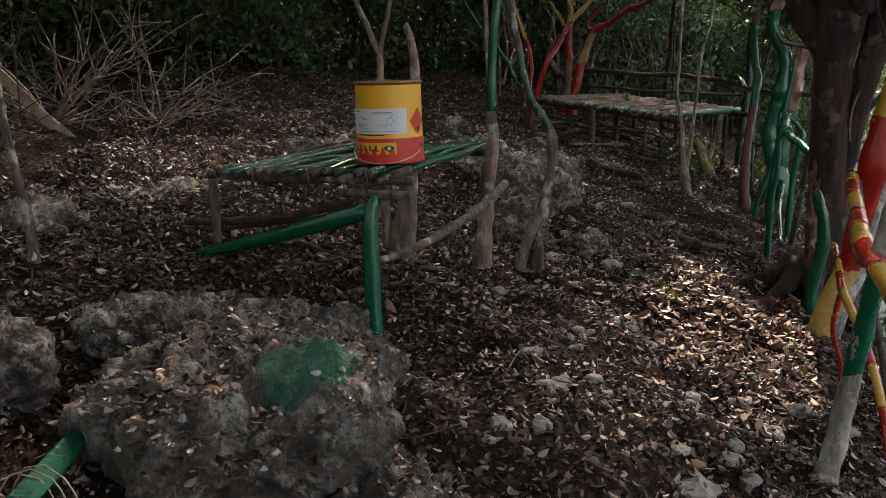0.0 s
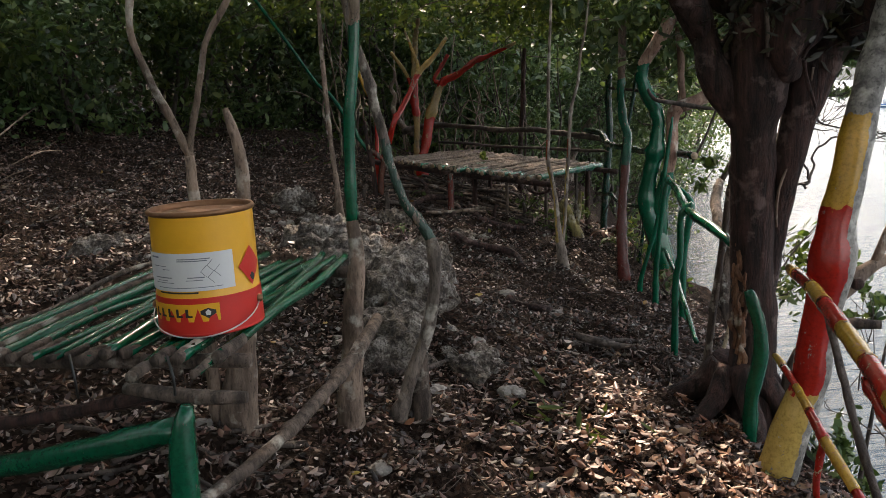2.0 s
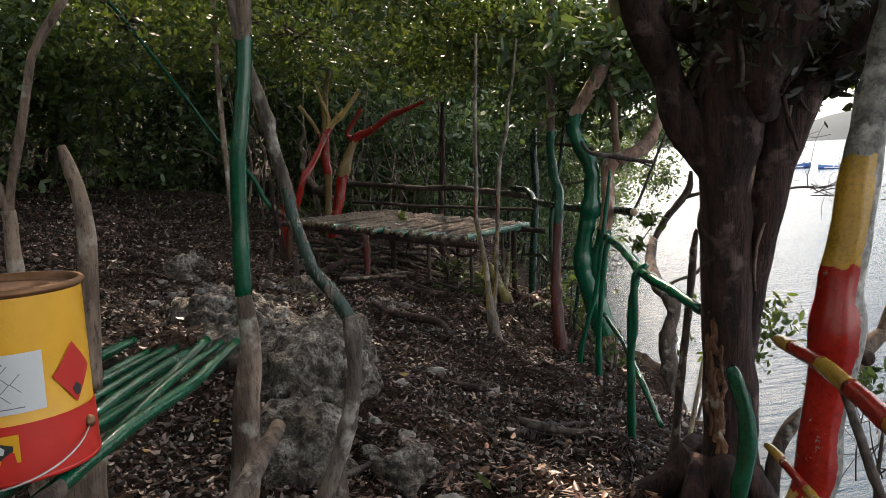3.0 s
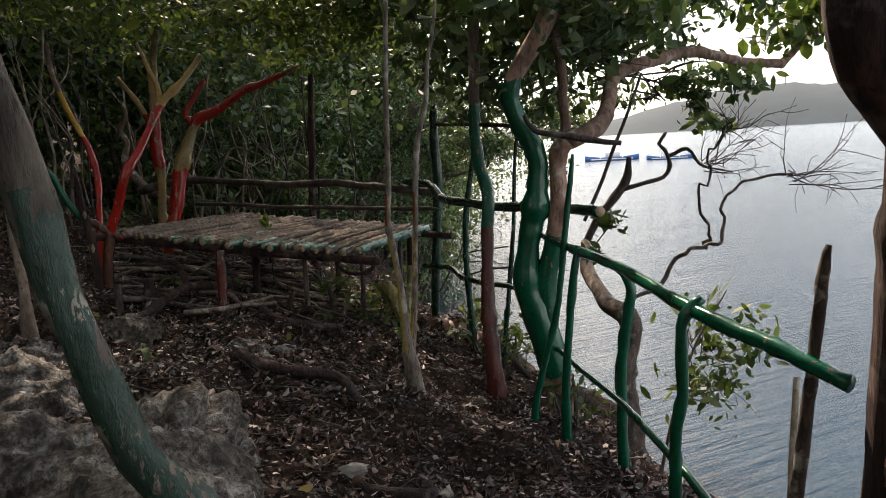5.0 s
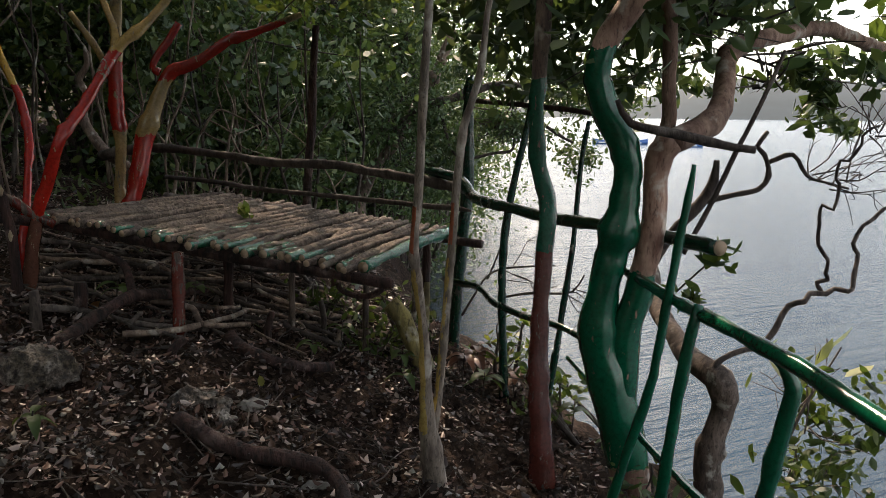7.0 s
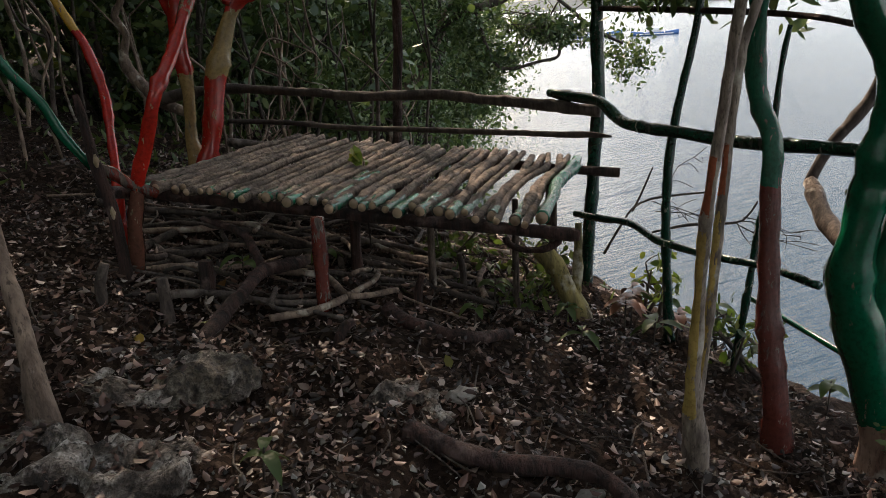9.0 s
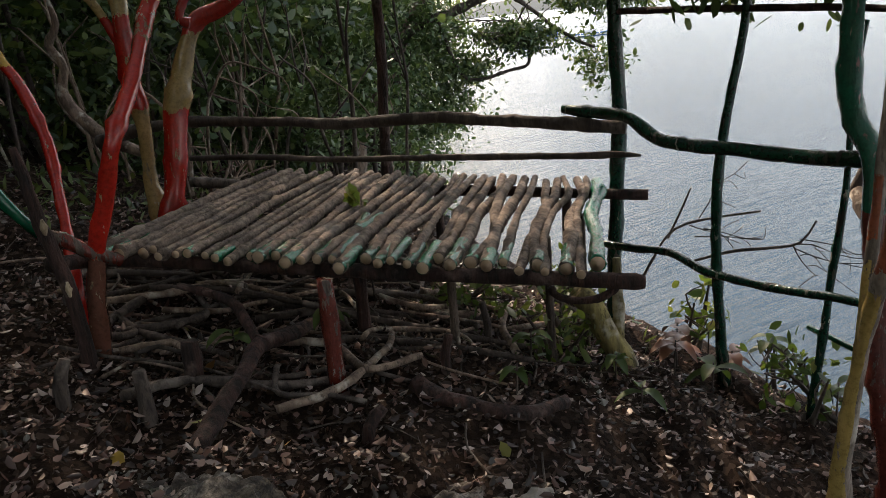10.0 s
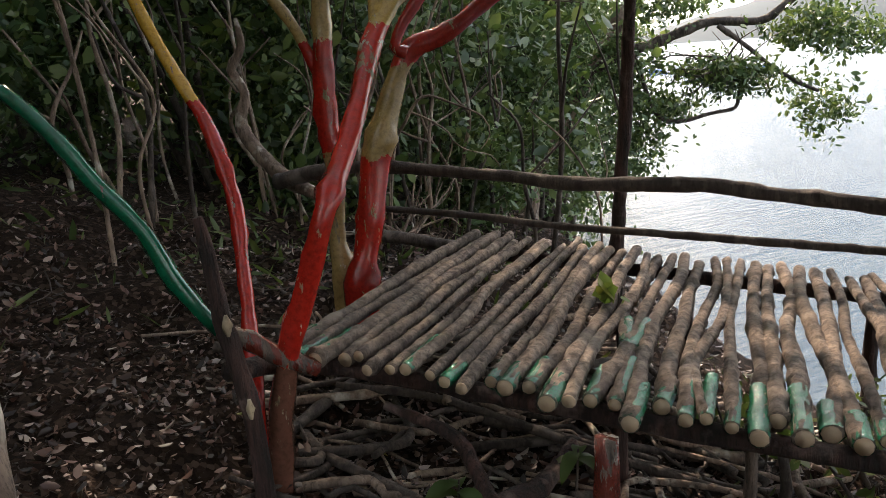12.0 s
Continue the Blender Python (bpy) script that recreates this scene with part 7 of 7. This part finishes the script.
part("spray", join([twigs((6.4, 14.2, 1.5), (0.8, 0.5, 0.4), 30, fr, 0.007), twigs((5.2, 15.0, 1.4), (0.6, 0.5, 0.8), 20, fr, 0.008)]), M_DEAD, far_tree)

# tall trees added round the clearing, whose unseen crowns roof and shade it
tt = np.random.default_rng(404)
for k, (x, y, h, cx, cy) in enumerate([(-4.2, 1.0, 6.5, -2.2, 2.4), (-7.2, 5.6, 7.0, -2.6, 5.6), (-3.4, -1.5, 7.0, -1.5, -0.5), (0.2, -3.0, 7.0, 0.4, -1.2), (-5.4, 11.0, 6.5, -1.6, 8.6), (-5.5, 3.0, 7.5, -4.6, 3.6), (-1.0, 12.8, 6.5, 0.0, 11.2), (-2.0, -3.5, 7.5, -2.4, -2.6), (-0.9, 6.6, 6.2, 0.3, 6.2), (1.6, -1.6, 6.5, 1.2, 0.6), (-0.6, 0.9, 6.4, 0.4, 2.6), (-3.6, 13.6, 6.0, 1.6, 11.0)]):
    z = gz1(x, y)
    if k in (6, 8, 10):
        x, y = (x - 5.5, y + 3.6) if k == 8 else (x - 2.2, y - 0.4) if k == 10 else (x - 1.5, y + 3.0)
        z = gz1(x, y)
    t = thing("added_shade_tree", (x, y, z), "added tall tree whose unseen crown shades the clearing", "tree", "shade trees")
    part("trunk", tube([(x, y, z - 0.2, 0.11), (x + 0.1, y, z + h * 0.4, 0.085), ((x + cx) / 2, (y + cy) / 2, z + h * 0.75, 0.06), (cx, cy, z + h, 0.02)], 10, 0.15, 0.2, k), M_BARK, t)
    p = puff((cx, cy, z + h * 0.86), (1.9, 1.9, 0.8), 1700 if k in (1, 4, 6, 11) else 5200, tt, 34, 0.4)
    part("crown", leaves_at(hole_for_sun(p, SUNNY), 0.13, 0.06, tt), M_LEAF_MID, t)
    part("spray", twigs((cx, cy, z + h * 0.86), (1.7, 1.7, 0.7), 16, tt, 0.012), M_DEAD, t)

# Never in view: trees added behind and left to block light from open sides.
for k, (x, y) in enumerate([(-7.5, 2.0), (-7.8, -0.5), (-7.0, -3.0), (-5.6, -5.0), (-3.6, -6.2), (-1.6, -6.6), (0.2, -6.0), (-5.2, -2.4), (-6.2, 0.8), (-2.8, -5.0), (1.0, -4.6), (-9.5, 3.6)]):
    shrub(x, y, tt.uniform(4.5, 6.5), tt.uniform(1.5, 2.0), 3000, 500 + k, M_LEAF_DARK, 0.15, "added unseen tree closing the clearing's open side against light", 5, 0.05, "woodland_tree")

# crowns over the clearing; the high ones are unseen, added to block sun and sky
for owner, spots, n in ((tree_c, [((2.2, 11.2, 2.75), (1.3, 1.1, 0.5)), ((1.2, 11.2, 3.0), (1.2, 1.0, 0.5)), ((2.9, 10.6, 2.7), (1.0, 0.9, 0.4))], 1900), (tree_a, [((0.6, 11.5, 3.0), (1.2, 1.0, 0.5)), ((1.2, 11.6, 4.6), (1.7, 1.5, 0.6)), ((2.6, 12.4, 4.4), (1.5, 1.3, 0.6)), ((-0.4, 11.0, 3.1), (1.0, 1.0, 0.5))], 1500), (white_trunk, [((0.4, 9.2, 3.2), (1.3, 1.2, 0.5)), ((0.6, 8.6, 4.6), (1.6, 1.5, 0.6)), ((1.2, 9.9, 4.4), (1.5, 1.4, 0.6))], 2800),
                        (green_pole, [((0.5, 5.2, 3.2), (1.5, 1.4, 0.45)), ((1.5, 5.7, 3.5), (1.1, 1.1, 0.4)), ((0.0, 6.8, 3.3), (1.5, 1.4, 0.5))], 2800), (fork_tree, [((-1.2, 4.2, 3.1), (1.5, 1.5, 0.5)), ((-2.2, 6.3, 3.2), (1.5, 1.4, 0.5))], 3000), (red_brown, [((2.1, 9.0, 3.1), (1.2, 1.0, 0.5)), ((4.25, 12.0, 2.95), (0.9, 1.0, 0.35)), ((3.0, 9.6, 2.75), (0.9, 0.9, 0.4)), ((2.2, 8.6, 4.6), (1.6, 1.6, 0.6)), ((2.4, 10.4, 4.6), (1.6, 1.5, 0.6))], 2800), (left_sapling, [((-2.4, 3.0, 3.0), (1.5, 1.6, 0.6)), ((-0.8, 1.4, 3.4), (1.6, 1.6, 0.5))], 3000), (striped_tree, [((1.6, 2.4, 3.3), (1.5, 1.5, 0.5)), ((2.6, 4.3, 3.2), (1.2, 1.2, 0.5))], 2600)):
    q = np.random.default_rng(len(spots) * 31 + n + int(spots[0][0][0] * 100) % 97)
    p = np.vstack([puff(c, r_, n, q, 30, 0.36) for c, r_ in spots])
    part("crown", leaves_at(hole_for_sun(p, SUNNY), 0.08, 0.036, q, droop=0.15), M_LEAF_MID, owner)
    part("spray", join([twigs(c, r_, 14, q, 0.007) for c, r_ in spots]), M_DEAD, owner)

# bare saplings and dead brush in front of the woods
db = np.random.default_rng(55)
for k in range(36):
    x, y = db.uniform(0.4, 3.7), db.uniform(12.0, 13.8)
    h, r = db.uniform(0.8, 2.3), db.uniform(0.007, 0.015)
    z = gz1(x, y)
    m = np.array((x + db.normal() * 0.10, y + db.normal() * 0.10, z + h * 0.5))
    e = m + np.array((db.normal() * 0.22, db.normal() * 0.2, h * 0.5))
    e2 = m + np.array((db.normal() * 0.28, db.normal() * 0.2, h * db.uniform(0.2, 0.45)))
    mm = M_PALE if k % 3 else M_DEAD
    limb_thing("bare_sapling", [("stem", [(x, y, z - 0.08, r * 1.2), (*((np.array((x, y, z)) + m) / 2 + db.normal(size=3) * 0.04), r * 1.1), (*m, r), (*((m + e) / 2 + db.normal(size=3) * 0.05), r * 0.75), (*e, r * 0.45)], mm, ""), ("fork", [(*m, r * 0.8), (*((m + e2) / 2 + db.normal(size=3) * 0.05), r * 0.6), (*e2, r * 0.35)], mm, "")], "bare forked sapling stem behind the log platform", "sapling", "bare saplings")
for k, (x, y, a, s) in enumerate([(-3.4, 7.0, 0.3, 1.5), (-4.2, 6.2, -0.2, 1.6), (-2.7, 7.6, 0.8, 1.3), (-4.9, 7.4, 0.2, 1.7), (-3.9, 8.2, 0.9, 1.6), (-5.6, 5.6, -0.4, 1.6), (2.3, 12.6, 0.3, 0.9)]):
    z = gz1(x, y)
    t = thing("dead_brush", (x, y, z), "heap of bare grey dead branches at the wood's edge", "brush", "dead brush")
    for q in range(20):
        w = (math.cos(a), math.sin(a) * 0.4, 0.35) if q < 11 else (-math.cos(a), -0.3, 0.55)
        part("branch", twig_spray((x, y, z), w, 1, s if q < 11 else s * 0.8, db, 0.011), M_DEAD if k % 2 else M_PALE, t)

# a few thin grass blades and green seedlings on the ground
gr = np.random.default_rng(14)
gp = []
for cx, cy, n, sp in ((1.25, 5.05, 26, 0.16), (-0.42, 3.35, 14, 0.1), (2.4, 3.9, 120, 0.3), (2.5, 12.7, 260, 0.6), (1.6, 12.3, 160, 0.5), (2.9, 10.0, 120, 0.35), (0.3, 12.6, 160, 0.7)):
    for _ in range(n):
        x, y = cx + gr.normal() * sp, cy + gr.normal() * sp
        gp.append((x, y, gz1(x, y) + 0.03))
v, f = leaves_at(np.array(gp), 0.11, 0.022, gr, droop=-0.6)
structure("undergrowth", v, f, M_GRASS, "sparse green shoots between the dead leaves", "undergrowth", "stuff")
wv = [tube([(-0.98 + 0.03 * k, 1.92, 0.36, 0.0018), (-0.92 + 0.04 * k, 1.95, 0.50 + 0.02 * k, 0.0018), (-0.82 + 0.03 * k, 1.97, 0.50, 0.0016), (-0.74 + 0.03 * k, 1.93, 0.36, 0.0012)], 4, 0.0, 0.04) for k in range(3)]
v, f = join(wv)
structure("dry_grass_stems", v, f, M_PLANK, "thin pale arching dry grass stems", "grass", "stuff")

for ob in list(bpy.data.objects):
    if ob.name.split(".")[0] in ("spray",):
        ob["kind"] = "stuff"
